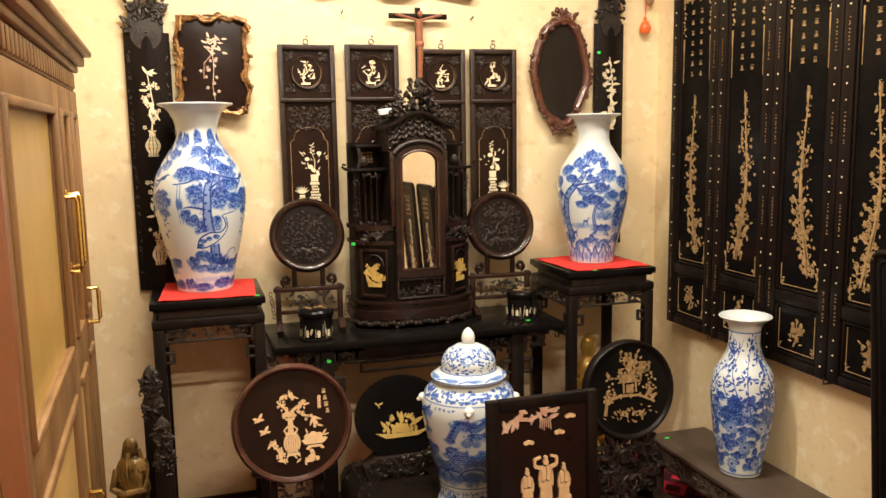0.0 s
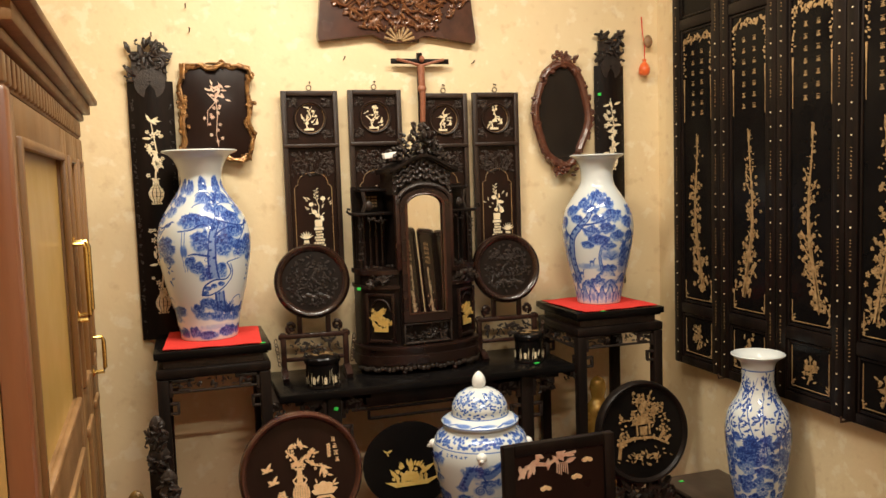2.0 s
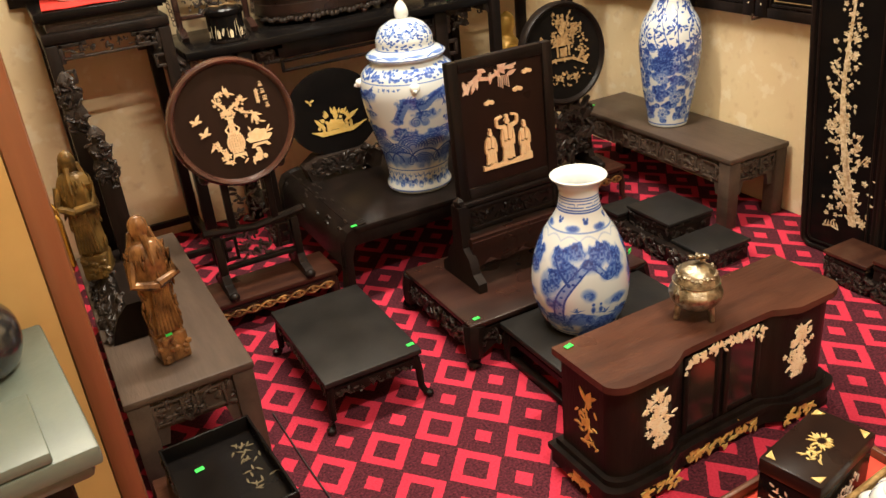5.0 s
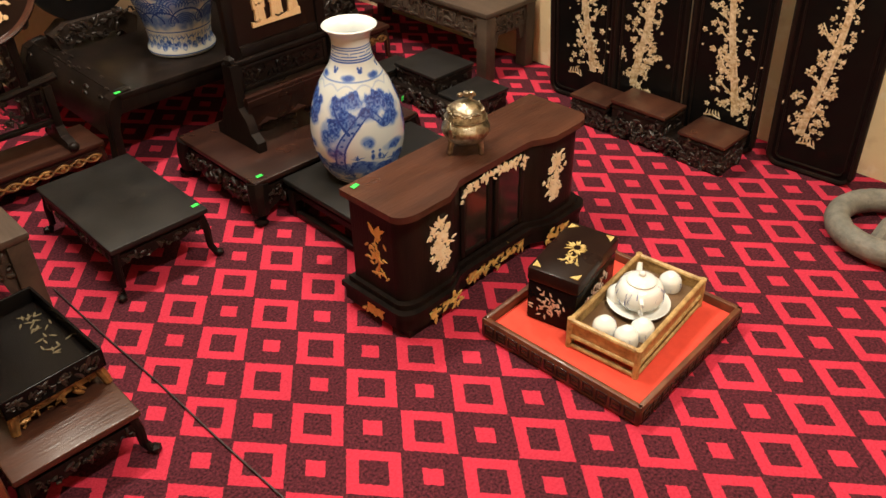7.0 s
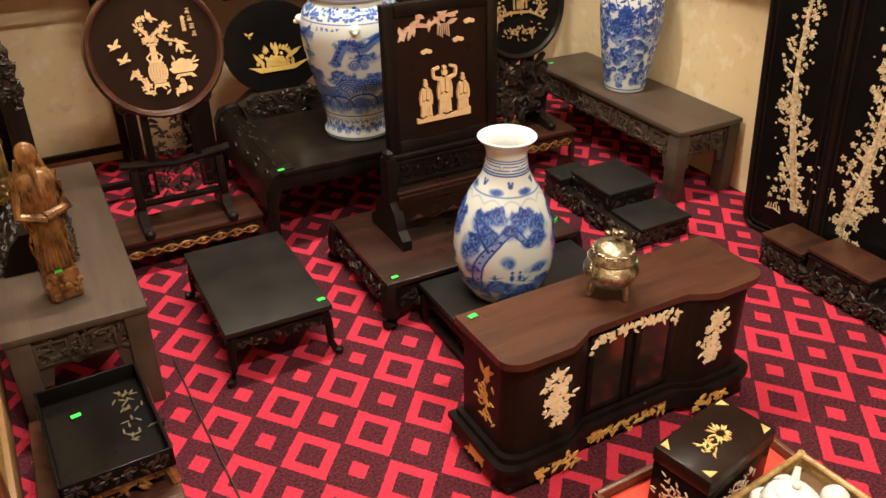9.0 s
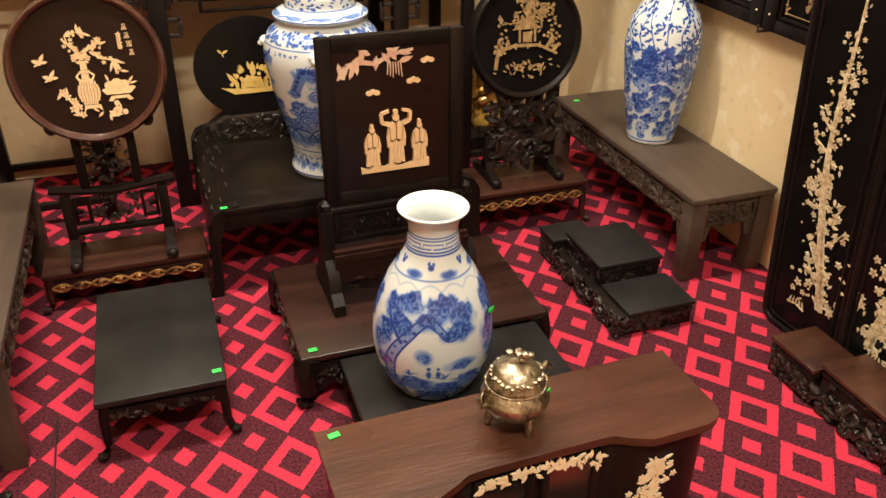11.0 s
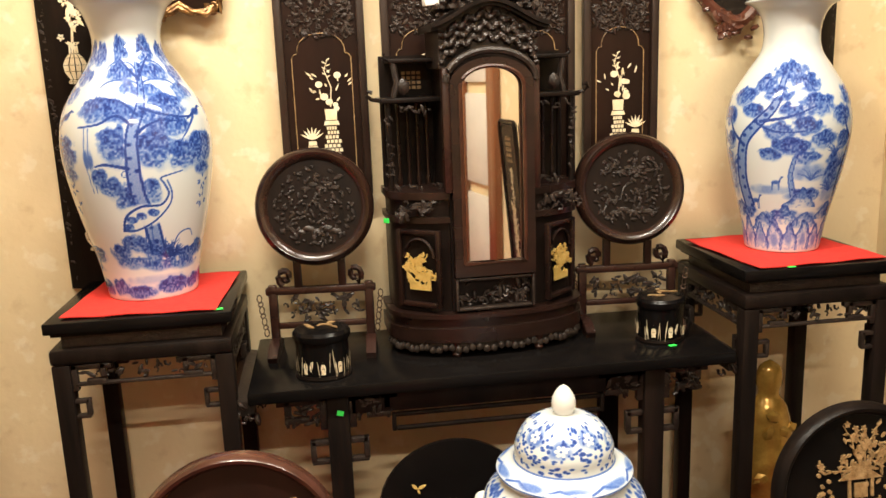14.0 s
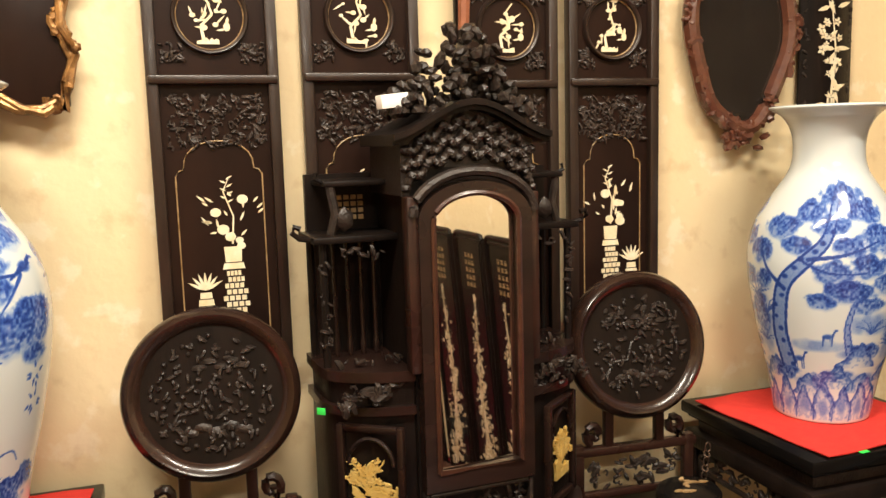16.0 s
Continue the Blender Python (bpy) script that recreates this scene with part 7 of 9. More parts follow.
for x, lab, seed in ((0.812, "round carved dark wooden disc on a hinged frame", 71), (1.628, "round carved dark wooden disc on a hinged frame", 72)):
    root = thing("round_carving", lab, "plaque", pose(x, 3.99, 0.78, 0, 0, -4), "pair of round carvings")
    r, z = 0.147, 0.375
    for s in (-1, 1):
        part("upright", bx(s * 0.056 - 0.010, s * 0.056 + 0.010, 0.002, 0.020, 0.155, 0.270, bevel=0.004), ROSEWOOD, root)
        bm = tube(bmesh.new(), [(s * (0.088 + 0.020 * (1 - q / 14) * math.cos(-1.2 + q * 0.62)), 0.010, 0.196 + 0.024 * (1 - q / 16) * math.sin(-1.2 + q * 0.62)) for q in range(13)], 0.0085, 6)
        part("scroll_bracket", bm, ROSEWOOD, root)
        bm = bmesh.new()
        box(bm, s * 0.122 - 0.011, s * 0.122 + 0.011, 0.0, 0.020, 0.03, 0.176, 0.004)
        prism(bm, [(-0.085, 0.0), (0.055, 0.0), (0.055, 0.020), (0.02, 0.034), (-0.02, 0.040), (-0.06, 0.030), (-0.092, 0.016)], -0.012, 0.012, pose(s * 0.122, 0, 0, 0, 0, 90))
        part("stepped_leg", bm, ROSEWOOD, root)
        bm = bmesh.new()
        for k in range(7):
            a0 = (s * (0.152 - 0.002 * k), -0.02, 0.150 - k * 0.015)
            tube(bm, [(a0[0] + 0.006 * math.cos(q), a0[1] + (0.006 * math.sin(q) if k % 2 else 0), a0[2] + (0 if k % 2 else 0.006 * math.sin(q)) + 0.004 * math.sin(q)) for q in [0.8 * j for j in range(9)]], 0.0018, 5)
        part("hanging_chain", bm, IRON, root)
    part("yoke_rail", bx(-0.140, 0.140, 0.0, 0.020, 0.150, 0.170, bevel=0.005), ROSEWOOD, root)
    part("low_rail", bx(-0.112, 0.112, 0.002, 0.016, 0.060, 0.076, bevel=0.004), ROSEWOOD, root)
    part("fret_carving", relief(bmesh.new(), -0.10, 0.10, 0.082, 0.145, 0.008, 0.010, 50, seed, 0.011), EBONY_CARVED, root)
    up = pose(0, 0, z, -9)
    bm = lathe(bmesh.new(), [(0.001, -0.004), (r - 0.012, -0.004), (r - 0.012, 0.010), (0.001, 0.010)], 56)
    bmesh.ops.transform(bm, matrix=up @ pose(0, 0, 0, 90), verts=bm.verts)
    part("round_board", bm, EBONY, root)
    part("round_frame", round_rim(r, 0.034, up), RIMWOOD_DARK, root)
    bm = bmesh.new()
    rnd = random.Random(seed)
    for k in range(170):
        a, q = rnd.uniform(0, 6.28), 0.100 * math.sqrt(rnd.random())
        blob(bm, q * math.cos(a), -0.011, q * math.sin(a), rnd.uniform(0.004, 0.012), 0.005, 0.0045, 1, rnd.uniform(0, 3.1))
    tube(bm, [(-0.07, -0.008, -0.055), (-0.055, -0.009, -0.03), (-0.025, -0.009, -0.028), (-0.015, -0.009, 0.005), (0.012, -0.008, 0.018), (0.022, -0.008, 0.05)], 0.0045, 6, 0.002)
    for q in range(5):
        blob(bm, -0.04 + 0.022 * q, -0.009, -0.062 + 0.008 * (q % 2), 0.018, 0.006, 0.009, 1)
        blob(bm, -0.02 + 0.018 * q, -0.009, 0.045 + 0.010 * (q % 2), 0.014, 0.006, 0.007, 1)
    bmesh.ops.transform(bm, matrix=up, verts=bm.verts)
    part("relief", bm, EBONY_CARVED, root)

# boat plaque on the low table
root = thing("oval_plaque", "oval black plaque with a gilt boat inlay on a carved foot", "plaque", pose(1.090, 3.640, 0.270))
up = pose(0, 0.01, 0.225, -8)
bm = prism(bmesh.new(), [(0.175 * math.cos(k * 0.1745), 0.155 * math.sin(k * 0.1745)) for k in range(36)], -0.008, 0.008)
bmesh.ops.transform(bm, matrix=up, verts=bm.verts)
part("oval_board", bm, LACQUER, root)
ink = Inlay(81)
ink.poly([(-0.10, -0.055), (-0.06, -0.078), (0.06, -0.078), (0.12, -0.05), (0.06, -0.062), (-0.05, -0.062)])
ink.poly([(-0.04, -0.06), (0.03, -0.06), (0.025, -0.03), (-0.035, -0.03)]).leaf(0.0, -0.03, 1.5, 0.05, 0.02).leaf(0.03, -0.04, 0.5, 0.07, 0.016).leaf(-0.05, -0.05, 2.2, 0.05, 0.016)
for k in range(16):
    a = ink.rnd.uniform(0.4, 2.7)
    ink.leaf(0.05 * math.cos(a), -0.050 + 0.045 * math.sin(a), a, ink.rnd.uniform(0.016, 0.030), 0.009)
    ink.disc(ink.rnd.gauss(0, 0.030), -0.035 + ink.rnd.gauss(0, 0.010), 0.006, 8)
ink.bird(-0.085, 0.05, 0.022)
for k in range(8):
    ink.robe(ink.rnd.uniform(-0.06, 0.06), -0.062, 0.012, 0.030)
part("inlay", ink.mesh(-0.008, 0.003, up), GOLDINLAY, root, "gilded inlay of a boat and a bird")
bm = bmesh.new()
prism(bm, [(-0.135, 0.0), (-0.10, 0.0), (-0.08, 0.02), (0.08, 0.02), (0.10, 0.0), (0.135, 0.0), (0.15, 0.05), (0.10, 0.085), (-0.10, 0.085), (-0.15, 0.05)], -0.04, 0.04)
relief(bm, -0.13, 0.13, 0.02, 0.085, -0.04, 0.012, 60, 82, 0.015)
part("carved_foot", bm, EBONY_CARVED, root)


# ---------------------------------------------------------------- cabinet with a mirror on the altar table
cab = thing("mirror_cabinet", "carved dark wooden display cabinet with an arched mirror door", "cabinet", pose(1.232, 3.985, 0.78, 0, 0, 2.5))
W = 0.245


def half_round(bm, w, d0, d1, z0, z1, n=20, power=0.75):
    pts = [(w * math.cos(math.pi + math.pi * i / n), -d0 * abs(math.sin(math.pi * i / n)) ** power) for i in range(n + 1)]
    return plan_prism(bm, [*pts, (w, d1), (-w, d1)], z0, z1)


part("plinth", half_round(bmesh.new(), W + 0.010, 0.150, 0.09, 0.040, 0.075), CABWOOD, cab)
part("plinth_cove", half_round(bmesh.new(), W + 0.002, 0.140, 0.09, 0.075, 0.100), CABWOOD, cab)
part("plinth_moulding", half_round(bmesh.new(), W + 0.010, 0.150, 0.09, 0.100, 0.112), CABWOOD, cab)
bm = bmesh.new()
half_round(bm, W + 0.002, 0.142, 0.085, 0.024, 0.042)
for k in range(44):
    a = math.pi + math.pi * k / 43
    blob(bm, (W + 0.002) * math.cos(a), -0.143 * abs(math.sin(a)) ** 0.75, 0.026 - 0.006 * (k % 4 < 2), 0.010, 0.007, 0.011, 1)
part("scalloped_skirt", bm, EBONY_CARVED, cab)
for x, y in ((-0.10, -0.125), (0.11, -0.125), (-0.22, 0.05), (0.22, 0.05)):
    bm = lathe(bmesh.new(), smooth_profile([(0.008, 0.0), (0.012, 0.008), (0.008, 0.018), (0.014, 0.040)], 3), 12, 1, (x, y, 0))
    part("foot", bm, ROSEWOOD, cab)
bm = half_round(bmesh.new(), W - 0.008, 0.114, 0.085, 0.112, 0.335)
part("lower_case", bm, EBONY, cab)
part("lower_moulding", half_round(bmesh.new(), W, 0.124, 0.088, 0.335, 0.350), CABWOOD, cab)
part("frieze", half_round(bmesh.new(), W - 0.010, 0.116, 0.086, 0.350, 0.392), EBONY, cab)
part("upper_moulding", half_round(bmesh.new(), W, 0.124, 0.088, 0.392, 0.410), CABWOOD, cab)
for s in (-1, 1):
    turn = pose(s * 0.175, -0.088, 0.222, 0, 0, s * 38)
    bm = rect_frame(bmesh.new(), -0.060, 0.060, -0.095, 0.098, 0.012, -0.014, 0.0)
    tube(bm, [(0.040 * math.cos(math.pi * k / 12), -0.008, 0.030 + 0.045 * math.sin(math.pi * k / 12)) for k in range(13)], 0.004, 6)
    bmesh.ops.transform(bm, matrix=turn, verts=bm.verts)
    part("side_door_frame", bm, CABWOOD, cab)
    ink = Inlay(90 + s)
    for k in range(5):
        ink.branch(-0.006, -0.02, 0.75 + k * 0.38, 0.044, 0.004, 1, 0.011)
    ink.mountainous_ground(-0.028, 0.03, -0.052, 0.028)
    for k in range(9):
        ink.leaf(ink.rnd.gauss(0, 0.014), -0.03 + ink.rnd.gauss(0, 0.01), ink.rnd.uniform(0, 3.1), 0.026, 0.012)
    part("gold_inlay", ink.mesh(-0.006, 0.004, turn), GOLDINLAY, cab, "golden raised inlay of a bush")
    # open side niche with posts
    bm = bx(s * 0.165 - 0.072, s * 0.165 + 0.072, 0.070, 0.084, 0.41, 0.735)
    part("niche_back", bm, EBONY, cab)
    for x in (0.128, 0.152, 0.176, 0.200):
        bm = lathe(bmesh.new(), smooth_profile([(0.004, 0.412), (0.006, 0.43), (0.0035, 0.45), (0.0045, 0.52), (0.0035, 0.59), (0.006, 0.61), (0.004, 0.622)], 3), 8, 1, (s * x, 0.030, 0))
        part("spindle", bm, CABWOOD, cab)
    for x, y in ((s * 0.232, -0.030), (s * 0.232, 0.070)):
        part("post", tube(bmesh.new(), [(x, y, 0.41), (x, y, 0.50), (x, y, 0.63)], 0.007, 8), EBONY, cab)
    bm = bmesh.new()
    relief(bm, s * 0.165 - 0.055, s * 0.165 + 0.055, 0.412, 0.428, -0.055, 0.006, 12, 95 + s, 0.008)
    relief(bm, s * 0.165 - 0.055, s * 0.165 + 0.055, 0.595, 0.612, -0.045, 0.006, 12, 97 + s, 0.008)
    relief(bm, s * 0.232 - 0.008, s * 0.232 + 0.008, 0.44, 0.60, -0.036, 0.005, 16, 99 + s, 0.007)
    relief(bm, s * 0.175 - 0.06, s * 0.175 + 0.06, 0.352, 0.390, -0.098, 0.010, 30, 101 + s, 0.012)
    part("niche_carving", bm, EBONY_CARVED, cab)
    bm = bmesh.new()
    box(bm, *sorted((s * 0.090, s * 0.250)), -0.045, 0.085, 0.622, 0.634, 0.003)
    tube(bm, [(s * 0.245, -0.02, 0.628), (s * 0.268, -0.02, 0.632), (s * 0.280, -0.02, 0.642), (s * 0.276, -0.02, 0.652), (s * 0.266, -0.02, 0.648)], 0.005, 7)
    part("lower_shelf", bm, EBONY, cab)
    bm = bmesh.new()
    box(bm, *sorted((s * 0.095, s * 0.225)), -0.030, 0.085, 0.716, 0.726, 0.003)
    tube(bm, [(s * 0.222, -0.01, 0.722), (s * 0.236, -0.01, 0.730), (s * 0.232, -0.01, 0.740)], 0.004, 6)
    part("upper_shelf", bm, EBONY, cab)
    bm = tube(bmesh.new(), [(s * 0.215, -0.02, 0.634), (s * 0.205, -0.02, 0.67), (s * 0.213, -0.02, 0.716)], 0.008, 7)
    blob(bm, s * 0.19, -0.02, 0.66, 0.018, 0.012, 0.022, 1)
    part("shelf_bracket", bm, EBONY_CARVED, cab)
    ink = Inlay(105 + s)
    for i in range(4):
        for j in range(4):
            ink.poly([(s * 0.155 - 0.026 + i * 0.013, 0.652 + j * 0.012), (s * 0.155 - 0.017 + i * 0.013, 0.652 + j * 0.012), (s * 0.155 - 0.017 + i * 0.013, 0.660 + j * 0.012), (s * 0.155 - 0.026 + i * 0.013, 0.660 + j * 0.012)])
    part("fretted_shell_disc", ink.mesh(0.070, 0.003), PEARL_DIM, cab)
# arched mirror door
DW = 0.100


def arch_outline(w, z0, zs, n=16):
    return [(-w, z0), (w, z0), *[(w * math.cos(math.pi * i / n), zs + 0.62 * w * math.sin(math.pi * i / n)) for i in range(n + 1)]]


bm = bmesh.new()
a, b = arch_outline(DW, 0.205, 0.660), arch_outline(DW - 0.024, 0.238, 0.655)
for y in (-0.146, -0.120):
    va, vb = [bm.verts.new((x, y, z)) for x, z in a], [bm.verts.new((x, y, z)) for x, z in b]
    for i in range(len(va)):
        j = (i + 1) % len(va)
        bm.faces.new((va[i], va[j], vb[j], vb[i]))
bm.verts.ensure_lookup_table()
n = len(a)
for off in (0, n):
    for i in range(n):
        j = (i + 1) % n
        bm.faces.new((bm.verts[off + i], bm.verts[off + j], bm.verts[2 * n + off + j], bm.verts[2 * n + off + i]))
door = part("mirror_door", bm, CABWOOD, cab)
glass = prism(bmesh.new(), arch_outline(DW - 0.022, 0.236, 0.656), -0.003, 0.003)
bmesh.ops.transform(glass, matrix=pose(0, -0.134, 0, 0, 0, 3.0), verts=glass.verts)
part("mirror_glass", glass, MIRROR, door, "clear silvered mirror glass")
bm = tube(bmesh.new(), [(x, -0.146, z) for x, z in [*b, b[0]]], 0.005, 6)
part("door_beading", bm, REDWOOD, door)
part("centre_case", bx(-DW - 0.004, DW + 0.004, -0.118, 0.080, 0.112, 0.745), EBONY, cab)
for s in (-1, 1):
    part("pilaster", bx(s * 0.107 - 0.010, s * 0.107 + 0.010, -0.140, -0.110, 0.41, 0.70, bevel=0.003), ROSEWOOD, cab)
bm = rect_frame(bmesh.new(), -DW, DW, 0.118, 0.200, 0.008, -0.140, -0.118)
relief(bm, -DW + 0.015, DW - 0.015, 0.132, 0.186, -0.122, 0.012, 50, 110, 0.012)
part("carved_drawer", bm, EBONY_CARVED, cab)
bm = bmesh.new()
tube(bm, [((DW + 0.008) * math.cos(math.pi * i / 16), -0.138, 0.668 + 0.070 * math.sin(math.pi * i / 16)) for i in range(17)], 0.009, 8)
for i in range(60):
    x = -0.112 + 0.224 * i / 59
    lo_z, hi_z = 0.676 + 0.075 * math.sqrt(max(0, 1 - (x / 0.116) ** 2)), 0.806 + 0.028 * math.cos(x / 0.29 * 6.0)
    for q in range(3):
        blob(bm, x, -0.122, lo_z + (hi_z - lo_z) * (0.2 + 0.3 * q) + 0.006 * math.sin(7.0 * i + q), 0.010, 0.012, 0.008, 1, 0.9 * i)
n = 16
under = [(-0.118 + 0.236 * i / n, 0.810 + 0.028 * math.cos((-0.118 + 0.236 * i / n) / 0.29 * 6.0)) for i in range(n + 1)]
prism(bm, [(0.118, 0.70), (-0.118, 0.70), *under], -0.116, 0.06)
part("arched_carving", bm, EBONY_CARVED, cab)
bm = bmesh.new()
n = 16
crest = [(-0.138 + 0.276 * i / n, 0.808 + 0.028 * math.cos((-0.138 + 0.276 * i / n) / 0.29 * 6.0)) for i in range(n + 1)]
prism(bm, [*crest, *[(x, z + 0.008) for x, z in crest[::-1]]], -0.142, 0.05)
prism(bm, [(x, z + 0.008) for x, z in crest] + [(x, z + 0.018) for x, z in crest[::-1]], -0.152, 0.05)
part("cornice", bm, EBONY, cab)
bm = bmesh.new()
rnd = random.Random(112)
for k in range(170):
    t = rnd.uniform(-1, 1)
    z = 0.835 + rnd.random() * 0.155 * (1 - abs(t) ** 1.5)
    blob(bm, t * 0.120, -0.06 + rnd.uniform(-0.05, 0.03), z, rnd.uniform(0.009, 0.018), 0.014, rnd.uniform(0.007, 0.012), 1, rnd.uniform(0, 3.1))
for k in range(9):
    blob(bm, (k - 4) * 0.027, -0.105, 0.838, 0.014, 0.010, 0.010, 1)
part("crest_carving", bm, EBONY_CARVED, cab, "openwork crest of carved grapes and birds")
tag = new("paper_tag", put("paper_tag", bx(-0.024, 0.024, -0.012, 0.012, 0, 0.022, bevel=0.001), WHITEPAPER))
tag.matrix_world = pose(1.115, 3.88, 1.622, 0, -6, 10)
tagged(tag, "small folded white paper tag lying on the cornice", "tag")
sticker(0.985, 3.935, 1.118, -38, True)


def round_box(m, label):
    root = thing("round_box", label, "box", m, "pair of round boxes")
    part("body", lathe(bmesh.new(), [(0.058, 0), (0.062, 0.004), (0.062, 0.088), (0.058, 0.090)], 8 * 4, 0.9), LACQUER, root)
    part("lid", lathe(bmesh.new(), [(0.066, 0.090), (0.068, 0.096), (0.068, 0.106), (0.062, 0.113), (0.030, 0.118), (0.001, 0.119)], 32, 0.9), LACQUER, root)
    part("base_ring", lathe(bmesh.new(), [(0.064, -0.0005), (0.066, 0.003), (0.064, 0.010), (0.060, 0.010)], 32, 0.9), EBONY, root)
    ink = Inlay(120)
    for k in range(9):
        ink.robe(k * 0.70 + ink.rnd.uniform(-0.1, 0.1), 0.018, 0.18, ink.rnd.uniform(0.030, 0.050))
        for q in range(4):
            ink.leaf(k * 0.7 + ink.rnd.uniform(0.1, 0.6), ink.rnd.uniform(0.016, 0.05), ink.rnd.uniform(0.6, 2.5), 0.014, 0.08)
    part("shell_inlay", ink.on_vase([(0.0625, 0), (0.0625, 0.09)], 0.0012), PEARL, root, "small upright shell inlay")
    ink = Inlay(121)
    for k in range(12):
        ink.leaf(ink.rnd.uniform(-0.03, 0.03), ink.rnd.uniform(-0.025, 0.025), ink.rnd.uniform(0, 6.28), 0.02, 0.010)
    part("lid_inlay", ink.mesh(0, 0.0015, pose(0, 0, 0.1185, -90)), PEARL_DIM, root)
    return root


round_box(pose(0.810, 3.815, 0.781), "round black lacquer box with shell inlay")
round_box(pose(1.672, 3.872, 0.781, 0, 0, 40), "round black lacquer box with shell inlay")

# gilded figure behind the stand
fig = bmesh.new()
rnd = random.Random(130)
lathe(fig, smooth_profile([(0.075, 0), (0.080, 0.03), (0.055, 0.10), (0.068, 0.22), (0.075, 0.34), (0.055, 0.44), (0.030, 0.48), (0.038, 0.52), (0.030, 0.56), (0.002, 0.58)], 4), 24, 0.8)
for k in range(60):
    a = rnd.uniform(0, 6.28)
    blob(fig, 0.062 * math.cos(a), 0.052 * math.sin(a), rnd.uniform(0.02, 0.44), 0.018, 0.014, 0.026, 1, rnd.uniform(0, 3))
ob = new("gilded_statue", put("gilded_statue", fig, AMBER))
ob.matrix_world = pose(2.030, 3.955, 0.079)
tagged(ob, "shiny gilded carved statue standing under the flower stand", "statue")
base = new("statue_board", put("statue_board", bx(1.90, 2.16, 3.84, 4.05, 0.0, 0.079, bevel=0.004), EBONY))
tagged(base, "plain dark wooden block under a gilded statue", "block")

# ---------------------------------------------------------------- table screen
scr = thing("table_screen", "dark wooden table screen with bone figures inlaid on it", "screen", pose(1.325, 2.850, 0.137, 0, 0, 1))
SW = 0.174
up = pose(0, 0, 0, -2)


def scr_part(name, bm, material, label=""):
    bmesh.ops.transform(bm, matrix=up, verts=bm.verts)
    return part(name, bm, material, scr, label)


scr_part("board", bx(-SW + 0.01, SW - 0.01, -0.006, 0.008, 0.262, 0.640), BOARD)
scr_part("frame", rect_frame(bmesh.new(), -SW, SW, 0.250, 0.655, 0.034, -0.014, 0.014, 0.004), EBONY)
ink = Inlay(141)
ink.mountainous_ground(-0.085, 0.085, 0.325, 0.022)
ink.robe(-0.055, 0.342, 0.038, 0.105).robe(0.004, 0.342, 0.044, 0.135).robe(0.062, 0.342, 0.038, 0.105)
for sx in (-1, 1):
    ink.stroke([(0.004 + sx * 0.014, 0.440), (0.004 + sx * 0.034, 0.446), (0.004 + sx * 0.036, 0.468), (0.004 + sx * 0.016, 0.474)], 0.010, 0.006)
scr_part("bone_inlay", ink.mesh(-0.006, 0.008), BONE, "raised bone inlay of three robed shapes on a bank")
ink = Inlay(142)
ink.cloud(-0.048, 0.520, 0.030).cloud(0.050, 0.540, 0.030).cloud(0.085, 0.585, 0.030)
scr_part("cloud_inlay", ink.mesh(-0.006, 0.006), BONE)
ink = Inlay(143)
ink.stroke([(-0.120, 0.560), (-0.108, 0.586), (-0.075, 0.594), (-0.04, 0.588), (0.0, 0.606), (0.05, 0.614)], 0.014, 0.006)
for k in range(6):
    ink.stroke([(-0.01 + 0.006 * k, 0.588), (-0.012 + 0.007 * k, 0.560 - 0.004 * (k % 3))], 0.003, 0.0015)
for k in range(14):
    ink.leaf(-0.04 + ink.rnd.gauss(0, 0.035), 0.598 + ink.rnd.gauss(0, 0.010), ink.rnd.uniform(0, 6.28), 0.034, 0.013)
scr_part("branch_inlay", ink.mesh(-0.006, 0.005), PEARL_PINK, "pinkish shell inlay of a branch")
bm = bmesh.new()
box(bm, -SW, SW, -0.016, 0.016, 0.236, 0.250, 0.003)
box(bm, -SW + 0.01, SW - 0.01, -0.006, 0.006, 0.150, 0.236)
rect_frame(bm, -SW + 0.012, SW - 0.012, 0.155, 0.232, 0.014, -0.012, 0.012)
relief(bm, -SW + 0.03, SW - 0.03, 0.172, 0.216, -0.006, 0.008, 60, 144, 0.011)
part("carved_panel", bm, EBONY, scr)
bm = bmesh.new()
n = 12
prism(bm, [(-SW, 0.150), (SW, 0.150), *[(SW - 2 * SW * i / n, 0.075 - 0.022 * abs(math.cos(i * math.pi / 4))) for i in range(n + 1)]], -0.050, -0.036)
prism(bm, [(-SW, 0.140), (SW, 0.140), (SW, 0.120), (-SW, 0.120)], -0.055, 0.055)
part("scalloped_apron", bm, ROSEWOOD, scr)
for s in (-1, 1):
    bm = bmesh.new()
    foot = [(-0.105, 0.0), (0.105, 0.0), (0.105, 0.030), (0.075, 0.050), (0.060, 0.090), (0.030, 0.120), (0.022, 0.245), (-0.022, 0.245), (-0.030, 0.120), (-0.060, 0.090), (-0.075, 0.050), (-0.105, 0.030)]
    prism(bm, foot, -0.014, 0.014)
    blob(bm, 0, 0, 0.252, 0.022, 0.018, 0.020, 1)
    for v in bm.verts:
        v.co = Vector((v.co.y + s * (SW + 0.006), v.co.x, v.co.z))
    part("foot", bm, EBONY, scr)

# ---------------------------------------------------------------- low bow-fronted cabinet
low = thing("low_cabinet", "low rosewood cabinet with a bowed front and shell inlay", "cabinet", pose(1.318, 2.050, 0, 0, 0, 1.2))


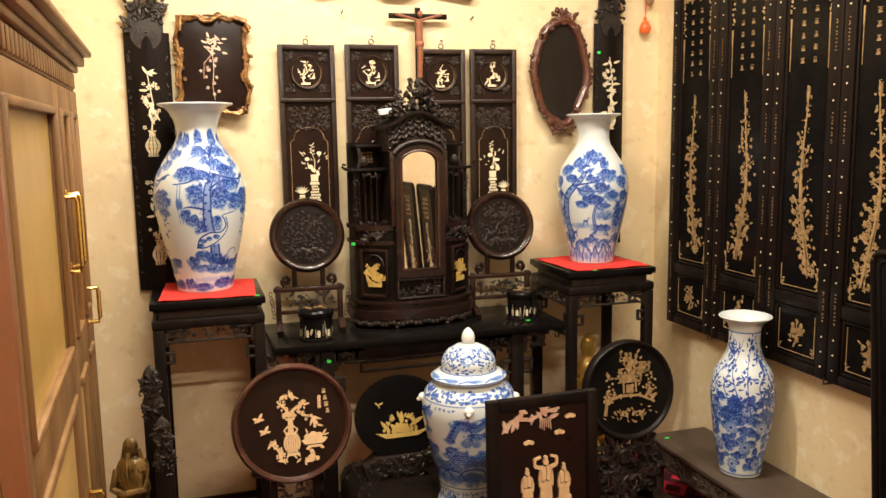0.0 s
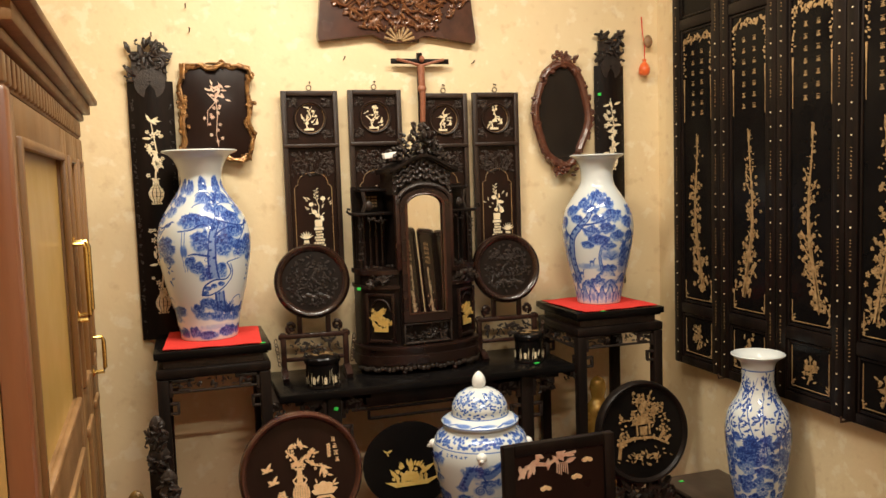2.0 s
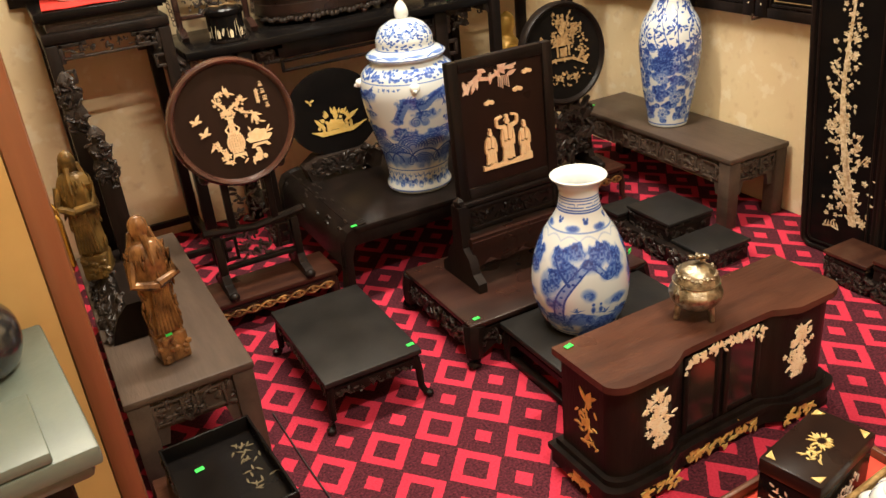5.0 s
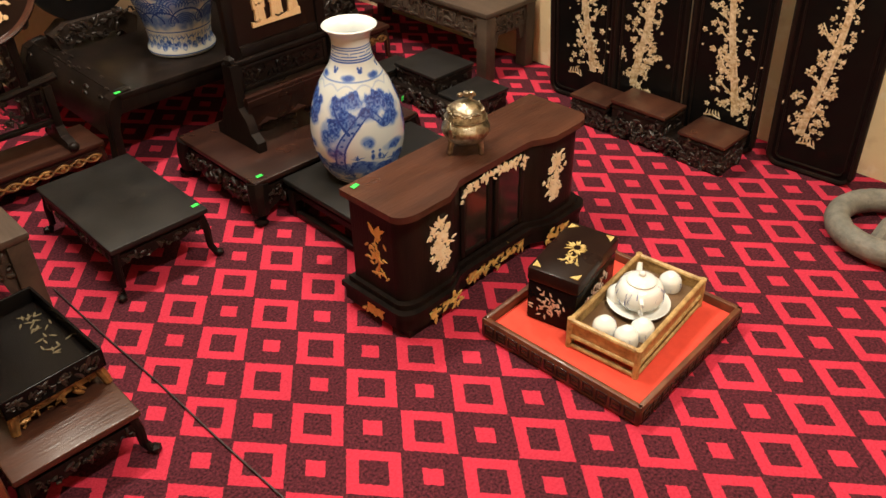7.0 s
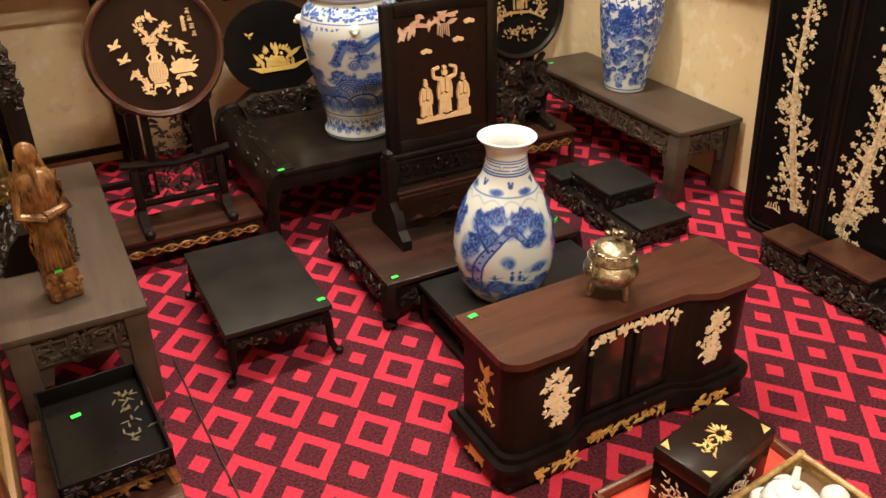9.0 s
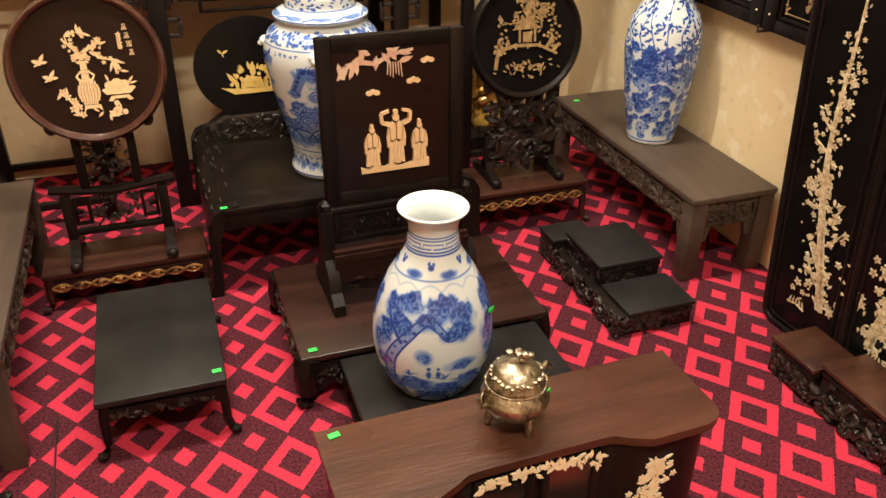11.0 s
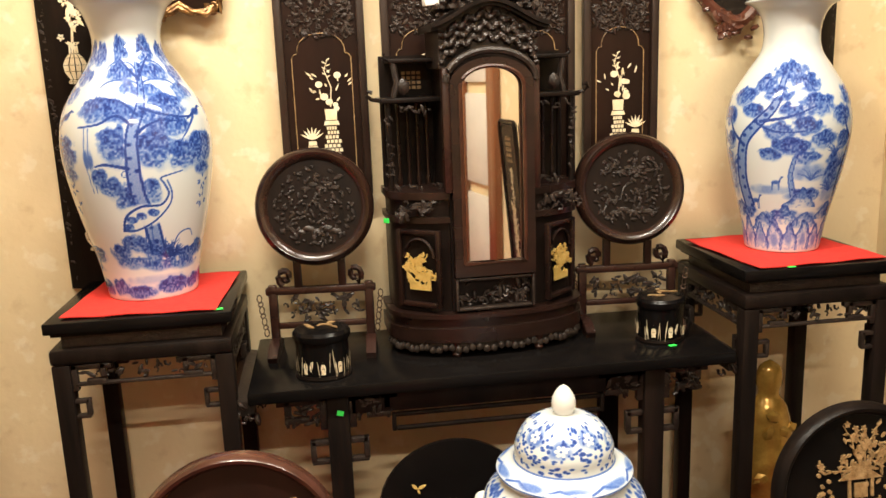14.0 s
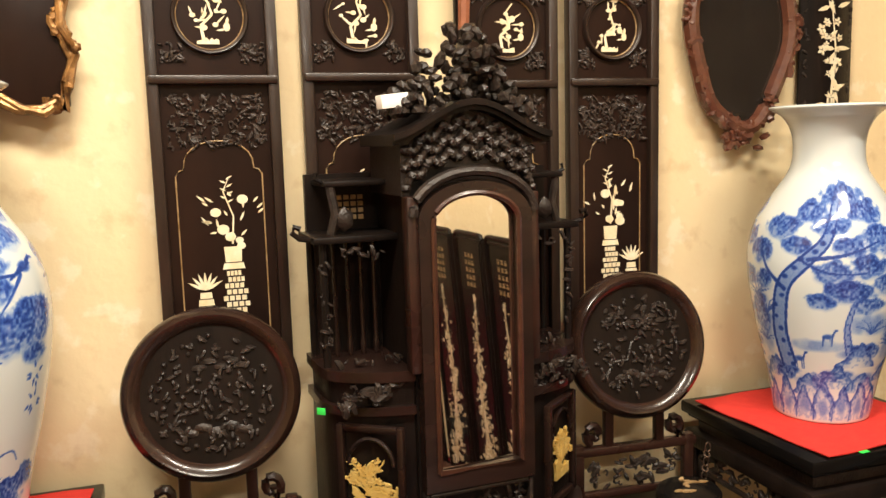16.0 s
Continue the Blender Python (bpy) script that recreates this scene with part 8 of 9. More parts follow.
def bow_plan(grow):
    a, b = 0.338 + grow, 0.098 + grow
    pts = [(-a, b), (-a, -b + 0.035)]
    for i in range(9):
        t = math.pi * (1.0 + 0.5 * i / 8)
        pts.append((-a + 0.055 + 0.055 * math.cos(t), -b + 0.035 + 0.038 * math.sin(t)))
    pts += [(-a + 0.15, -b - 0.003), (-a + 0.185, -b + 0.012), (-a + 0.21, -b + 0.026), (-a + 0.235, -b + 0.028)]
    right = [(-x, y) for x, y in pts[::-1]]
    return pts + right


part("top", plan_prism(bmesh.new(), bow_plan(0.004), 0.318, 0.335), REDWOOD, low)
part("body", plan_prism(bmesh.new(), bow_plan(-0.010), 0.085, 0.318), EBONY, low)
part("body_moulding", plan_prism(bmesh.new(), bow_plan(0.002), 0.075, 0.090), EBONY, low)
part("plinth_top", plan_prism(bmesh.new(), bow_plan(0.016), 0.060, 0.075), EBONY, low)
part("plinth", plan_prism(bmesh.new(), bow_plan(0.010), 0.022, 0.060), EBONY, low)
for sx in (-1, 1):
    for y in (-0.085, 0.085):
        part("bracket_foot", bx(sx * 0.29 - 0.045, sx * 0.29 + 0.045, y - 0.018, y + 0.018, 0.0, 0.022, bevel=0.004), EBONY, low)
for s in (-1, 1):
    bm = rect_frame(bmesh.new(), *sorted((s * 0.006, s * 0.118)), 0.100, 0.305, 0.016, -0.068, -0.058)
    d = part("door", bm, EBONY, low)
    part("pane", bx(*sorted((s * 0.020, s * 0.104)), -0.064, -0.061, 0.114, 0.291), DARKGLASS, d, "dark reddish glass pane")
ink = Inlay(151)
for k in range(70):
    x = ink.rnd.uniform(-0.12, 0.12)
    z = 0.303 - abs(ink.rnd.gauss(0, 0.008)) - (0.03 * ink.rnd.random() if abs(x) > 0.10 else 0)
    (ink.leaf(x, z, ink.rnd.uniform(0, 6.28), 0.018, 0.007) if k % 2 else ink.flower(x, z, 0.007))
part("garland_inlay", ink.mesh(-0.070, 0.002), PEARL, low, "shell garland over the glass doors")
for s in (-1, 1):
    ink = Inlay(155 + s)
    ink.stroke([(-0.008, -0.062), (0.006, -0.03), (-0.006, 0.0), (0.008, 0.03), (0.0, 0.062)], 0.005, 0.002)
    for k in range(110):
        z = ink.rnd.uniform(-0.066, 0.068)
        x = ink.rnd.gauss(0, 0.017) * math.sqrt(1 - (z / 0.075) ** 2)
        (ink.flower(x, z, 0.008) if k % 2 else ink.leaf(x, z, ink.rnd.uniform(0, 6.28), 0.018, 0.006))
    part("front_inlay", ink.mesh(0, 0.002, pose(s * 0.215, -0.0935, 0.205)), PEARL, low, "shell inlay of flowers")
    ink = Inlay(165 + s)
    for k in range(30):
        ink.leaf(ink.rnd.uniform(-0.05, 0.05), ink.rnd.gauss(0, 0.007), ink.rnd.uniform(0, 6.28), 0.020, 0.008)
    part("plinth_inlay", ink.mesh(0, 0.002, pose(s * 0.215, -0.1125, 0.041)), GOLDINLAY, low)
ink = Inlay(171)
ink.stroke([(0.0, -0.06), (0.008, -0.02), (-0.006, 0.02), (0.006, 0.06)], 0.005, 0.002)
for k in range(44):
    ink.leaf(ink.rnd.gauss(0, 0.013), ink.rnd.uniform(-0.070, 0.03), ink.rnd.uniform(0, 6.28), 0.018, 0.007)
ink.leaf(0.0, 0.03, 1.3, 0.045, 0.022).leaf(-0.004, 0.04, 2.2, 0.035, 0.012).leaf(0.006, 0.05, 0.6, 0.030, 0.010)
part("side_inlay", ink.mesh(0, 0.002, pose(-0.3275, 0.0, 0.205, 0, 0, -90)), GOLDINLAY, low)
ink = Inlay(172)
for k in range(26):
    ink.leaf(ink.rnd.uniform(-0.03, 0.03), ink.rnd.gauss(0, 0.008), ink.rnd.uniform(0, 6.28), 0.020, 0.009)
part("side_plinth_inlay", ink.mesh(0, 0.002, pose(-0.3485, 0.0, 0.041, 0, 0, -90)), GOLDINLAY, low)
ink = Inlay(173)
for k in range(60):
    ink.leaf(ink.rnd.uniform(-0.11, 0.11), ink.rnd.gauss(0, 0.007), ink.rnd.uniform(0, 6.28), 0.020, 0.008)
part("skirt_inlay", ink.mesh(0, 0.002, pose(0, -0.0805, 0.041)), GOLDINLAY, low)
sticker(1.005, 2.125, 0.337, 10)

# bronze censer
cen = thing("incense_burner", "small round bronze incense burner with a lid and handles", "burner", pose(1.303, 2.062, 0.336, 0, 0, 15))
part("bowl", lathe(bmesh.new(), smooth_profile([(0.020, 0.028), (0.042, 0.034), (0.056, 0.052), (0.058, 0.066), (0.050, 0.080), (0.046, 0.086), (0.052, 0.092)], 4), 32), BRONZE, cen)
for k in range(3):
    a = k * 2.094 + 0.5
    part("leg", tube(bmesh.new(), [(0.036 * math.cos(a), 0.036 * math.sin(a), 0.045), (0.042 * math.cos(a), 0.042 * math.sin(a), 0.02), (0.044 * math.cos(a), 0.044 * math.sin(a), 0.0005)], 0.009, 8, 0.006), BRONZE, cen)
bm = lathe(bmesh.new(), smooth_profile([(0.050, 0.092), (0.047, 0.100), (0.036, 0.118), (0.018, 0.128), (0.008, 0.131)], 4), 32)
for q in range(46):
    a_ = q * 0.61
    blob(bm, 0.041 * math.cos(a_), 0.041 * math.sin(a_), 0.100 + 0.010 * (q % 3) / 3 + 0.004, 0.006, 0.006, 0.004, 1)
lidc = part("lid", bm, BRONZE, cen)
bm = bmesh.new()
for k in range(9):
    blob(bm, random.Random(k).gauss(0, 0.008), random.Random(k + 9).gauss(0, 0.008), 0.138 + 0.0018 * k, 0.008, 0.008, 0.006, 1)
part("lion_knob", bm, BRONZE, lidc)
for s in (-1, 1):
    part("handle", tube(bmesh.new(), [(s * 0.050, 0, 0.060), (s * 0.072, 0, 0.068), (s * 0.076, 0, 0.088), (s * 0.064, 0, 0.100), (s * 0.056, 0, 0.092)], 0.005, 8), BRONZE, cen)
sticker(1.352, 2.040, 0.405, 40, True)

# ---------------------------------------------------------------- red tray with box and tea set
tray = thing("serving_tray", "large square wooden tray lined with red felt", "tray", pose(1.340, 1.620, 0, 0, 0, 2))
part("felt_lining", bx(-0.205, 0.205, -0.200, 0.200, 0.020, 0.034), REDFELT, tray, "bright red felt lining")
part("bottom", bx(-0.218, 0.218, -0.214, 0.214, 0.0, 0.020, bevel=0.003), TRAYWOOD, tray)
for k, (u, v) in enumerate(((0.220, 0.216), (0.216, 0.220), (0.220, 0.216), (0.216, 0.220))):
    bm = bx(-u, u, -v, -v + 0.014, 0.004, 0.056, bevel=0.004)
    bmesh.ops.transform(bm, matrix=pose(0, 0, 0, 0, 0, 90 * k), verts=bm.verts)
    side = part("side", bm, TRAYWOOD, tray)
    bm = bmesh.new()
    for i in range(12):
        x = -u + 0.025 + i * (2 * u - 0.05) / 11
        rect_frame(bm, x - 0.014, x + 0.014, 0.013, 0.043, 0.004, -v - 0.003, -v + 0.002, 0.0006)
        box(bm, x - 0.006, x + 0.014, -v - 0.003, -v + 0.002, 0.026, 0.030)
    bmesh.ops.transform(bm, matrix=pose(0, 0, 0, 0, 0, 90 * k), verts=bm.verts)
    part("fretwork", bm, ROSEWOOD, side)

GOLDSHELL = mat("golden_shell", (0.42, 0.27, 0.07), 0.3, 0.1, (0.78, 0.62, 0.26), 70, 0.4, 200)
bxx = thing("inlaid_box", "black lacquer box with shell flowers on its lid", "box", pose(1.328, 1.735, 0.034, 0, 0, 12))
part("body", bx(-0.108, 0.108, -0.062, 0.062, 0, 0.110, bevel=0.004), LACQUER, bxx)
part("lid", bx(-0.111, 0.111, -0.065, 0.065, 0.111, 0.148, bevel=0.006), BOARD, bxx)
ink = Inlay(191)
for k in range(22):
    a = k * 0.286
    ink.leaf(0.014 + 0.010 * math.cos(a), 0.008 * math.sin(a), a + ink.rnd.uniform(-0.5, 0.5), ink.rnd.uniform(0.010, 0.024), 0.005)
for k in range(26):
    ink.leaf(-0.026 + ink.rnd.gauss(0, 0.014), ink.rnd.gauss(0, 0.010), ink.rnd.uniform(0, 6.28), ink.rnd.uniform(0.008, 0.018), 0.0045)
for sx in (-1, 1):
    for sy in (-1, 1):
        ink.poly([(sx * 0.100, sy * 0.056), (sx * 0.078, sy * 0.056), (sx * 0.098, sy * 0.036)])
part("lid_inlay", ink.mesh(0, 0.0015, pose(0, 0, 0.148, -90)), GOLDSHELL, bxx, "shell chrysanthemum and corner inlays")
ink = Inlay(192)
for k in range(60):
    ink.leaf(ink.rnd.gauss(0, 0.028), 0.055 + ink.rnd.gauss(0, 0.016), ink.rnd.uniform(0, 6.28), 0.013, 0.004)
part("front_inlay", ink.mesh(-0.062, 0.0015), PEARL_PINK, bxx)
ink = Inlay(193)
for k in range(40):
    ink.leaf(ink.rnd.gauss(0, 0.018), 0.055 + ink.rnd.gauss(0, 0.016), ink.rnd.uniform(0, 6.28), 0.013, 0.004)
part("end_inlay", ink.mesh(0, 0.0015, pose(-0.108, 0, 0, 0, 0, -90)), PEARL_PINK, bxx)

TEA = pose(1.362, 1.570, 0.034, 0, 0, 6)
tea = thing("bamboo_tea_tray", "small raised bamboo tea tray", "tray", TEA)
part("board", bx(-0.150, 0.150, -0.078, 0.078, 0.038, 0.048), mat("dark_bamboo_board", (0.09, 0.045, 0.02), 0.5, 0, (0.16, 0.09, 0.04), 20, 0.2, 150), tea)
for k, (u, v) in enumerate(((0.156, 0.084), (0.084, 0.156), (0.156, 0.084), (0.084, 0.156))):
    bm = tube(bmesh.new(), [(-u, -v, 0.074), (u, -v, 0.074)], 0.0065, 8)
    tube(bm, [(-u, -v, 0.034), (u, -v, 0.034)], 0.0065, 8)
    tube(bm, [(-u, -v, 0.0065), (u, -v, 0.0065)], 0.0060, 8)
    box(bm, -u, u, -v - 0.002, -v + 0.003, 0.034, 0.074)
    bmesh.ops.transform(bm, matrix=pose(0, 0, 0, 0, 0, 90 * k), verts=bm.verts)
    part("bamboo_rail", bm, BAMBOO, tea)
for sx in (-1, 1):
    for sy in (-1, 1):
        part("corner_post", tube(bmesh.new(), [(sx * 0.156, sy * 0.084, 0.0), (sx * 0.156, sy * 0.084, 0.080)], 0.008, 8), BAMBOO, tea)

pot = thing("teapot", "small white porcelain teapot with blue sprigs", "teapot", TEA @ pose(0.010, 0.005, 0.049, 0, 0, 30) @ Matrix.Scale(1.18, 4))
POT = smooth_profile([(0.026, 0.009), (0.040, 0.016), (0.047, 0.034), (0.040, 0.054), (0.026, 0.062)], 4)
part("body", lathe(bmesh.new(), [(0.020, 0.006), *POT, (0.020, 0.063)], 32), PORCELAIN, pot)
part("saucer", lathe(bmesh.new(), smooth_profile([(0.026, 0.0), (0.042, 0.003), (0.058, 0.011), (0.060, 0.013), (0.040, 0.007), (0.001, 0.0062)], 3), 36), PORCELAIN, pot)
lid = part("lid", lathe(bmesh.new(), smooth_profile([(0.029, 0.062), (0.028, 0.066), (0.014, 0.072), (0.005, 0.074)], 3), 28), PORCELAIN, pot)
part("knob", blob(bmesh.new(), 0, 0, 0.078, 0.007, 0.007, 0.006, 2), PORCELAIN, lid)
part("spout", tube(bmesh.new(), [(0.040, 0, 0.030), (0.058, 0, 0.038), (0.068, 0, 0.056)], 0.009, 10, 0.005), PORCELAIN, pot)
part("handle", tube(bmesh.new(), [(-0.040, 0, 0.046), (-0.062, 0, 0.050), (-0.066, 0, 0.032), (-0.045, 0, 0.022)], 0.0045, 8), PORCELAIN, pot)
ink = Inlay(195)
for k in range(26):
    ink.leaf(ink.rnd.uniform(0, 6.28), ink.rnd.uniform(0.018, 0.05), ink.rnd.uniform(0, 6.28), 0.014, 0.05)
part("blue_sprigs", ink.on_vase(POT, 0.0008), COBALT, pot)
for k, (x, y, up_) in enumerate(((-0.118, 0.020, 1), (-0.118, -0.035, 1), (-0.075, -0.050, 1), (0.062, 0.050, 1), (0.118, -0.020, 1), (0.000, 0.053, 1))):
    q = TEA @ pose(x, y, 0.049) @ Matrix.Scale(1.12, 4)
    cup = thing("tea_cup", "small white porcelain tea cup standing upside down", "cup", q, "tea cups")
    CUP = smooth_profile([(0.024, 0.0), (0.0245, 0.010), (0.022, 0.024), (0.013, 0.034), (0.009, 0.037)], 3)
    part("bowl", lathe(bmesh.new(), [*CUP, (0.001, 0.037)], 24), PORCELAIN, cup)
    ink = Inlay(200 + k)
    for j in range(9):
        ink.leaf(ink.rnd.uniform(0, 6.28), ink.rnd.uniform(0.005, 0.022), ink.rnd.uniform(0, 6.28), 0.011, 0.14)
    part("blue_sprig", ink.on_vase(CUP, 0.0006), COBALT, cup)

# black tray on the small stand
bt = thing("footed_tray", "black lacquer tray on a low gilded foot", "tray", pose(0.278, 2.328, 0.120, 0, 0, 3))
part("floor_board", bx(-0.098, 0.098, -0.150, 0.150, 0.045, 0.054), LACQUER, bt)
ink = Inlay(211)
for k in range(30):
    ink.leaf(0.06 + ink.rnd.gauss(0, 0.012), ink.rnd.uniform(-0.05, 0.12), ink.rnd.uniform(0, 6.28), 0.020, 0.005)
part("board_inlay", ink.mesh(0, 0.0008, pose(0, 0, 0.054, -90)), mat("worn_gold_paint", (0.10, 0.075, 0.035), 0.5), bt)
for k, (u, v) in enumerate(((0.102, 0.154), (0.154, 0.102), (0.102, 0.154), (0.154, 0.102))):
    bm = bx(-u, u, -v, -v + 0.006, 0.045, 0.090, bevel=0.002)
    bmesh.ops.transform(bm, matrix=pose(0, 0, 0, 0, 0, 90 * k), verts=bm.verts)
    side = part("side", bm, LACQUER, bt)
    bm = relief(bmesh.new(), -u + 0.012, u - 0.012, 0.055, 0.080, -v, 0.004, 46, 212 + k, 0.008)
    bmesh.ops.transform(bm, matrix=pose(0, 0, 0, 0, 0, 90 * k), verts=bm.verts)
    part("openwork", bm, EBONY_CARVED, side)
    bm = bx(-u + 0.006, u - 0.006, -v + 0.010, -v + 0.022, 0.022, 0.043, bevel=0.003)
    relief(bm, -u + 0.02, u - 0.02, 0.012, 0.034, -v + 0.010, 0.005, 20, 222 + k, 0.010)
    bmesh.ops.transform(bm, matrix=pose(0, 0, 0, 0, 0, 90 * k), verts=bm.verts)
    part("gilded_apron", bm, GILT, bt, "worn gilded carved apron")
for sx in (-1, 1):
    for sy in (-1, 1):
        part("foot", tube(bmesh.new(), [(sx * 0.085, sy * 0.137, 0.045), (sx * 0.092, sy * 0.145, 0.02), (sx * 0.096, sy * 0.149, 0.001)], 0.012, 8, 0.009), GILT, bt)
sticker(0.235, 2.405, 0.176, 10)


# ---------------------------------------------------------------- display blocks
def stepped_stand(name, label, blocks, seed, top, group=""):
    root = thing(name, label, "stand", Matrix(), group)
    xa, xb = min(q[0] for q in blocks) + 0.004, min(q[1] for q in blocks) - 0.004
    ya, yb = min(q[2] for q in blocks) + 0.002, max(q[3] for q in blocks) - 0.002
    base = part("openwork_plinth", bx(xa + 0.010, xb, ya + 0.008, yb - 0.008, 0.0, 0.058, bevel=0.003), EBONY, root)
    bm = relief(bmesh.new(), ya, yb, 0.006, 0.060, 0, 0.012, int(330 * (yb - ya)), seed + 30, 0.014, "x")
    bmesh.ops.transform(bm, matrix=pose(xa + 0.006, 0, 0), verts=bm.verts)
    relief(bm, xa, xb, 0.006, 0.060, ya + 0.006, 0.012, int(330 * (xb - xa)), seed + 31, 0.014)
    part("scroll_carving", bm, EBONY_CARVED, base)
    for k, (x0, x1, y0, y1, h) in enumerate(blocks):
        part("platform", bx(x0, x1, y0, y1, h - 0.012, h, bevel=0.003), top, root)
        part("platform_moulding", bx(x0 + 0.002, x1 - 0.002, y0 + 0.002, y1 - 0.002, h - 0.032, h - 0.018, bevel=0.006), EBONY, root)
        bm = bx(x0 + 0.006, x1 - 0.006, y0 + 0.006, y1 - 0.006, 0.0, h - 0.012, bevel=0.002)
        b = part("pierced_base", bm, EBONY, root)
        bm = relief(bmesh.new(), y0 + 0.012, y1 - 0.012, 0.012, h - 0.020, 0, 0.007, int(240 * (y1 - y0)), seed + k, 0.011, "x")
        bmesh.ops.transform(bm, matrix=pose(x0 + 0.006, 0, 0), verts=bm.verts)
        relief(bm, x0 + 0.012, x1 - 0.012, 0.012, h - 0.020, y0 + 0.006, 0.007, int(240 * (x1 - x0)), seed + 10 + k, 0.011)
        part("carving", bm, EBONY_CARVED, b)
    return root


RIGHT_BLOCKS = ((2.150, 2.285, 2.235, 2.385, 0.100), (2.160, 2.290, 2.020, 2.228, 0.125), (2.150, 2.300, 1.802, 1.965, 0.105))
stepped_stand("stepped_stand", "small matt black stepped display stand", ((1.885, 2.090, 2.610, 2.765, 0.072), (1.880, 2.080, 2.770, 2.985, 0.125), (1.845, 1.985, 2.990, 3.090, 0.095)), 231, MATTE)
stepped_stand("stepped_stand", "dark wooden stepped display stand with carved sides", RIGHT_BLOCKS, 241, REDWOOD)

ring = thing("stone_ring", "heavy grey stone ring with a cross bar lying on the carpet", "ring", pose(2.170, 1.300, 0))
bm = bmesh.new()
for k in range(1):
    tube(bm, [(0.14 * math.cos(q), 0.14 * math.sin(q), 0.040) for q in [j * math.pi / 16 for j in range(33)]], 0.034, 12)
part("outer_ring", bm, STONE, ring)
part("cross_bar", tube(bmesh.new(), [(-0.125, 0.0, 0.036), (0, 0.01, 0.038), (0.125, 0.0, 0.036)], 0.026, 10), STONE, ring)

# ---------------------------------------------------------------- statues on the bench
def robed_statue(m, h, material, label, seed):
    bm = bmesh.new()
    k = h / 0.385
    box(bm, -0.038 * k, 0.038 * k, -0.034 * k, 0.034 * k, 0.0, 0.078 * k, 0.008)
    rnd = random.Random(seed)
    lathe(bm, [(r * k, z * k) for r, z in smooth_profile([(0.034, 0.07), (0.040, 0.10), (0.037, 0.17), (0.045, 0.24), (0.047, 0.28), (0.034, 0.315), (0.017, 0.325), (0.022, 0.345), (0.021, 0.365), (0.012, 0.380), (0.001, 0.385)], 4)], 28, 0.8, (0, 0, 0), 7, 0.06)
    tube(bm, [(-0.042 * k, -0.01 * k, 0.285 * k), (-0.050 * k, -0.026 * k, 0.23 * k), (0.002 * k, -0.044 * k, 0.215 * k)], 0.013 * k, 8)
    tube(bm, [(0.042 * k, -0.01 * k, 0.285 * k), (0.050 * k, -0.026 * k, 0.23 * k), (-0.002 * k, -0.044 * k, 0.222 * k)], 0.013 * k, 8)
    for j in range(7):
        x = (j - 3) * 0.009 * k
        tube(bm, [(x, -0.036 * k, 0.09 * k), (x * 0.8, -0.035 * k, 0.15 * k), (x * 0.6, -0.038 * k, 0.21 * k)], 0.004 * k, 6)
    tube(bm, [(0.0, -0.022 * k, 0.342 * k), (0.0, -0.034 * k, 0.31 * k), (0.002, -0.042 * k, 0.27 * k)], 0.009 * k, 6, 0.004 * k)
    for j in range(16):
        blob(bm, rnd.uniform(-0.034, 0.034) * k, -0.034 * k, rnd.uniform(0.01, 0.07) * k, 0.010 * k, 0.008 * k, 0.009 * k, 1)
    for j in range(70):
        a, z = rnd.uniform(-2.6, 2.6), rnd.uniform(0.09, 0.30)
        r = 0.040 + (0.006 if z > 0.2 else 0)
        blob(bm, r * math.sin(a) * k, -0.8 * r * math.cos(a) * k, z * k, 0.0045 * k, 0.005 * k, rnd.uniform(0.010, 0.024) * k, 1, rnd.uniform(-0.3, 0.3))
    tube(bm, [(-0.020 * k, 0.004, 0.345 * k), (-0.026 * k, 0.006, 0.320 * k), (-0.034 * k, 0.0, 0.290 * k)], 0.008 * k, 6)
    tube(bm, [(0.020 * k, 0.004, 0.345 * k), (0.026 * k, 0.006, 0.320 * k), (0.034 * k, 0.0, 0.290 * k)], 0.008 * k, 6)
    ob = new("robed_statue", put("robed_statue", bm, material))
    ob.matrix_world = m
    return tagged(ob, label, "statue")


robed_statue(pose(0.272, 2.730, 0.276, 0, 0, 10), 0.375, STATUEWOOD, "golden-brown carved wooden statue of a bearded robed figure", 251)
sticker(0.272, 2.700, 0.350, 10, True)

carve = thing("carved_relief_stand", "dark carved wooden ridge with two tall crested boards", "carving", pose(0.232, 3.095, 0.276))
ridge = [(-0.080, 0.0), (0.082, 0.0), (0.074, 0.030), (0.055, 0.072), (0.025, 0.100), (-0.025, 0.100), (-0.052, 0.072), (-0.072, 0.030)]
part("ridge", prism(bmesh.new(), ridge, -0.225, 0.225), EBONY, carve)
for s in (-1, 1):
    bm = relief(bmesh.new(), -0.210, 0.210, 0.006, 0.112, 0.0, 0.016, 230, 261 + s, 0.014)
    bmesh.ops.transform(bm, matrix=pose(s * 0.090, 0, 0.002, 0, 0, s * 90) @ pose(0, 0, 0, -34), verts=bm.verts)
    part("flank_carving", bm, EBONY_CARVED, carve)
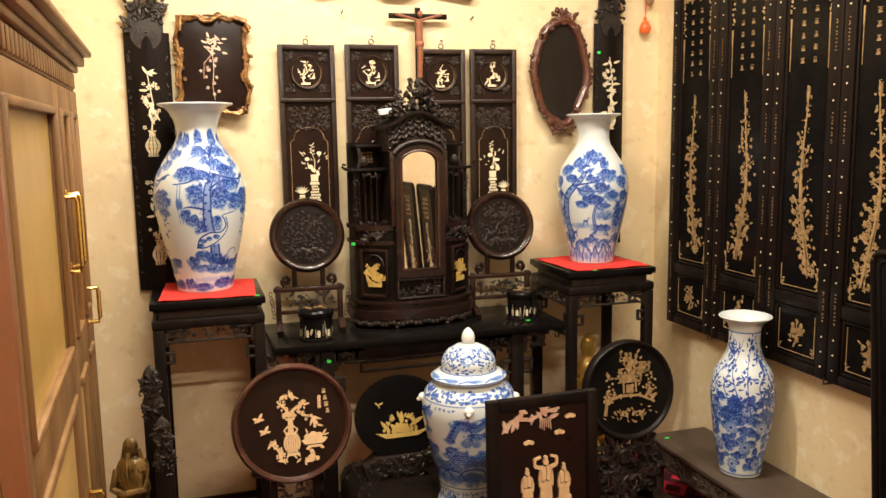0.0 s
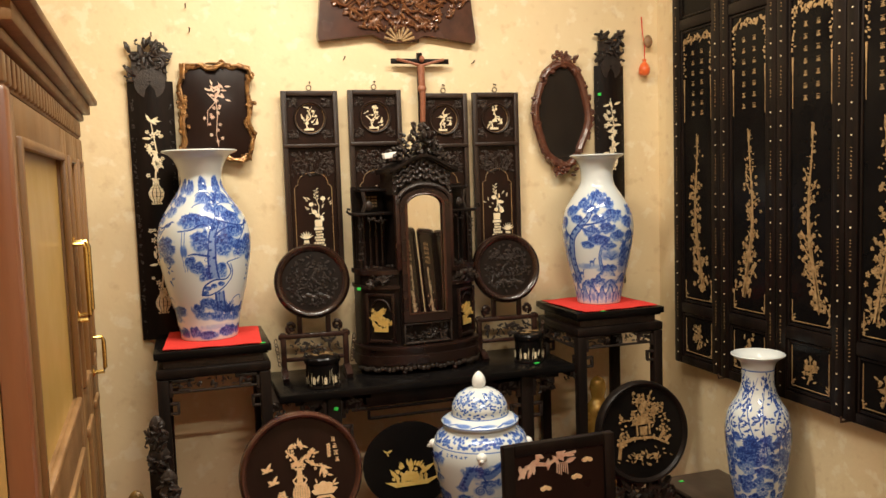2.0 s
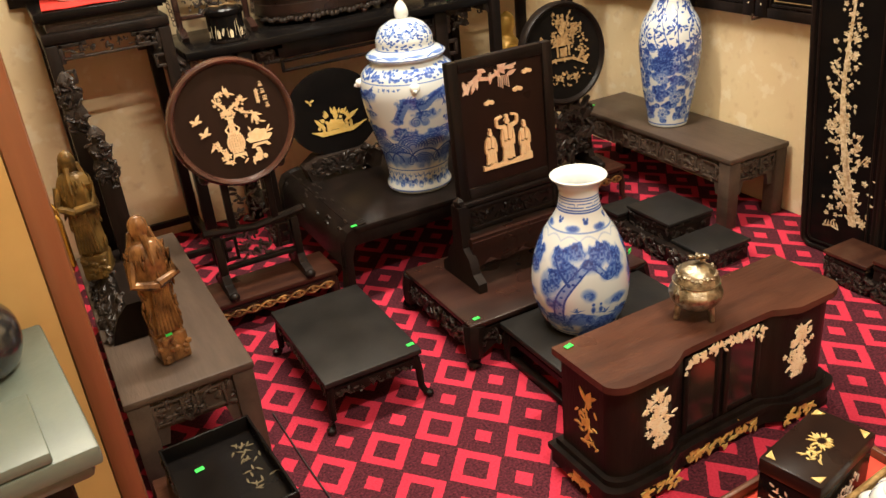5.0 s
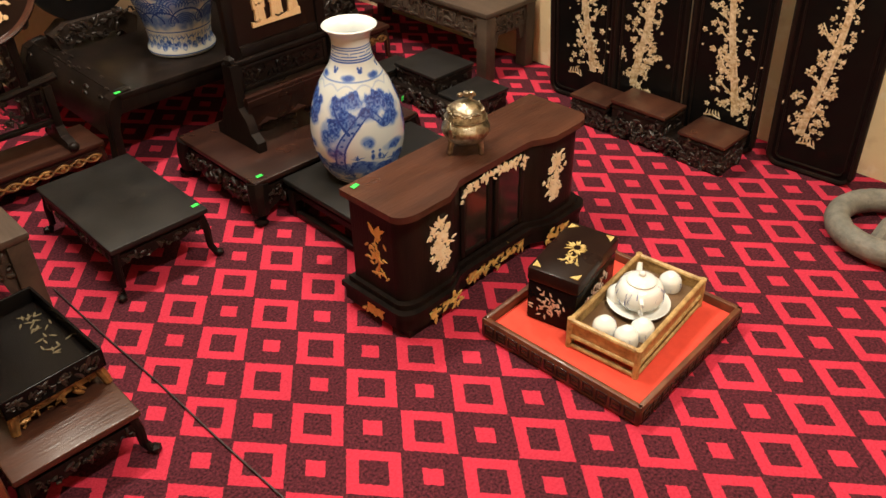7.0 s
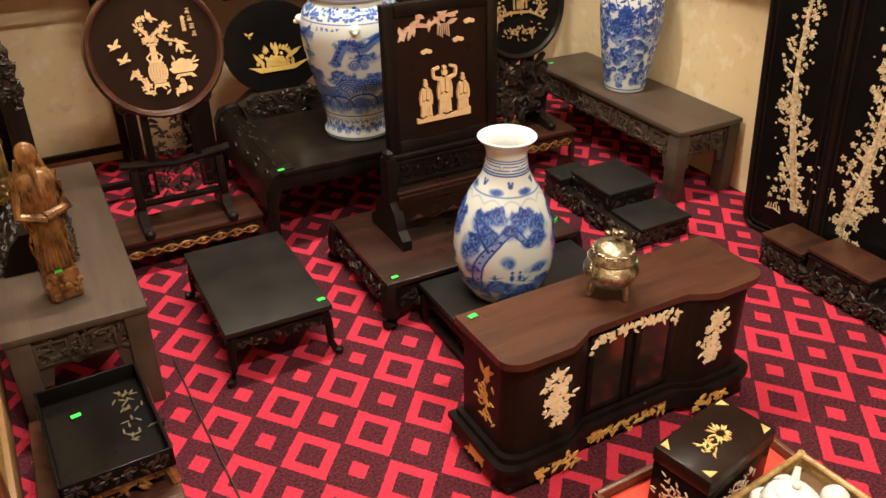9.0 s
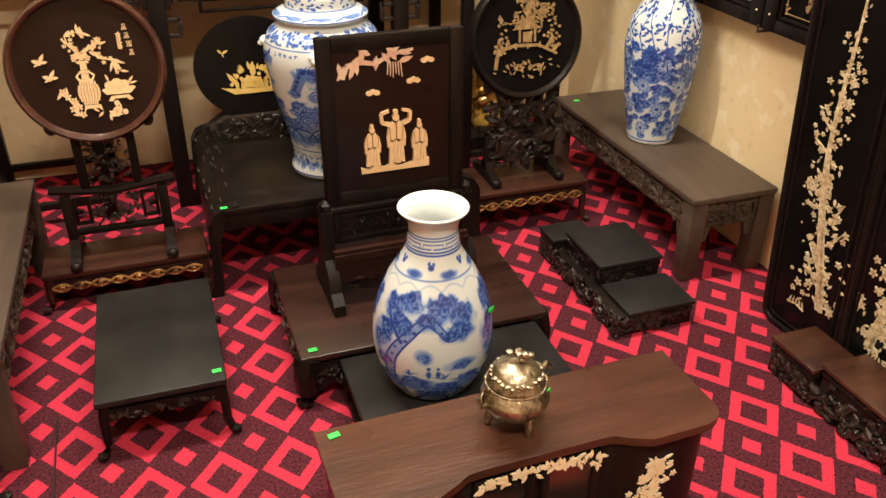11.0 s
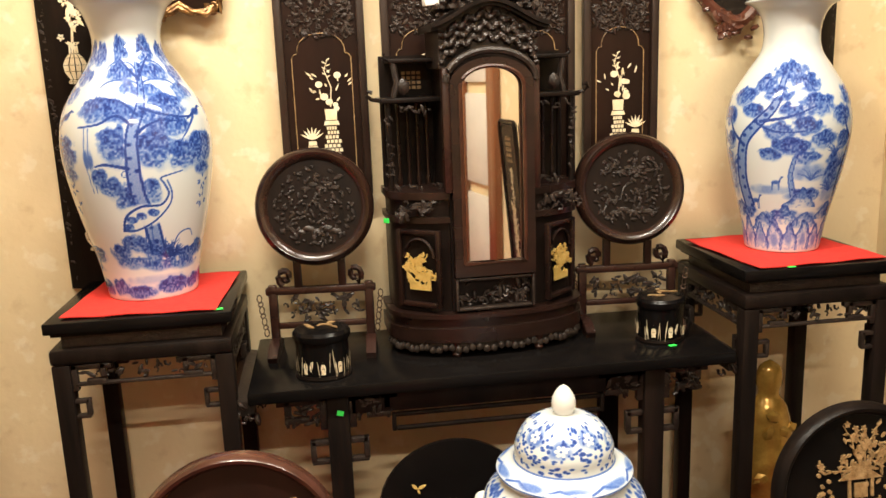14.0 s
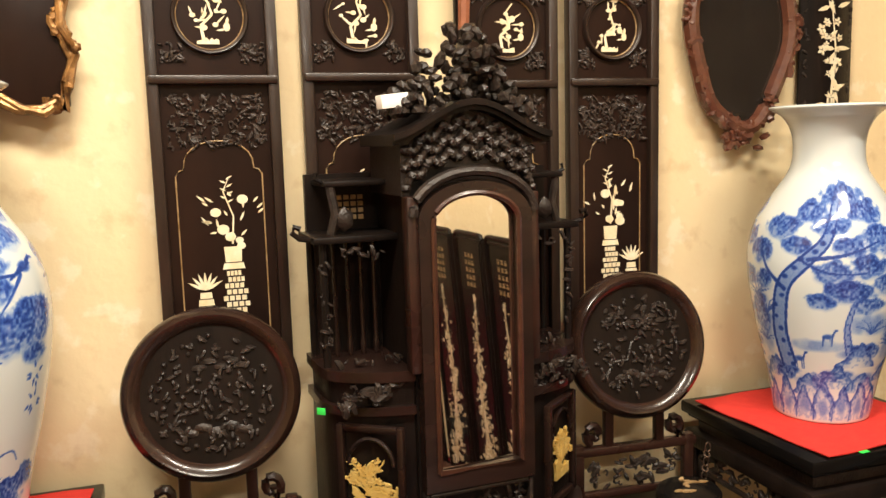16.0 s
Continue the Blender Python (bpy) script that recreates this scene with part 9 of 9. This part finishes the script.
for x, y, h, seed in ((0.006, 0.155, 0.47, 262), (0.034, 0.060, 0.34, 265)):
    board = part("crested_board", bx(x - 0.026, x + 0.026, y - 0.016, y + 0.016, 0.09, h, bevel=0.004), EBONY, carve)
    bm = lathe(bmesh.new(), smooth_profile([(0.022, h), (0.029, h + 0.025), (0.021, h + 0.05), (0.028, h + 0.075), (0.018, h + 0.095), (0.021, h + 0.115), (0.010, h + 0.135), (0.001, h + 0.142)], 4), 14, 0.8, (x, y, 0), 5, 0.14)
    relief(bm, x - 0.026, x + 0.026, h - 0.02, h + 0.12, y - 0.018, 0.014, 55, seed, 0.011)
    tagged(part("carved_head", bm, EBONY_CARVED, board), kind="stuff")
robed_statue(pose(0.180, 3.130, 0.358, 0, 0, -20), 0.36, mat("tarnished_gilt_wood", (0.035, 0.020, 0.008), 0.3, 0.3, (0.26, 0.15, 0.04), 22, 0.3, 80), "tarnished gilded wooden statue of a robed figure", 271)

# ---------------------------------------------------------------- wardrobe
ward = thing("wardrobe", "large brown wooden wardrobe with frosted amber glass doors and brass handles", "wardrobe", pose(0.092, 2.80, 0, 0, 0, 2.0) @ pose(-0.092, -2.80, 0))
WX, WY0, WY1, WZ = 0.092, 2.045, 3.490, 1.690
part("body", bx(XL + 0.05, WX - 0.022, WY0 + 0.02, WY1, 0.06, WZ), OAK, ward)
part("plinth", bx(XL + 0.06, WX - 0.012, WY0 + 0.03, WY1 - 0.01, 0.0, 0.06), OAK, ward)
part("side_panel", bx(XL + 0.07, WX - 0.030, WY0 + 0.006, WY0 + 0.02, 0.10, WZ - 0.04), GOLDPANEL, ward, "plain honey-coloured side panel")
part("corner_post", bx(WX - 0.030, WX + 0.008, WY0, WY0 + 0.046, 0.0, WZ, bevel=0.010), FRAMEWOOD, ward)
part("corner_post", bx(WX - 0.055, WX, WY1 - 0.045, WY1, 0.0, WZ, bevel=0.006), OAK, ward)
for k, (d, z0, z1) in enumerate(((0.045, WZ, WZ + 0.055), (0.060, WZ + 0.055, WZ + 0.075), (0.078, WZ + 0.075, WZ + 0.105), (0.098, WZ + 0.105, WZ + 0.125), (0.085, WZ + 0.125, WZ + 0.140))):
    part("cornice_moulding", bx(XL + 0.05, WX - 0.05 + d, WY0 - d + 0.04, WY1 + d - 0.04, z0, z1, bevel=0.006), OAK, ward)
for k in range(30):
    y = WY0 + 0.05 + k * (WY1 - WY0 - 0.1) / 29
    part("frieze_flute", bx(WX - 0.012, WX + 0.002, y - 0.014, y + 0.014, WZ + 0.005, WZ + 0.050, bevel=0.004), OAK, ward)
for k, (y0, y1) in enumerate(((WY0 + 0.047, 2.916), (2.920, 3.196), (3.200, WY1 - 0.047))):
    e = 0.075 if k == 0 else 0.055
    bm = bmesh.new()
    for a, b, c, d in ((y0, y0 + e, 0.07, WZ - 0.005), (y1 - e, y1, 0.07, WZ - 0.005), (y0 + e, y1 - e, 0.07, 0.16), (y0 + e, y1 - e, 0.94, 1.06), (y0 + e, y1 - e, WZ - 0.075, WZ - 0.005)):
        box(bm, WX - 0.022, WX, a, b, c, d, 0.003)
    dr = part("door", bm, OAK, ward)
    part("glass_panel", bx(WX - 0.018, WX - 0.012, y0 + e - 0.004, y1 - e + 0.004, 1.056, WZ - 0.071), FROST, dr, "frosted amber glass")
    part("lower_panel", bx(WX - 0.020, WX - 0.010, y0 + e + 0.01, y1 - e - 0.01, 0.17, 0.93, bevel=0.004), GOLDPANEL, dr)
    for a, b, c, d in ((y0 + e - 0.006, y0 + e + 0.008, 1.05, WZ - 0.065), (y1 - e - 0.008, y1 - e + 0.006, 1.05, WZ - 0.065), (y0 + e + 0.008, y1 - e - 0.008, 1.046, 1.064), (y0 + e + 0.008, y1 - e - 0.008, WZ - 0.083, WZ - 0.065), (y0 + e + 0.008, y1 - e - 0.008, 0.92, 0.945)):
        part("glazing_bead", bx(WX - 0.006, WX + 0.009, a, b, c, d, bevel=0.005), OAK, dr)
    for hy, z0, z1 in (((2.875, 1.235, 1.415), (2.875, 0.50, 0.64)) if k == 0 else ((2.962, 1.235, 1.415), (2.962, 0.50, 0.64)) if k == 1 else ((3.300, 1.02, 1.12),)):
        bm = tube(bmesh.new(), [(WX - 0.002, hy, z0), (WX + 0.030, hy, z0), (WX + 0.034, hy, z0 + 0.012), (WX + 0.034, hy, z1 - 0.012), (WX + 0.030, hy, z1), (WX - 0.002, hy, z1)], 0.006, 8)
        for z in (z0, z1):
            box(bm, WX, WX + 0.005, hy - 0.010, hy + 0.010, z - 0.012, z + 0.012, 0.002)
        part("brass_handle", bm, BRASS, dr, "polished brass bar handle")

board = new("flat_board", put("flat_board", bx(-0.25, 0.25, -0.25, 0.25, 0.0, 0.022, bevel=0.003), EBONY))
board.matrix_world = pose(-0.085, 2.055, 1.832, 0, 0, 47)
tagged(board, "dark flat square board lying on top of the wardrobe", "board")

# grey-green table beside the wardrobe
gt = thing("side_table", "small dark table with a grey-green painted top", "table", pose(-0.165, 1.835, 0, 0, 0, 6))
part("top", bx(-0.25, 0.25, -0.165, 0.165, 0.775, 0.800, bevel=0.005), GREENTOP, gt)
part("top_moulding", bx(-0.24, 0.24, -0.155, 0.155, 0.755, 0.775, bevel=0.008), GREENTOP, gt)
part("raised_slab", bx(-0.25, 0.205, -0.165, -0.03, 0.801, 0.815, bevel=0.003), GREENTOP, gt)
part("body", bx(-0.225, 0.215, -0.135, 0.145, 0.05, 0.755, bevel=0.01), EBONY, gt)
for sx in (-1, 1):
    for sy in (-1, 1):
        part("foot", bx(sx * 0.19 - 0.02, sx * 0.19 + 0.02, sy * 0.11 - 0.02, sy * 0.11 + 0.02, 0.0, 0.05), EBONY, gt)
bm = lathe(bmesh.new(), smooth_profile([(0.020, 0.0), (0.042, 0.006), (0.055, 0.035), (0.052, 0.065), (0.032, 0.088), (0.020, 0.110), (0.026, 0.130), (0.020, 0.150), (0.002, 0.158)], 4), 28, 1.2)
ob = new("black_pot", put("black_pot", bm, BLACKTHING))
ob.matrix_world = pose(-0.005, 1.935, 0.800, 0, 0, 10)
tagged(ob, "glossy black ceramic pot on the grey-green table", "pot")
sticker(-0.002, 1.872, 0.875, 0, True)

# shuttered door in the side wall
sh = tagged(thing("door_1", "brown framed double door with white shutters", "door", pose(XR - 0.002, 0.40, 0, 0, 0, -90)), kind="structure")
part("door_frame", rect_frame(bmesh.new(), -0.62, 0.62, -0.04, 2.16, 0.075, -0.045, 0.0), FRAMEWOOD, sh)
for s_ in (-1, 1):
    leafp = part("shutter", rect_frame(bmesh.new(), *sorted((s_ * 0.005, s_ * 0.545)), 0.02, 2.07, 0.070, -0.035, -0.004), FRAMEWOOD, sh)
    for z in (0.10, 0.75, 1.40):
        part("panel", bx(*sorted((s_ * 0.080, s_ * 0.470)), -0.022, -0.008, z, z + 0.58, bevel=0.004), WHITEWOOD, leafp)
